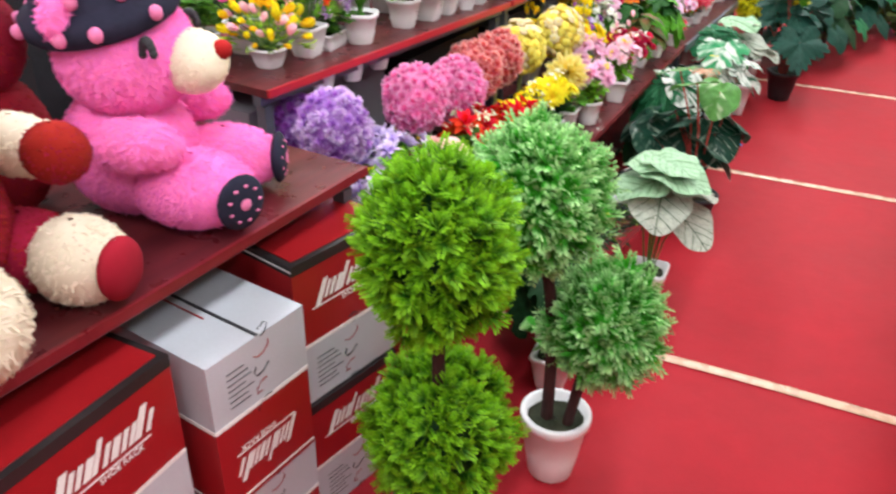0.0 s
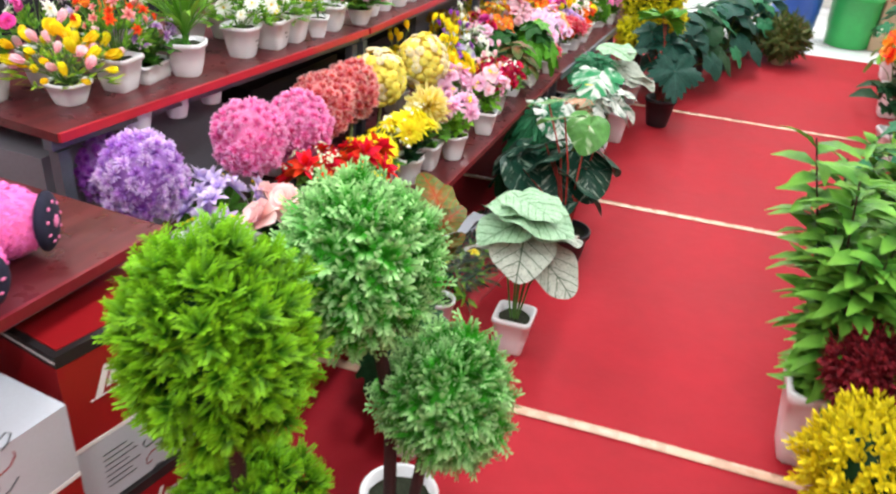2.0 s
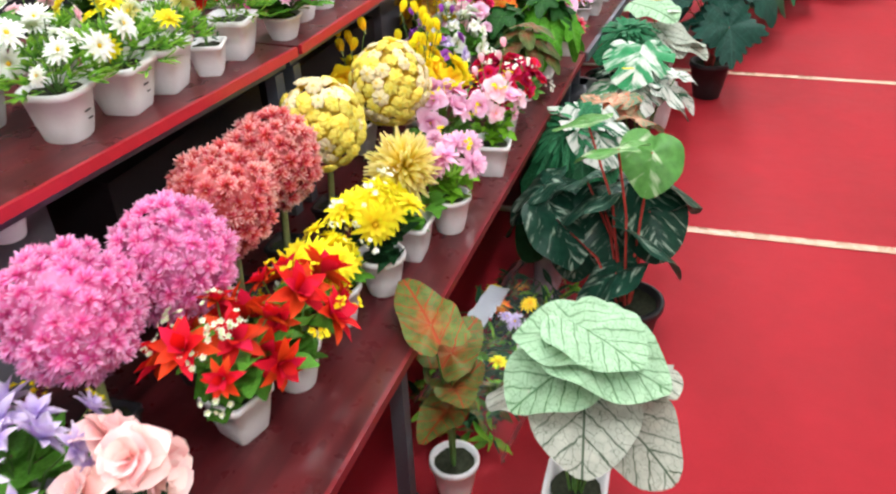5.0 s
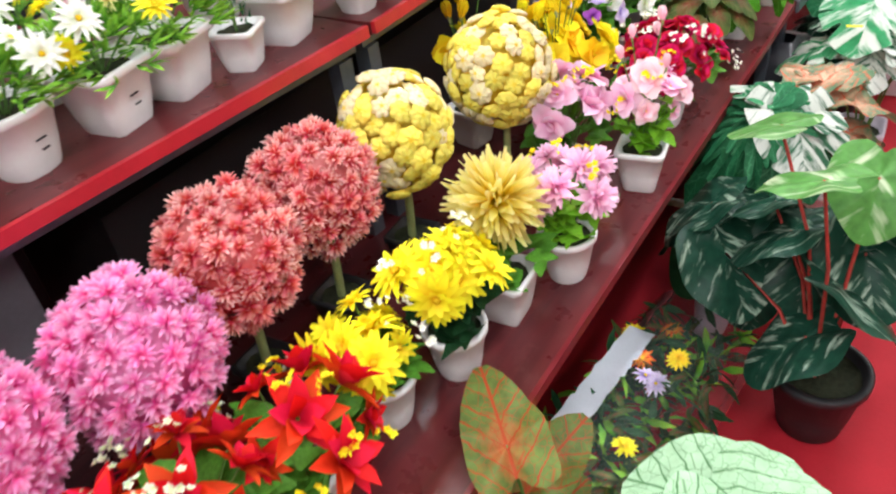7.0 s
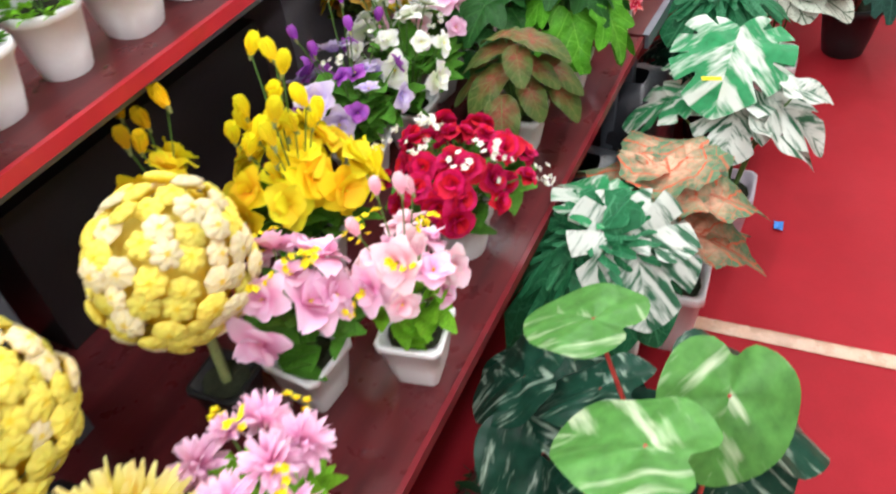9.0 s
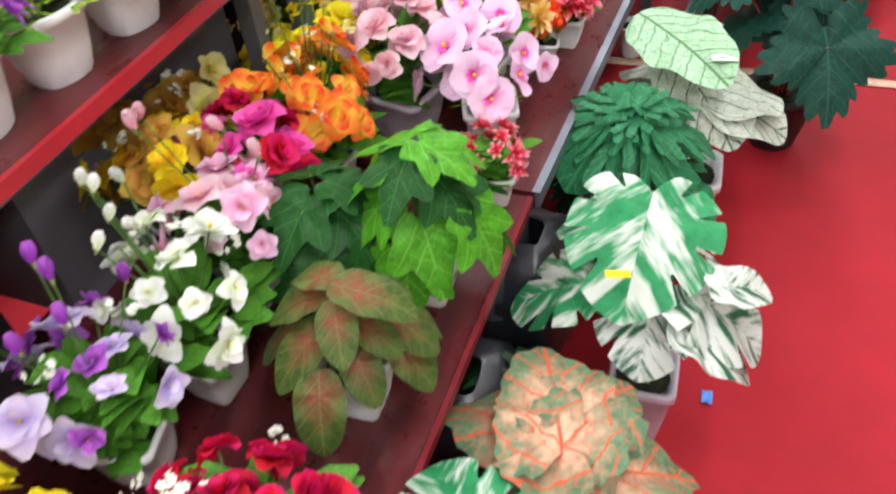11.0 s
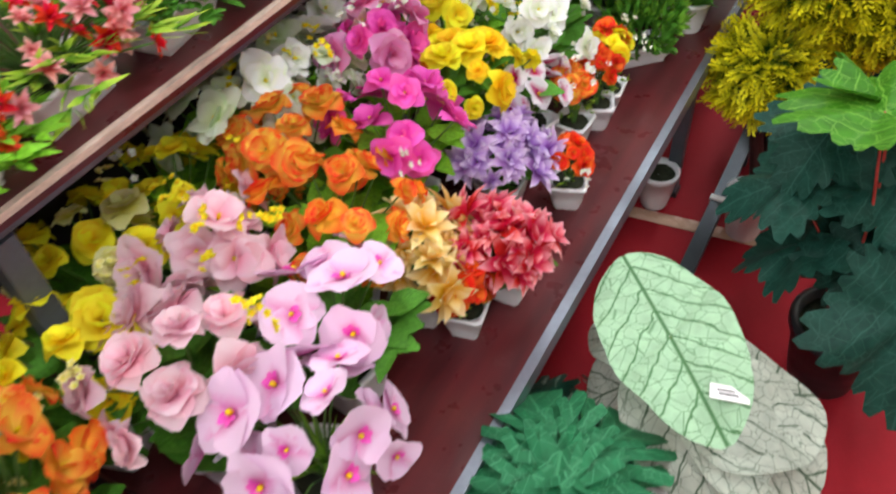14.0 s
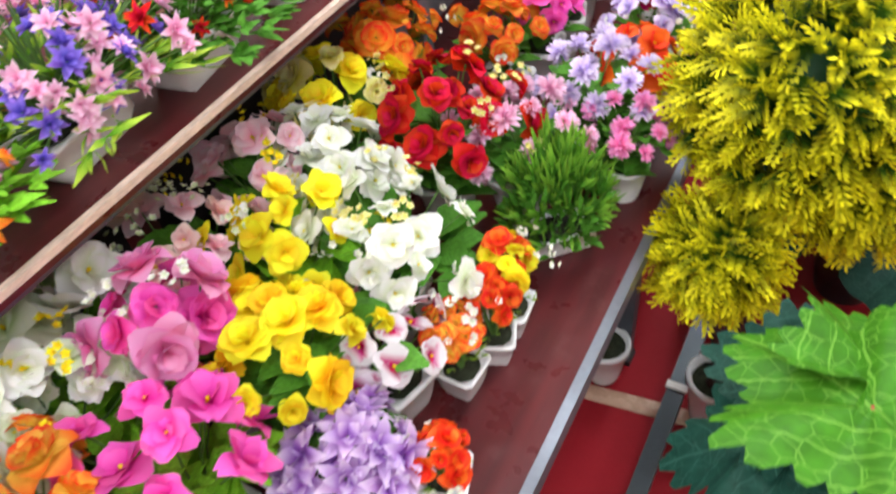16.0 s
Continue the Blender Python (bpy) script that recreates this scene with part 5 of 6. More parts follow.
bouquet("potted_flowers", -0.31, 3.975, ZL, "lilac pink lilies in a white pot", "open", ["rosepink"], 8, 0.235, 0.065, 0.085, SQ, "mid", seed=8, group=G1, filler="yellow", nfill=5)
bouquet("potted_flowers", -0.195, 4.05, ZL, "tall pink gladioli in a white pot", "open", ["palepink", "rosepink"], 10, 0.24, 0.06, 0.07, SQ, "bright", seed=10, group=G1, flat=1.3, buds=5, filler="yellow", nfill=3)
bouquet("potted_flowers", -0.22, 4.285, ZL, "crimson azalea with cream sprays in a white pot", "rose", ["crimson"], 22, 0.21, 0.09, 0.06, RD, "mid", seed=11, group=G1, flat=0.9, filler="white", nfill=9)
bouquet("potted_flowers", -0.41, 4.17, ZL, "golden yellow freesias with tall buds in a white pot", "open", ["yellow", "golden"], 12, 0.25, 0.085, 0.1, SQ, "mid", seed=12, group=G1, buds=18)
bouquet("potted_flowers", -0.565, 4.1, ZL, "small golden freesia with tall buds in the shade", "open", ["golden", "yellow"], 3, 0.24, 0.035, 0.085, SQ, "mid", nleaf=24, seed=212, group=G1, buds=5)
bouquet("potted_flowers", -0.44, 4.4, ZL, "violet orchids with tall buds in a white pot", "open", ["violet", "lilac"], 11, 0.25, 0.08, 0.07, SQ, "mid", seed=13, group=G1, flat=1.1, buds=6)
bouquet("potted_flowers", -0.41, 4.53, ZL, "white freesias with buds in a white pot", "open", ["white"], 9, 0.26, 0.08, 0.065, SQ, "mid", seed=14, group=G1, flat=1.1, buds=6)
bouquet("potted_flowers", -0.55, 4.74, ZL, "ochre autumn flowers in a white pot", "open", ["ochre", "golden"], 14, 0.26, 0.09, 0.085, SQ, "croton", seed=15, group=G1)
bouquet("potted_flowers", -0.43, 4.69, ZL, "pink gladioli in a white pot", "open", ["palepink", "rosepink"], 12, 0.25, 0.09, 0.075, SQ, "mid", seed=16, group=G1, buds=4, flat=1.0)
bouquet("potted_flowers", -0.44, 4.79, ZL, "magenta cloth tulips in a white pot", "rose", ["hotpink", "crimson"], 9, 0.25, 0.08, 0.075, SQ, "mid", seed=17, group=G1, flat=0.9)
bouquet("potted_flowers", -0.41, 4.92, ZL, "orange freesias with tall buds in a white pot", "open", ["orangerose", "orange"], 16, 0.27, 0.095, 0.075, SQ, "mid", seed=18, group=G1, flat=1.0, buds=8)
bouquet("potted_flowers", -0.145, 4.97, ZL, "small red and white star flowers in a white pot", "star", ["redstar"], 10, 0.13, 0.055, 0.06, ("square", 0.034, 0.06), "mid", seed=19, group=G1)
broad_plant("potted_plant", -0.215, 4.55, ZL, "olive and red croton in a white pot", ring_of_leaves("croton", "oval", 17, 0.085, 0.1, 0.22, 0.066, 0.6, 5, droop=0.5), SQ, seed=5, group=G1)
broad_plant("potted_plant", -0.31, 4.71, ZL, "dark green ivy in a square white pot", ring_of_leaves("ivy", "ivy", 18, 0.11, 0.1, 0.22, 0.08, 0.9, 6, droop=0.4), ("square", 0.045, 0.085), seed=6, group=G1)
broad_plant("potted_plant", -0.185, 4.75, ZL, "bright green ivy in a square white pot", ring_of_leaves(("ivybright", "ivybright", "ivy"), "ivy", 18, 0.1, 0.11, 0.27, 0.09, 1.0, 7, droop=0.4), ("square", 0.042, 0.08), seed=7, group=G1, mark=True)
bouquet("potted_flowers", -0.6, 4.87, ZL, "ochre and orange autumn flowers in a white pot", "open", ["ochre", "paleyellow"], 9, 0.24, 0.08, 0.08, SQ, "croton", seed=215, group=G1)

# ---- lower table, farther part ----
G2 = "flowers crowded on the silver-edged table"
bouquet("potted_flowers", -0.46, 5.07, ZL, "yellow begonias in a grey pot", "rose", ["yellow"], 12, 0.25, 0.1, 0.075, SQ, "mid", seed=20, group=G2, filler="paleyellow", nfill=5)
bouquet("potted_flowers", -0.54, 5.2, ZL, "yellow begonias in a white pot", "rose", ["yellow", "paleyellow"], 12, 0.25, 0.1, 0.07, SQ, "mid", seed=21, group=G2, filler="paleyellow", nfill=5)
bouquet("potted_flowers", -0.52, 5.33, ZL, "yellow blooms in a white pot", "open", ["yellow"], 10, 0.25, 0.08, 0.075, SQ, "bright", seed=22, group=G2)
bouquet("potted_flowers", -0.34, 5.12, ZL, "pale pink begonias in a large cream pot", "rose", ["palepink"], 11, 0.26, 0.1, 0.085, ("square", 0.06, 0.1), "mid", seed=23, group=G2, potmat=LILACPOT, filler="yellow", nfill=3)
bouquet("potted_flowers", -0.4, 5.26, ZL, "pale pink blooms in a white pot", "open", ["palepink"], 6, 0.26, 0.07, 0.1, SQ, "bright", seed=24, group=G2, filler="yellow", nfill=4)
bouquet("potted_flowers", -0.185, 5.11, ZL, "pink orchids in a white pot", "orchid", ["orchid"], 18, 0.22, 0.09, 0.085, ("square", 0.045, 0.09), "grass", "blade", 20, seed=25, group=G2, flat=0.8, leafsize=0.6)
bouquet("potted_flowers", -0.235, 5.24, ZL, "lilac pink orchids with yellow throats in a white pot", "orchid", ["orchid"], 9, 0.24, 0.075, 0.085, SQ, "mid", seed=26, group=G2)
bouquet("potted_flowers", -0.395, 5.42, ZL, "orange roses with green leaves in a white pot", "rose", ["orangerose"], 9, 0.28, 0.085, 0.07, SQ, "mid", seed=27, group=G2)
bouquet("potted_flowers", -0.3, 5.36, ZL, "orange and red roses in a white pot", "rose", ["orange", "orangerose"], 13, 0.25, 0.095, 0.06, SQ, "bright", seed=28, group=G2)
bouquet("potted_flowers", -0.51, 5.46, ZL, "cream white blooms with pale leaves in a white pot", "open", ["cream"], 12, 0.29, 0.1, 0.085, SQ, "bright", seed=29, group=G2, filler="yellow", nfill=5)
bouquet("potted_flowers", -0.5, 5.6, ZL, "cream white blooms in a white pot", "open", ["cream", "white"], 12, 0.29, 0.1, 0.085, SQ, "bright", seed=30, group=G2, filler="paleyellow", nfill=5)
bouquet("potted_flowers", -0.46, 5.53, ZL, "cream white blooms crowding a white pot", "open", ["white", "cream"], 12, 0.28, 0.09, 0.085, SQ, "bright", seed=129, group=G2, filler="yellow", nfill=5)
bouquet("potted_flowers", -0.21, 5.39, ZL, "yellow and cream pointed star flowers in a white pot", "star", ["yellowstar"], 13, 0.17, 0.062, 0.098, ("square", 0.035, 0.065), "mid", seed=31, group=G2)
bouquet("potted_flowers", -0.145, 5.39, ZL, "small orange blooms in a little white pot", "rose", ["redorange"], 7, 0.12, 0.034, 0.06, ("square", 0.028, 0.05), "limegrass", "tufty", 26, seed=32, group=G2)
bouquet("potted_flowers", -0.115, 5.47, ZL, "red and white pointed star flowers in a white pot", "star", ["redstar"], 15, 0.15, 0.058, 0.098, ("square", 0.035, 0.065), "mid", seed=33, group=G2, flat=0.8, lean=(-.01, -.02))
bouquet("potted_flowers", -0.185, 5.63, ZL, "lilac and white pointed star flowers in a white pot", "star", ["lilacstar"], 18, 0.15, 0.058, 0.084, ("square", 0.034, 0.06), "mid", seed=34, group=G2, flat=0.8)
bouquet("potted_flowers", -0.3, 5.53, ZL, "magenta blooms with large petals in a white pot", "open", ["hotpink"], 10, 0.26, 0.085, 0.08, SQ, "bright", seed=35, group=G2)
bouquet("potted_flowers", -0.375, 5.64, ZL, "magenta pink roses in a white pot", "rose", ["hotpink", "pink"], 6, 0.29, 0.06, 0.09, SQ, "bright", seed=36, group=G2)
bouquet("potted_flowers", -0.27, 5.69, ZL, "yellow roses and blossoms in a white pot", "rose", ["yellow", "golden"], 13, 0.26, 0.095, 0.065, SQ, "mid", seed=37, group=G2)
bouquet("potted_flowers", -0.35, 5.82, ZL, "bright yellow blossoms in a white pot", "open", ["yellow"], 11, 0.26, 0.085, 0.065, SQ, "bright", seed=38, group=G2)
bouquet("potted_flowers", -0.195, 5.76, ZL, "white orchids with crimson throats in a white pot", "orchid", ["whiteorchid"], 12, 0.18, 0.06, 0.062, ("square", 0.04, 0.07), "grass", "blade", 20, seed=39, group=G2, flat=0.9, leafsize=0.6)
for k, (px, py, cols, hh) in enumerate(((-0.095, 5.67, ["redorange"], 0.12), (-0.13, 5.81, ["orangerose", "orange"], 0.14), (-0.105, 5.92, ["yellow", "redorange"], 0.15), (-0.11, 5.87, ["redorange"], 0.14))):
    bouquet("potted_flowers", px, py, ZL, "small orange blooms with lime leaves in a little white pot", "rose", cols, 8, hh, 0.03, 0.046, ("square", 0.028, 0.05), "limegrass", "tufty", 24, seed=40 + k, group=G2, category="flower plant")
bouquet("potted_flowers", -0.25, 5.87, ZL, "white cloth blossoms with green leaves in a white pot", "open", ["white"], 15, 0.25, 0.1, 0.065, SQ, "mid", seed=44, group=G2, filler="paleyellow", nfill=4)
bouquet("potted_flowers", -0.36, 5.96, ZL, "white cloth blossoms in a white pot", "open", ["white"], 13, 0.26, 0.09, 0.065, SQ, "mid", seed=45, group=G2, filler="yellow", nfill=4)
bouquet("potted_flowers", -0.44, 5.75, ZL, "pale pink blossoms with grey sprays in a white pot", "open", ["blush", "palepink"], 9, 0.26, 0.09, 0.08, SQ, "mid", seed=46, group=G2, filler="cream", nfill=6)
bouquet("potted_flowers", -0.45, 5.92, ZL, "pale pink blossoms in a white pot", "open", ["palepink"], 9, 0.26, 0.08, 0.075, SQ, "mid", seed=47, group=G2, filler="yellow", nfill=5)
bouquet("potted_flowers", -0.43, 6.09, ZL, "pale yellow roses in a white pot", "rose", ["paleyellow", "yellow"], 9, 0.27, 0.08, 0.075, SQ, "mid", seed=48, group=G2)
bouquet("potted_flowers", -0.4, 6.22, ZL, "orange roses in a white pot", "rose", ["orange"], 9, 0.27, 0.08, 0.07, SQ, "mid", seed=49, group=G2)
bouquet("potted_flowers", -0.26, 6.1, ZL, "deep red roses with cream sprays in a white pot", "rose", ["red"], 15, 0.27, 0.1, 0.07, SQ, "mid", seed=50, group=G2, flat=0.9, filler="paleyellow", nfill=7)
bouquet("potted_flowers", -0.16, 6.14, ZL, "pink carnations in a white pot", "mum", ["rosepink"], 11, 0.22, 0.08, 0.06, SQ, "mid", seed=51, group=G2, flat=0.9)
bouquet("potted_flowers", -0.09, 6.27, ZL, "lilac carnations in a white pot", "mum", ["lilac"], 11, 0.22, 0.08, 0.06, SQ, "mid", seed=52, group=G2, flat=0.9)
bouquet("potted_flowers", -0.025, 6.22, ZL, "pink chrysanthemum balls in a round white pot", "mum", ["pink"], 9, 0.17, 0.06, 0.055, ("round", 0.035, 0.065), "mid", seed=53, group=G2, flat=1.0)
p = thing("grass_planter", -0.092, 6.085, ZL, "bushy green bamboo grass in a long white tray", "plant", G2, -51)
pot_on(p, "tray", 0.029, 0.038)
part("foliage", foliage("mid", "bush", 5, 190), p, Matrix.Translation((0, 0, 0.0)) @ Matrix.Diagonal((0.15, 0.16, 0.26, 1)))
part("foliage", foliage("grass", "tufty", 2, 120), p, Matrix.Translation((0, 0, 0.02)) @ Matrix.Diagonal((0.14, 0.15, 0.27, 1)))
rng = random.Random(77)
far_cols = ["redorange", "hotpink", "yellow", "white", "lilac", "red", "palepink", "orange", "crimson", "golden"]
names_of = {"redorange": "red-orange", "hotpink": "magenta", "yellow": "yellow", "white": "white", "lilac": "lilac", "red": "red", "palepink": "pale pink", "orange": "orange", "crimson": "crimson", "golden": "golden"}
for k in range(22):
    yy = 6.36 + 0.115 * (k // 2)
    xx = -0.02 + (yy - 6.3) * 0.1 - 0.04 - (0.2 * (k % 2)) + rng.uniform(-.02, .02)
    c = far_cols[(k * 7) % 10]
    bouquet("potted_flowers", xx, yy, ZL, names_of[c] + " artificial flowers far along the low table", "rose" if k % 3 else "open", [c], 8, rng.uniform(0.17, 0.24), 0.07, 0.07, SQ, "mid", nleaf=18, seed=60 + k, group=G2)

# ---- upper tables ----
G3 = "white pots in a row on the high table"
HXB = ("hex", 0.05, 0.085)
bouquet("potted_flowers", -0.83, 2.77, ZU, "yellow and pink small flowers in a low white pot", "bud", ["yellow", "palepink", "golden"], 48, 0.17, 0.1, 0.052, ("hex", 0.045, 0.05), "limegrass", "tufty", 30, seed=90, group=G3, flat=0.9)
bouquet("potted_flowers", -0.8, 2.9, ZU, "orange and red small flowers in a square white pot", "star", ["redorange", "coral"], 18, 0.25, 0.08, 0.04, ("square", 0.045, 0.08), "grass", "tufty", 40, seed=91, group=G3, flat=1.2)
bouquet("potted_flowers", -0.79, 3.0, ZU, "lilac flowers in a low white pot", "star", ["lilacstar"], 14, 0.15, 0.06, 0.045, ("tray", 0.032, 0.045), "mid", seed=92, group=G3)
bouquet("potted_flowers", -0.74, 3.08, ZU, "tulip with long green leaves in a white pot", "rose", ["palepink"], 4, 0.3, 0.06, 0.05, HXB, "grass", "blade", 34, seed=93, group=G3, leafsize=1.5)
bouquet("potted_flowers", -0.715, 3.3, ZU, "white star daisies with spiky grass in a white pot", "daisy", ["white"], 12, 0.2, 0.085, 0.05, HXB, "grass", "tufty", 60, seed=94, group=G3, flat=0.9, mark=True)
bouquet("potted_flowers", -0.69, 3.42, ZU, "yellow and white daisies with spiky grass in a white pot", "daisy", ["yellow", "white"], 12, 0.2, 0.085, 0.05, ("square", 0.048, 0.085), "grass", "tufty", 60, seed=95, group=G3, flat=0.9, mark=True)
bouquet("potted_flowers", -0.68, 3.52, ZU, "spiky green grass with yellow daisies in a white pot", "daisy", ["paleyellow"], 4, 0.2, 0.07, 0.045, ("square", 0.048, 0.085), "grass", "tufty", 80, seed=96, group=G3)
bouquet("potted_flowers", -0.64, 3.61, ZU, "one red rose in a small white pot", "rose", ["red"], 2, 0.15, 0.018, 0.06, ("square", 0.032, 0.06), "emerald", "tufty", 26, seed=97, group=G3)
bouquet("potted_flowers", -0.645, 3.71, ZU, "green spiky grass in a square white pot", "daisy", ["paleyellow"], 2, 0.19, 0.06, 0.03, ("square", 0.046, 0.08), "grass", "tufty", 80, seed=98, group=G3)
bouquet("potted_flowers", -0.6, 3.84, ZU, "magenta and white small flowers in a footed white pot", "star", ["hotpink", "rosepink"], 26, 0.16, 0.08, 0.04, ("hex", 0.038, 0.05), "mid", seed=99, group=G3, flat=0.9)
bouquet("potted_plant", -0.63, 3.97, ZU, "green leafy bush in a white pot", "spray", ["white"], 2, 0.2, 0.05, 0.03, HXB, "mid", "bush", 110, seed=100, group=G3, category="plant")
bouquet("potted_plant", -0.62, 4.08, ZU, "bright green bush in a white pot", "spray", ["white"], 2, 0.19, 0.05, 0.03, RD, "bright", "bush", 110, seed=101, group=G3, category="plant")
bouquet("potted_flowers", -0.605, 4.19, ZU, "lime grass with yellow buds in a white pot", "bud", ["yellow"], 10, 0.17, 0.08, 0.035, HXB, "limegrass", "blade", 44, seed=102, group=G3)
bouquet("potted_flowers", -0.6, 4.3, ZU, "bright green bush with yellow tips in a white pot", "bud", ["yellow"], 6, 0.17, 0.07, 0.03, HXB, "bright", "tufty", 60, seed=103, group=G3)
bouquet("potted_plant", -0.59, 4.42, ZU, "green grass in a round white pot", "spray", ["white"], 2, 0.18, 0.05, 0.03, RD, "grass", "tufty", 70, seed=104, group=G3, category="plant")
bouquet("potted_flowers", -0.585, 4.54, ZU, "violet small flowers in a white pot", "star", ["violet"], 18, 0.18, 0.08, 0.045, HXB, "mid", seed=105, group=G3)
bouquet("potted_plant", -0.57, 4.66, ZU, "lime green bush in a white pot", "spray", ["white"], 4, 0.18, 0.06, 0.04, HXB, "limegrass", "tufty", 70, seed=106, group=G3, category="plant")
bouquet("potted_plant", -0.555, 4.78, ZU, "lime and yellow bush in a white pot", "bud", ["yellow"], 8, 0.17, 0.1, 0.03, HXB, "limegrass", "bush", 120, seed=107, group=G3, category="plant")
p = bouquet("potted_plant", -0.545, 4.9, ZU, "green bush with white tipped leaves in a white pot", "spray", ["white"], 10, 0.18, 0.115, 0.05, HXB, "whitegreen", "bush", 190, seed=108, group=G3, category="plant")
bouquet("potted_flowers", -0.5, 5.08, ZU, "green bush with red buds in a white tray", "star", ["red", "redorange"], 16, 0.15, 0.09, 0.042, TR, "bright", "bush", 190, seed=109, group=G3, flat=0.9)
bouquet("potted_flowers", -0.505, 5.24, ZU, "coral spiky flowers with red buds in a white tray", "star", ["coral", "dustyrose", "red"], 60, 0.17, 0.105, 0.04, TR, "limegrass", "tufty", 50, seed=110, group=G3, flat=0.9)
bouquet("potted_flowers", -0.49, 5.4, ZU, "green and white bush in a white tray", "spray", ["white"], 9, 0.15, 0.08, 0.05, TR, "mid", "bush", 170, seed=111, group=G3)
bouquet("potted_flowers", -0.48, 5.55, ZU, "lime bush with orange buds in a white tray", "star", ["orange"], 16, 0.15, 0.09, 0.045, TR, "bright", "bush", 190, seed=112, group=G3, flat=0.9)
bouquet("potted_flowers", -0.465, 5.72, ZU, "pink and violet spiky flowers in a white tray", "star", ["rosepink", "rosepink", "blue"], 84, 0.17, 0.105, 0.04, TR, "limegrass", "tufty", 50, seed=113, group=G3, flat=0.9)
bouquet("potted_flowers", -0.44, 5.88, ZU, "green bush with red buds in a white tray", "star", ["red", "redorange"], 16, 0.15, 0.09, 0.042, TR, "mid", "bush", 170, seed=114, group=G3, flat=0.9)
rng = random.Random(55)
for k in range(13):
    yy = 6.05 + 0.12 * k
    bouquet("potted_flowers", -0.43 + (yy - 6) * 0.09, yy, ZU, names_of[far_cols[(k * 3) % 10]] + " small flowers far along the high table", "star", [far_cols[(k * 3) % 10]], 10, rng.uniform(.15, .2), 0.075, 0.05, HXB, "mid", seed=120 + k, nleaf=20, group=G3)
for k in range(21):
    yy = 2.7 + 0.15 * k
    c = far_cols[(k * 3 + 1) % 10]
    e = -0.98 + (yy - 2.7) * (0.14 if yy < 3.8 else 0.075)
    bouquet("potted_flowers", e + rng.uniform(-.02, .02), yy, ZU, names_of[c] + " small flowers in a back row", "daisy" if k % 2 else "rose", [c, "white"] if k % 2 else [c], 9, rng.uniform(.2, .27), 0.08, 0.05, HXB, "grass" if k % 2 else "mid", "tufty" if k % 2 else "leafy", 36, seed=150 + k, group=G3)

# ---- under the high tables: grey board box, dark cartons added as shade, pots ----
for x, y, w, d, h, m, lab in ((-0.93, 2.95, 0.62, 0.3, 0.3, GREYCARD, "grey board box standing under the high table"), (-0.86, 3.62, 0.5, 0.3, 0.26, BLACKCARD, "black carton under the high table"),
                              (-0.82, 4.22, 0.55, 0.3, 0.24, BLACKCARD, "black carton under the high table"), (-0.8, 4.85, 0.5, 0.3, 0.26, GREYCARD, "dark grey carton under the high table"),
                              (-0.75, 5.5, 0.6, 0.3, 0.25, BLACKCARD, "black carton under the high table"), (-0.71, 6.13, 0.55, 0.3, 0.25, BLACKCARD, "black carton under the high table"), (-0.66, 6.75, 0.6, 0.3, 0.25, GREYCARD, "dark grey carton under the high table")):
    p = thing("under_table_box", x, y, ZL + 0.001, lab, "box", "boxes stored under the high tables", -4)
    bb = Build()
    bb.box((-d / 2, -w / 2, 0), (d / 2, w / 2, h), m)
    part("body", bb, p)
    bb = Build()
    bb.box((-d / 2, -0.025, h), (d / 2, 0.025, h + 0.0015), m)
    bb.box((-d / 2, -0.001, h), (d / 2, 0.001, h + 0.003), m)
    part("flap_seam", bb, p)
for k in range(5):
    p = thing("empty_pot", -0.73 + 0.012 * k, 2.86 + 0.13 * k, ZL + 0.3 if k < 3 else ZL, "empty white pot in the shade", "pot", "spare pots under the high table")
    pot_on(p, "round", 0.035, 0.065)
# Added black backing that keeps the space behind and under the tables dark.
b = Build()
b.box((-1.6, 2.5, 0), (-1.36, 7.6, 1.25), DARKBACKING)
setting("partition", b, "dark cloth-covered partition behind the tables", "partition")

# ---- floor plants beside the low table ----
G4 = "large leaved plants along the low table"
L = []
for k in range(11):
    a = 2.39996 * k + 0.6
    f = k / 10
    L.append(("caladium" if k < 5 else "calaback", "heart", 0.09 * f * math.cos(a), 0.09 * f * math.sin(a), 0.5 - 0.15 * f, 0.112 + 0.014 * (k % 3), 0.02 + 0.45 * f, dict(droop=0.25, fold=0.2, wave=0.06, twist=0.6 * (k % 3 - 1))))
broad_plant("caladium", 0.116, 3.4, 0, "pale green caladium with dark veins in a square white pot", L, ("square", 0.058, 0.13), seed=31, group=G4)
DV = dict(droop=0.45, wave=0.05, fold=0.15, n=36)
L = [("darkvar", "heart", (0.03, 4.1, 0.42), (-0.065, 4.12, 0.37), 0.2, DV), ("darkvar", "heart", (-0.08, 4.12, 0.38), (-0.175, 4.13, 0.32), -0.1, DV), ("darkvar", "heart", (0.07, 4.05, 0.4), (-0.035, 4.05, 0.34), 0.1, DV),
     ("darkvar", "heart", (-0.03, 4.04, 0.33), (0.045, 3.97, 0.25), 0.0, DV), ("darkvar", "heart", (0.17, 4.01, 0.33), (0.295, 4.05, 0.24), -0.2, DV), ("darkvar", "heart", (0.205, 4.14, 0.42), (0.31, 4.21, 0.34), 0.0, DV),
     ("darkvar", "heart", (0.13, 3.97, 0.24), (0.03, 3.92, 0.17), 0.2, DV), ("darkvar", "heart", (0.19, 4.08, 0.36), (0.24, 3.99, 0.28), 0.0, DV), ("darkvar", "heart", (0.1, 4.1, 0.34), (0.11, 4.0, 0.25), 0.0, DV), ("darkvar", "heart", (0.2, 4.14, 0.33), (0.16, 4.24, 0.26), 0.0, DV)]
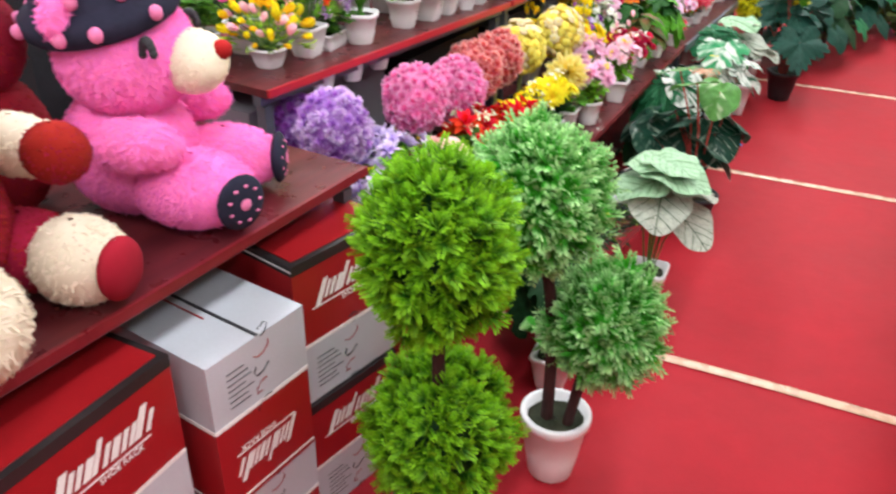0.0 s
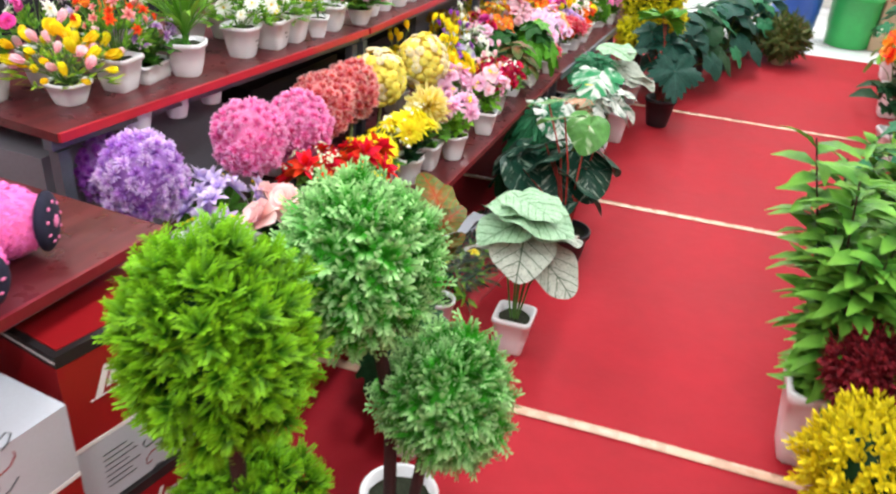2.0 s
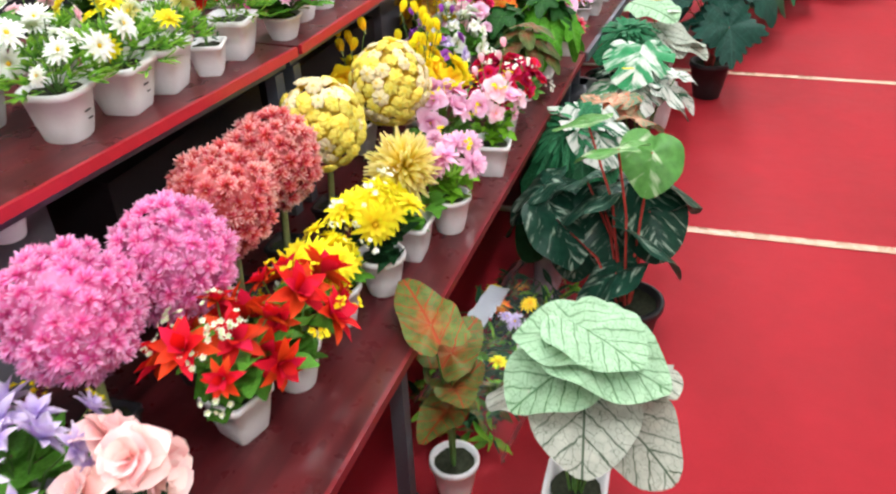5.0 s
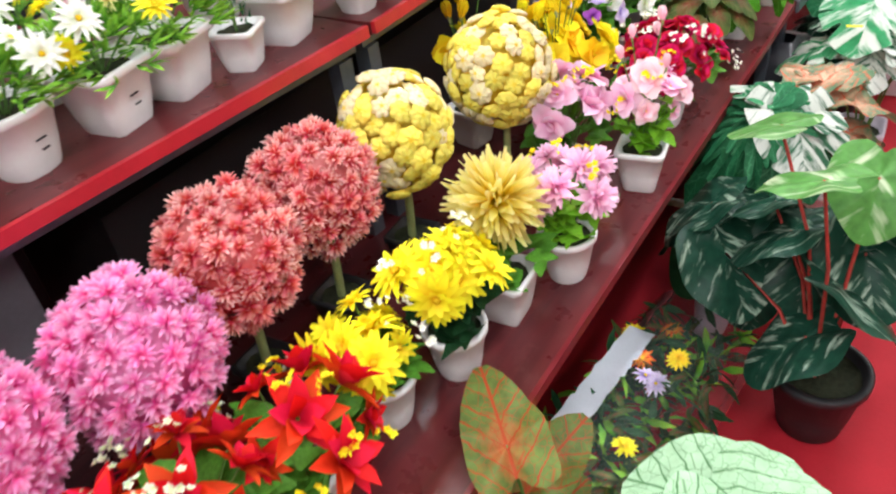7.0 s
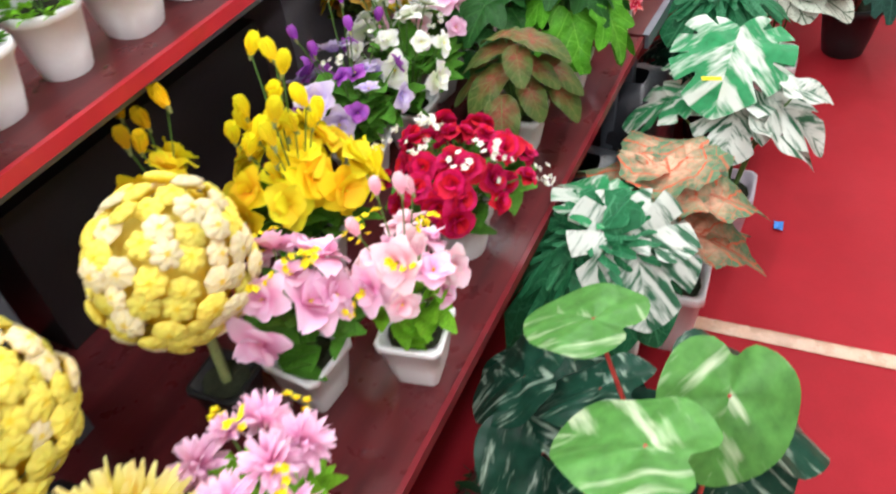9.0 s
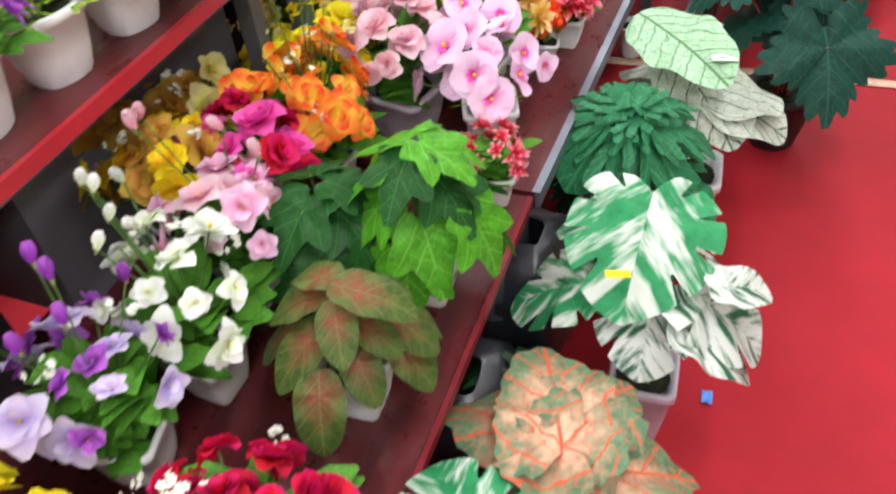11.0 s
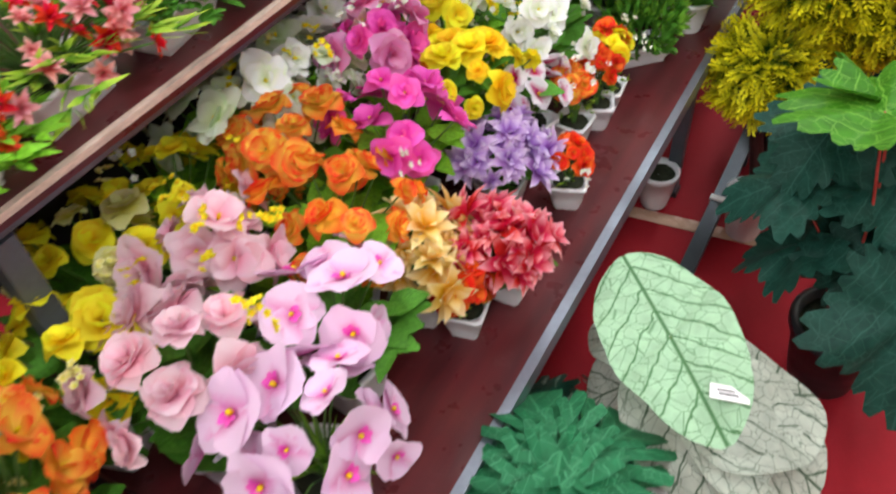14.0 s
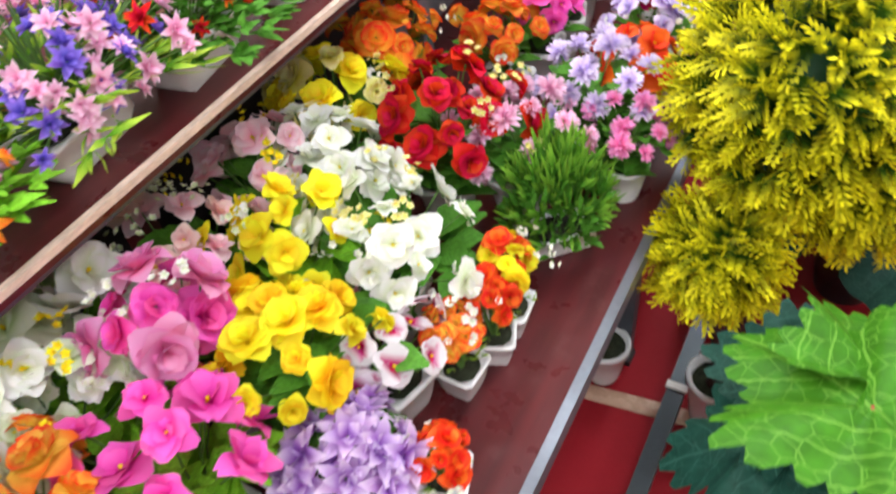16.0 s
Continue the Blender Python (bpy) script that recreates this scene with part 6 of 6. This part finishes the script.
L += [("pothos", "heart", (0.11, 3.92, 0.59), (0.012, 3.945, 0.56), 0.2, dict(droop=0.3, wave=0.05)), ("pothos", "heart", (0.18, 4.05, 0.53), (0.186, 3.965, 0.47), -0.25, dict(droop=0.55, wave=0.05, fold=0.2)),
      ("pothos", "heart", (0.025, 4.065, 0.59), (-0.06, 4.09, 0.565), 0.1, dict(droop=0.35))]
placed_plant("pothos", 0.165, 4.0, "dark marbled pothos with bright upper leaves in a black pot", L, ("round", 0.085, 0.15), BLACKPOT, REDSTEM, 32, G4, 0.004)
L = ring_of_leaves(("darkvar", "dark"), "heart", 12, 0.12, 0.17, 0.35, 0.085, 0.8, 45, droop=0.5, wave=0.05, n=36)
broad_plant("pothos", -0.06, 4.2, 0, "dark marbled pothos in a pale lavender pot by the table", L, ("round", 0.055, 0.15), LILACPOT, seed=41, group=G4)
FE = dict(notches=10, notch=0.74, gap=0.3, n=110, droop=0.6, fold=0.12, wave=0.05)
WM = dict(notches=5, notch=0.5, gap=0.72, n=110, droop=0.4, wave=0.05)
L = [("emerald", "oval", (-0.06, 4.36, 0.45), (-0.215, 4.3, 0.36), 0.0, FE), ("emerald", "oval", (-0.05, 4.34, 0.44), (-0.19, 4.21, 0.3), 0.0, FE), ("emerald", "oval", (-0.04, 4.34, 0.45), (-0.1, 4.2, 0.34), 0.0, FE), ("emerald", "oval", (-0.02, 4.35, 0.45), (0.02, 4.2, 0.34), 0.0, FE),
     ("emerald", "oval", (0.0, 4.36, 0.44), (0.11, 4.27, 0.35), 0.0, FE), ("emerald", "oval", (-0.06, 4.38, 0.44), (-0.17, 4.45, 0.38), 0.0, FE)]
L += [("varsplit", "heart", (-0.04, 4.41, 0.47), (-0.1, 4.49, 0.465), 0.1, WM), ("whitevar", "heart", (0.02, 4.36, 0.45), (0.075, 4.25, 0.385), -0.2, WM), ("whitevar", "heart", (0.03, 4.4, 0.44), (0.11, 4.46, 0.415), 0.0, WM)]
placed_plant("monstera", -0.03, 4.36, "emerald monstera with white streaked leaves in a white pot", L, ("square", 0.065, 0.16), CREAMPOT, STEM, 33, G4)
OC = dict(droop=0.4, teeth=9, tooth=0.12, n=56, wave=0.06, fold=0.18)
L = [("calorange", "arrow", (0.03, 4.58, 0.44), (-0.02, 4.75, 0.41), 0.0, OC), ("calorange", "arrow", (0.02, 4.56, 0.43), (-0.15, 4.65, 0.37), 0.1, OC), ("calorange", "arrow", (0.05, 4.54, 0.43), (0.0, 4.4, 0.39), 0.0, OC), ("calorange", "arrow", (0.08, 4.53, 0.42), (0.225, 4.61, 0.37), 0.0, OC),
     ("calorange", "arrow", (0.09, 4.5, 0.36), (0.24, 4.54, 0.3), 0.0, OC), ("calorange", "arrow", (0.05, 4.6, 0.42), (0.12, 4.73, 0.37), 0.0, OC), ("calorange", "arrow", (0.09, 4.56, 0.33), (0.19, 4.67, 0.26), 0.0, OC)]
placed_plant("caladium", 0.07, 4.58, "orange and green caladium in a tall white pot", L, ("square", 0.06, 0.18), None, STEM, 34, G4)
L = [("varsplit", "heart", (0.096, 4.93, 0.465), (0.083, 4.78, 0.425), 0.0, WM), ("whitevar", "heart", (0.2, 4.86, 0.39), (0.31, 4.85, 0.33), 0.0, WM), ("whitevar", "oval", (0.225, 4.86, 0.43), (0.3, 4.9, 0.41), 0.2, DV), ("whitevar", "oval", (0.19, 4.8, 0.38), (0.3, 4.81, 0.32), 0.0, DV),
     ("varsplit", "heart", (-0.005, 4.87, 0.37), (-0.105, 4.86, 0.32), 0.0, WM), ("whitevar", "heart", (0.12, 4.84, 0.38), (0.12, 4.74, 0.34), 0.0, WM), ("varsplit", "heart", (0.05, 4.98, 0.42), (-0.05, 5.0, 0.39), 0.0, WM), ("varsplit", "heart", (0.14, 5.0, 0.41), (0.21, 5.06, 0.37), 0.0, WM)]
p = placed_plant("monstera", 0.13, 4.89, "white and green variegated monstera in a pale pot", L, ("square", 0.055, 0.17), LILACPOT, STEM, 35, G4)
bb = Build()
bb.box((-0.018, -0.008, 0), (0.018, 0.008, 0.001), PETAL["yellow"])
part("plant_tag", bb, p, pose(-0.06, -0.06, 0.452, -8, 0, 12), "small yellow paper tag")
FP = dict(notches=9, notch=0.72, gap=0.42, n=130, droop=0.5, fold=0.1, wave=0.04)
L = [("emerald", "broad", (0.03, 5.21, 0.465), (-0.13, 5.21, 0.42), 0.0, FP), ("emerald", "broad", (0.03, 5.2, 0.465), (-0.06, 5.08, 0.41), 0.0, FP), ("emerald", "broad", (0.04, 5.19, 0.465), (0.06, 5.04, 0.39), 0.0, FP), ("emerald", "broad", (0.06, 5.21, 0.465), (0.215, 5.24, 0.42), 0.0, FP),
     ("emerald", "broad", (0.03, 5.24, 0.47), (-0.05, 5.36, 0.44), 0.0, FP), ("emerald", "broad", (0.06, 5.24, 0.47), (0.11, 5.38, 0.43), 0.0, FP), ("emerald", "broad", (0.1, 5.2, 0.36), (0.24, 5.15, 0.29), 0.0, FP), ("emerald", "broad", (0.06, 5.2, 0.46), (0.17, 5.1, 0.4), 0.0, FP)]
placed_plant("philodendron", 0.05, 5.23, "green split-leaf philodendron in a black pot", L, ("round", 0.065, 0.15), BLACKPOT, STEM, 36, G4)
CL = dict(droop=0.3, fold=0.15, wave=0.05)
L = [("caladium", "shield", (0.11, 5.44, 0.478), (0.2, 5.318, 0.488), 0.2, dict(droop=0.22, fold=0.1, wave=0.05, n=60)), ("calaback", "heart", (0.2, 5.45, 0.37), (0.315, 5.54, 0.34), 0.0, CL), ("calaback", "heart", (0.22, 5.42, 0.37), (0.345, 5.4, 0.33), 0.0, CL),
     ("calaback", "heart", (0.16, 5.4, 0.4), (0.24, 5.3, 0.36), 0.0, CL), ("calaback", "heart", (0.1, 5.44, 0.39), (0.015, 5.4, 0.35), 0.0, CL), ("calaback", "heart", (0.09, 5.5, 0.39), (0.0, 5.56, 0.35), 0.0, CL)]
p = placed_plant("caladium", 0.17, 5.46, "pale green caladium with a paper price tag in a white pot", L, ("square", 0.065, 0.17), None, STEM, 37, G4)
bb = Build()
bb.box((-0.022, -0.011, 0), (0.022, 0.011, 0.0008), WHITEINK)
bb.box((-0.012, -0.004, 0.0008), (0.01, -0.001, 0.0012), INK)
bb.box((-0.014, 0.002, 0.0008), (0.006, 0.004, 0.0012), INK)
part("price_tag", bb, p, pose(0.02, -0.085, 0.49, -6, 0, 8), "white paper price tag")
GR = dict(teeth=12, wave=0.07, tooth=0.24, n=72, droop=0.45, fold=0.15)
L = [("grape", "lobed", (0.25, 5.9, 0.5), (0.2, 5.8, 0.44), 0.0, GR), ("grape", "lobed", (0.36, 5.87, 0.45), (0.42, 5.77, 0.38), 0.0, GR), ("grape", "lobed", (0.42, 5.93, 0.44), (0.53, 5.98, 0.39), 0.0, GR), ("grape", "lobed", (0.22, 5.86, 0.42), (0.105, 5.84, 0.36), 0.0, GR),
     ("grape", "lobed", (0.44, 5.86, 0.35), (0.56, 5.85, 0.27), 0.0, GR), ("grape", "lobed", (0.415, 5.69, 0.35), (0.45, 5.58, 0.23), 0.0, GR), ("grape", "lobed", (0.26, 5.83, 0.32), (0.15, 5.83, 0.25), 0.0, GR), ("grape", "lobed", (0.44, 6.02, 0.46), (0.5, 6.11, 0.41), 0.0, GR),
     ("grape", "lobed", (0.3, 5.95, 0.46), (0.25, 6.06, 0.42), 0.0, GR), ("grape", "lobed", (0.36, 5.8, 0.34), (0.35, 5.7, 0.27), 0.0, GR)]
L += [("grapebright", "lobed", (0.295, 5.81, 0.605), (0.165, 5.915, 0.565), 0.0, dict(teeth=14, tooth=0.2, n=84, droop=0.4, fold=0.3, wave=0.09)), ("grapebright", "lobed", (0.31, 5.86, 0.58), (0.4, 5.96, 0.52), 0.0, dict(teeth=14, tooth=0.2, n=84, droop=0.4, fold=0.3, wave=0.09))]
placed_plant("lobed_leaf_plant", 0.37, 5.83, "blue-green lobed leaf plant with red stems in a black pot", L, ("round", 0.085, 0.16), BLACKPOT, REDSTEM, 38, G4)
for k, (x, y) in enumerate(((-0.028, 6.19),)):
    p = thing("empty_pot", x, y, 0, "white round pot standing by the low table", "pot", "spare pots by the low table")
    pot_on(p, "round", 0.045, 0.1)
rng = random.Random(9)
for k in range(7):
    yy = 6.55 + k * 0.26
    L = ring_of_leaves(("grape", "dark", "emerald")[k % 3], ("grape", "heart", "ivy")[k % 3], 14, 0.24, 0.2, 0.5, 0.12, 0.7, 40 + k, droop=0.5, n=36)
    broad_plant("leafy_plant", 0.38 + 0.09 * k + rng.uniform(-.05, .05), yy, 0, "dark green leafy plant in a black pot", L, ("round", 0.08, 0.15), BLACKPOT, seed=60 + k, group=G4)
p = thing("dried_plant", 1.12, 7.75, 0, "brown dried grass clump at the edge of the carpet", "dried plant")
pot_on(p, "round", 0.07, 0.1, BROWNCARD)
part("foliage", crown(0, 0, 0.2, 0.16, "croton", 5, 260, 0.1, 0.012, 5, 0.8, 0.4, 0.3), p, None, "brown dried blades")
CR = dict(droop=0.25, fold=0.25, wave=0.06)
L = [("calred", "arrow", (-0.16, 3.4, 0.462), (-0.242, 3.49, 0.5), 0.0, CR), ("calred", "arrow", (-0.14, 3.45, 0.36), (-0.11, 3.56, 0.38), 0.2, CR), ("calred", "arrow", (-0.12, 3.4, 0.32), (-0.08, 3.32, 0.36), 0.0, CR),
     ("calred", "arrow", (-0.13, 3.42, 0.28), (-0.09, 3.5, 0.32), 0.0, CR), ("calred", "arrow", (-0.13, 3.38, 0.28), (-0.15, 3.28, 0.3), 0.0, CR)]
placed_plant("caladium", -0.135, 3.43, "red and green pointed caladium in a white pot", L, ("round", 0.05, 0.1), None, STEM, 39, G4)
L = ring_of_leaves("dark", "heart", 9, 0.13, 0.16, 0.3, 0.1, 0.8, 45, droop=0.5, notches=7, notch=0.5, n=56)
broad_plant("monstera", -0.1, 3.05, 0, "dark green monstera in a white pot", L, ("round", 0.055, 0.11), seed=40, group=G4)
p = thing("potted_flowers", -0.03, 2.86, 0, "small white and yellow plant in a white pot", "flower plant")
pot_on(p, "square", 0.055, 0.11)
part("foliage", foliage("frost", "leafy", 1, 40), p, pose(0, 0, 0.09) @ Matrix.Diagonal((0.2, 0.2, 0.2, 1)))

BAGFILM = surface("black_bag_film", (0.02, 0.021, 0.026), 0.32, 0.5, 0.3, 22, 70, 0.7)
for k, (x, y, h) in enumerate(((-0.06, 4.74, 0.28), (-0.02, 5.4, 0.26))):
    L = ring_of_leaves(("dark", "darkvar", "emerald")[k % 3], "heart", 12, 0.13, 0.14, h, 0.1, 0.8, 130 + k, droop=0.5, notches=7, notch=0.45, n=48)
    broad_plant("monstera", x, y, 0, "dark green monstera in the shade of the low table", L, ("round", 0.05, 0.1), BLACKPOT, seed=140 + k, group=G4)

# wrapped bundle of flowers lying under the table's edge
p = thing("wrapped_flowers", -0.125, 3.83, 0.0, "flowers packed in clear film with a white card strip", "flower bundle", "", -10)
bb = Build()
rng = random.Random(12)
for k in range(520):
    t = Matrix.Translation((rng.uniform(-.1, .1), rng.uniform(-.28, .28), rng.uniform(0.01, 0.125))) @ Euler((rng.uniform(-1, 1), rng.uniform(-1, 1), rng.uniform(0, 6))).to_matrix().to_4x4()
    small_leaf(bb, t, LEAF[("dark", "dark", "croton", "grass")[k % 4]], 0.06, 0.008, 0.6)
part("foliage", bb, p)
for k in range(9):
    part("flower", flower("daisy", ("golden", "orange", "lilac", "yellow")[k % 4], 0), p, aim((rng.uniform(-.09, .06), rng.uniform(-.24, .27), 0.135), (rng.uniform(-.5, .5), rng.uniform(-.5, .5), 1), 0, 0.05))
bb = Build()
for side in (0.0, 0.0015):
    rows = [[(-0.085 + 0.054 * k / 3 + 0.004 * noise.noise(Vector((i * 0.5, k, 2))), -0.16 + 0.3 * i / 24, 0.15 + side + 0.008 * noise.noise(Vector((i * 0.9, k * 0.7, 1)))) for k in range(4)] for i in range(25)]
    bb.grid(rows, [[(k / 3, i / 24) for k in range(4)] for i in range(25)], SILVERCARD)
part("card_strip", bb, p, None, "white card strip with creases")
bb = Build()
rows, uv = [], []
for i in range(15):
    rows.append([(0.125 * math.cos(a), -0.3 + 0.6 * i / 14, 0.012 + (0.145 + 0.012 * noise.noise(Vector((i * .7, j * .9, 0)))) * max(0, math.sin(a))) for j, a in ((j, math.pi * j / 12) for j in range(13))])
    uv.append([(j / 12, i / 14) for j in range(13)])
bb.grid(rows, uv, CLEARFILM)
film_ob = part("film", bb, p, None, "crinkled clear plastic film")
film_ob.visible_shadow = False
for k, (x, y, sx, sy, sz) in enumerate(((-0.14, 4.72, 0.09, 0.24, 0.3), (-0.1, 5.02, 0.085, 0.22, 0.33))):
    bb = Build()
    rows, uv = [], []
    for i in range(13):
        th = math.pi * (0.03 + 0.94 * i / 12)
        rows.append([])
        for j in range(24):
            ph = 2 * math.pi * j / 24
            c, s2 = math.cos(ph), math.sin(ph)
            kx = math.copysign(abs(c) ** 0.5, c) * math.sin(th) ** 0.5
            ky = math.copysign(abs(s2) ** 0.5, s2) * math.sin(th) ** 0.5
            w = 1 + 0.16 * noise.noise(Vector((kx * 2.5, ky * 2.5, i * 0.5 + 9 * k))) + 0.14 * abs(noise.noise(Vector((kx * 6, ky * 6, i * 0.25 + 3 * k))))
            rows[-1].append((kx * sx * w, ky * sy * 0.5 * w, sz * 0.5 * (1 - math.cos(th)) + 0.0))
        uv.append([(j / 24, i / 12) for j in range(24)])
    bb.grid(rows, uv, BAGFILM, True)
    ob = tagged(new("plastic_bag", bb.mesh("plastic_bag")), "full black plastic bag under the low table", "bag", "bags under the low table")
    ob.matrix_basis = pose(x, y, 0.0, 0, 0, -4)
# steel foot bar with a clip
p = thing("foot_bar", 0.03, 5.3, 0, "dark steel foot bar with a white clip along the table", "bar", "", -5.7)
bb = Build()
bb.box((-0.015, 0, 0.092), (0.015, 2.2, 0.112), DARKSTEEL)
part("bar", bb, p)
bb = Build()
for yy in (0.02, 1.1, 2.18):
    bb.box((-0.01, yy - 0.01, 0), (0.01, yy + 0.01, 0.092), DARKSTEEL)
part("feet", bb, p)
bb = Build()
bb.box((-0.018, 0.82, 0.112), (0.018, 0.834, 0.117), WHITEINK)
part("clip", bb, p, None, "white clip")
p = thing("paper_scrap", 0.245, 4.96, 0.0, "small blue and white scrap of wrapper on the carpet", "litter")
bb = Build()
rows = [[(0.02 * j / 4, 0.03 * i / 4, 0.006 + 0.008 * noise.noise(Vector((i * .8, j * .8, 3)))) for j in range(5)] for i in range(5)]
BLUEFOIL = surface("blue_foil", (0.03, 0.2, 0.6), 0.3, 0.5, 0.4, 60)
bb.grid(rows, [[(j / 4, i / 4) for j in range(5)] for i in range(5)], BLUEFOIL)
part("wrapper", bb, p)

# ---- plants along the far side of the aisle ----
G5 = "plants across the aisle"


def ficus(x, y, pot_h, h, seed, label):
    p = thing("ficus", x, y, 0, label, "plant", G5)
    pot_on(p, "square", 0.085, pot_h)
    rng = random.Random(seed)
    bb, bs = Build(), Build()
    for k in range(16):
        a = 2.4 * k
        top = Vector((0.22 * math.cos(a) * rng.uniform(.4, 1), 0.22 * math.sin(a) * rng.uniform(.4, 1), h * rng.uniform(0.55, 1)))
        pts = [Vector((0.01 * math.cos(a), 0.01 * math.sin(a), pot_h * 0.8)), top * 0.5 + Vector((0, 0, pot_h * .4)), top]
        bs.tube(pts, 0.004, 0.002, TRUNK, 5)
        for j in range(52):
            f = j / 52
            c = pts[0].lerp(pts[1], f * 2) if f < .5 else pts[1].lerp(pts[2], f * 2 - 1)
            d = Vector((math.cos(j * 2.4 + k), math.sin(j * 2.4 + k), rng.uniform(-.3, .5))).normalized()
            t = Matrix.Translation(c) @ d.to_track_quat("Y", "Z").to_matrix().to_4x4() @ Matrix.Rotation(rng.uniform(-.4, .4), 4, "Y")
            small_leaf(bb, t, LEAF["ficus"], rng.uniform(0.07, 0.13), rng.uniform(0.015, 0.024), 0.7, 0.3, 3)
    part("branches", bs, p)
    part("foliage", bb, p)
    return p


ficus(0.955, 3.24, 0.24, 1.02, 3, "glossy green ficus bush in a square white pot")
ficus(1.2, 4.05, 0.2, 0.62, 4, "glossy green ficus bush in a white pot")
for k, (x, y, leaf, cz, r, lab) in enumerate(((1.0, 2.86, "goldbush", 0.3, 0.14, "bright yellow clipped bush in a white pot"), (1.0, 3.06, "redbush", 0.42, 0.09, "dark red clipped ball in a white pot"), (1.06, 2.62, "goldbush", 0.24, 0.15, "bright yellow bush in a white pot"),
                                               (1.1, 3.04, "cypress", 0.44, 0.08, "green clipped ball in a white pot"))):
    p = thing("clipped_bush", x, y, 0, lab, "topiary", G5)
    pot_on(p, "round", 0.06, 0.12)
    bb = Build()
    bb.tube([(0, 0, 0.08), (0, 0, cz)], 0.01, 0.008, TRUNK, 7)
    part("trunk", bb, p)
    head = part("head", crown(0, 0, cz, r, leaf, 70 + k, 420, 0.026, 0.005, 11, 1.0, 0.72, 0.2, "leafy"), p)
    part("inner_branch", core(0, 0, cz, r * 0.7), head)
rng = random.Random(21)
for k in range(9):
    y = 3.75 + 0.5 * k
    x = 1.28 + (y - 4.0) * 0.16 + (0.12 if k % 2 else 0)
    if k % 3 == 1:
        bouquet("potted_flowers", x, y, 0, "large red-orange blooms in a tall white pot across the aisle", "open", ["redorange", "orange"], 9, 0.75, 0.2, 0.2, ("square", 0.08, 0.2), "dark", seed=300 + k, group=G5)
    else:
        L = ring_of_leaves(("ficus", "mid", "emerald")[k % 3], ("oval", "heart", "ivy")[k % 3], 16, 0.2, 0.3, 0.6, 0.11, 0.8, 80 + k, droop=0.5, n=30)
        broad_plant("leafy_plant", x, y, 0, "green leafy plant in a white pot across the aisle", L, ("square", 0.075, 0.2), seed=90 + k, group=G5)

# ---- the far end ----
for x, y, m, lab, h, r in ((1.25, 8.75, surface("blue_plastic", (0.02, 0.09, 0.4), 0.4, 0.5), "blue plastic barrel on the tiles", 0.55, 0.2), (1.72, 8.8, surface("green_plastic", (0.03, 0.38, 0.08), 0.4, 0.5), "green plastic bucket on the tiles", 0.42, 0.2)):
    p = thing("plastic_barrel", x, y, 0, lab, "barrel")
    bb = Build()
    bb.lathe(((r * .82, 0), (r * .86, 0.01), (r * .93, h * .4), (r * .96, h * .42), (r, h * .9), (r * 1.05, h * .92), (r * 1.05, h), (r * .98, h), (r * .9, h * .5), (r * .8, 0.03)), m, 28)
    part("body", bb, p)
    bb = Build()
    bb.tube([(r * 1.04 * math.cos(a), r * 1.04 * math.sin(a), h * (0.95 - 0.25 * math.sin(a))) for a in (math.pi * i / 12 for i in range(13))], 0.006, 0.006, STEEL, 6)
    part("handle", bb, p)
for k in range(3):
    p = thing("carton", 2.12 + 0.02 * (k % 2), 8.9, 0.2 * k, "plain cream cardboard carton in a stack by the wall", "carton", "cartons by the far wall", 3 * k)
    bb = Build()
    bb.box((-0.24, -0.2, 0), (0.24, 0.2, 0.198), BROWNCARD)
    part("body", bb, p)
    bb = Build()
    bb.box((-0.24, -0.03, 0.198), (0.24, 0.03, 0.1992), TAPE)
    part("tape", bb, p)
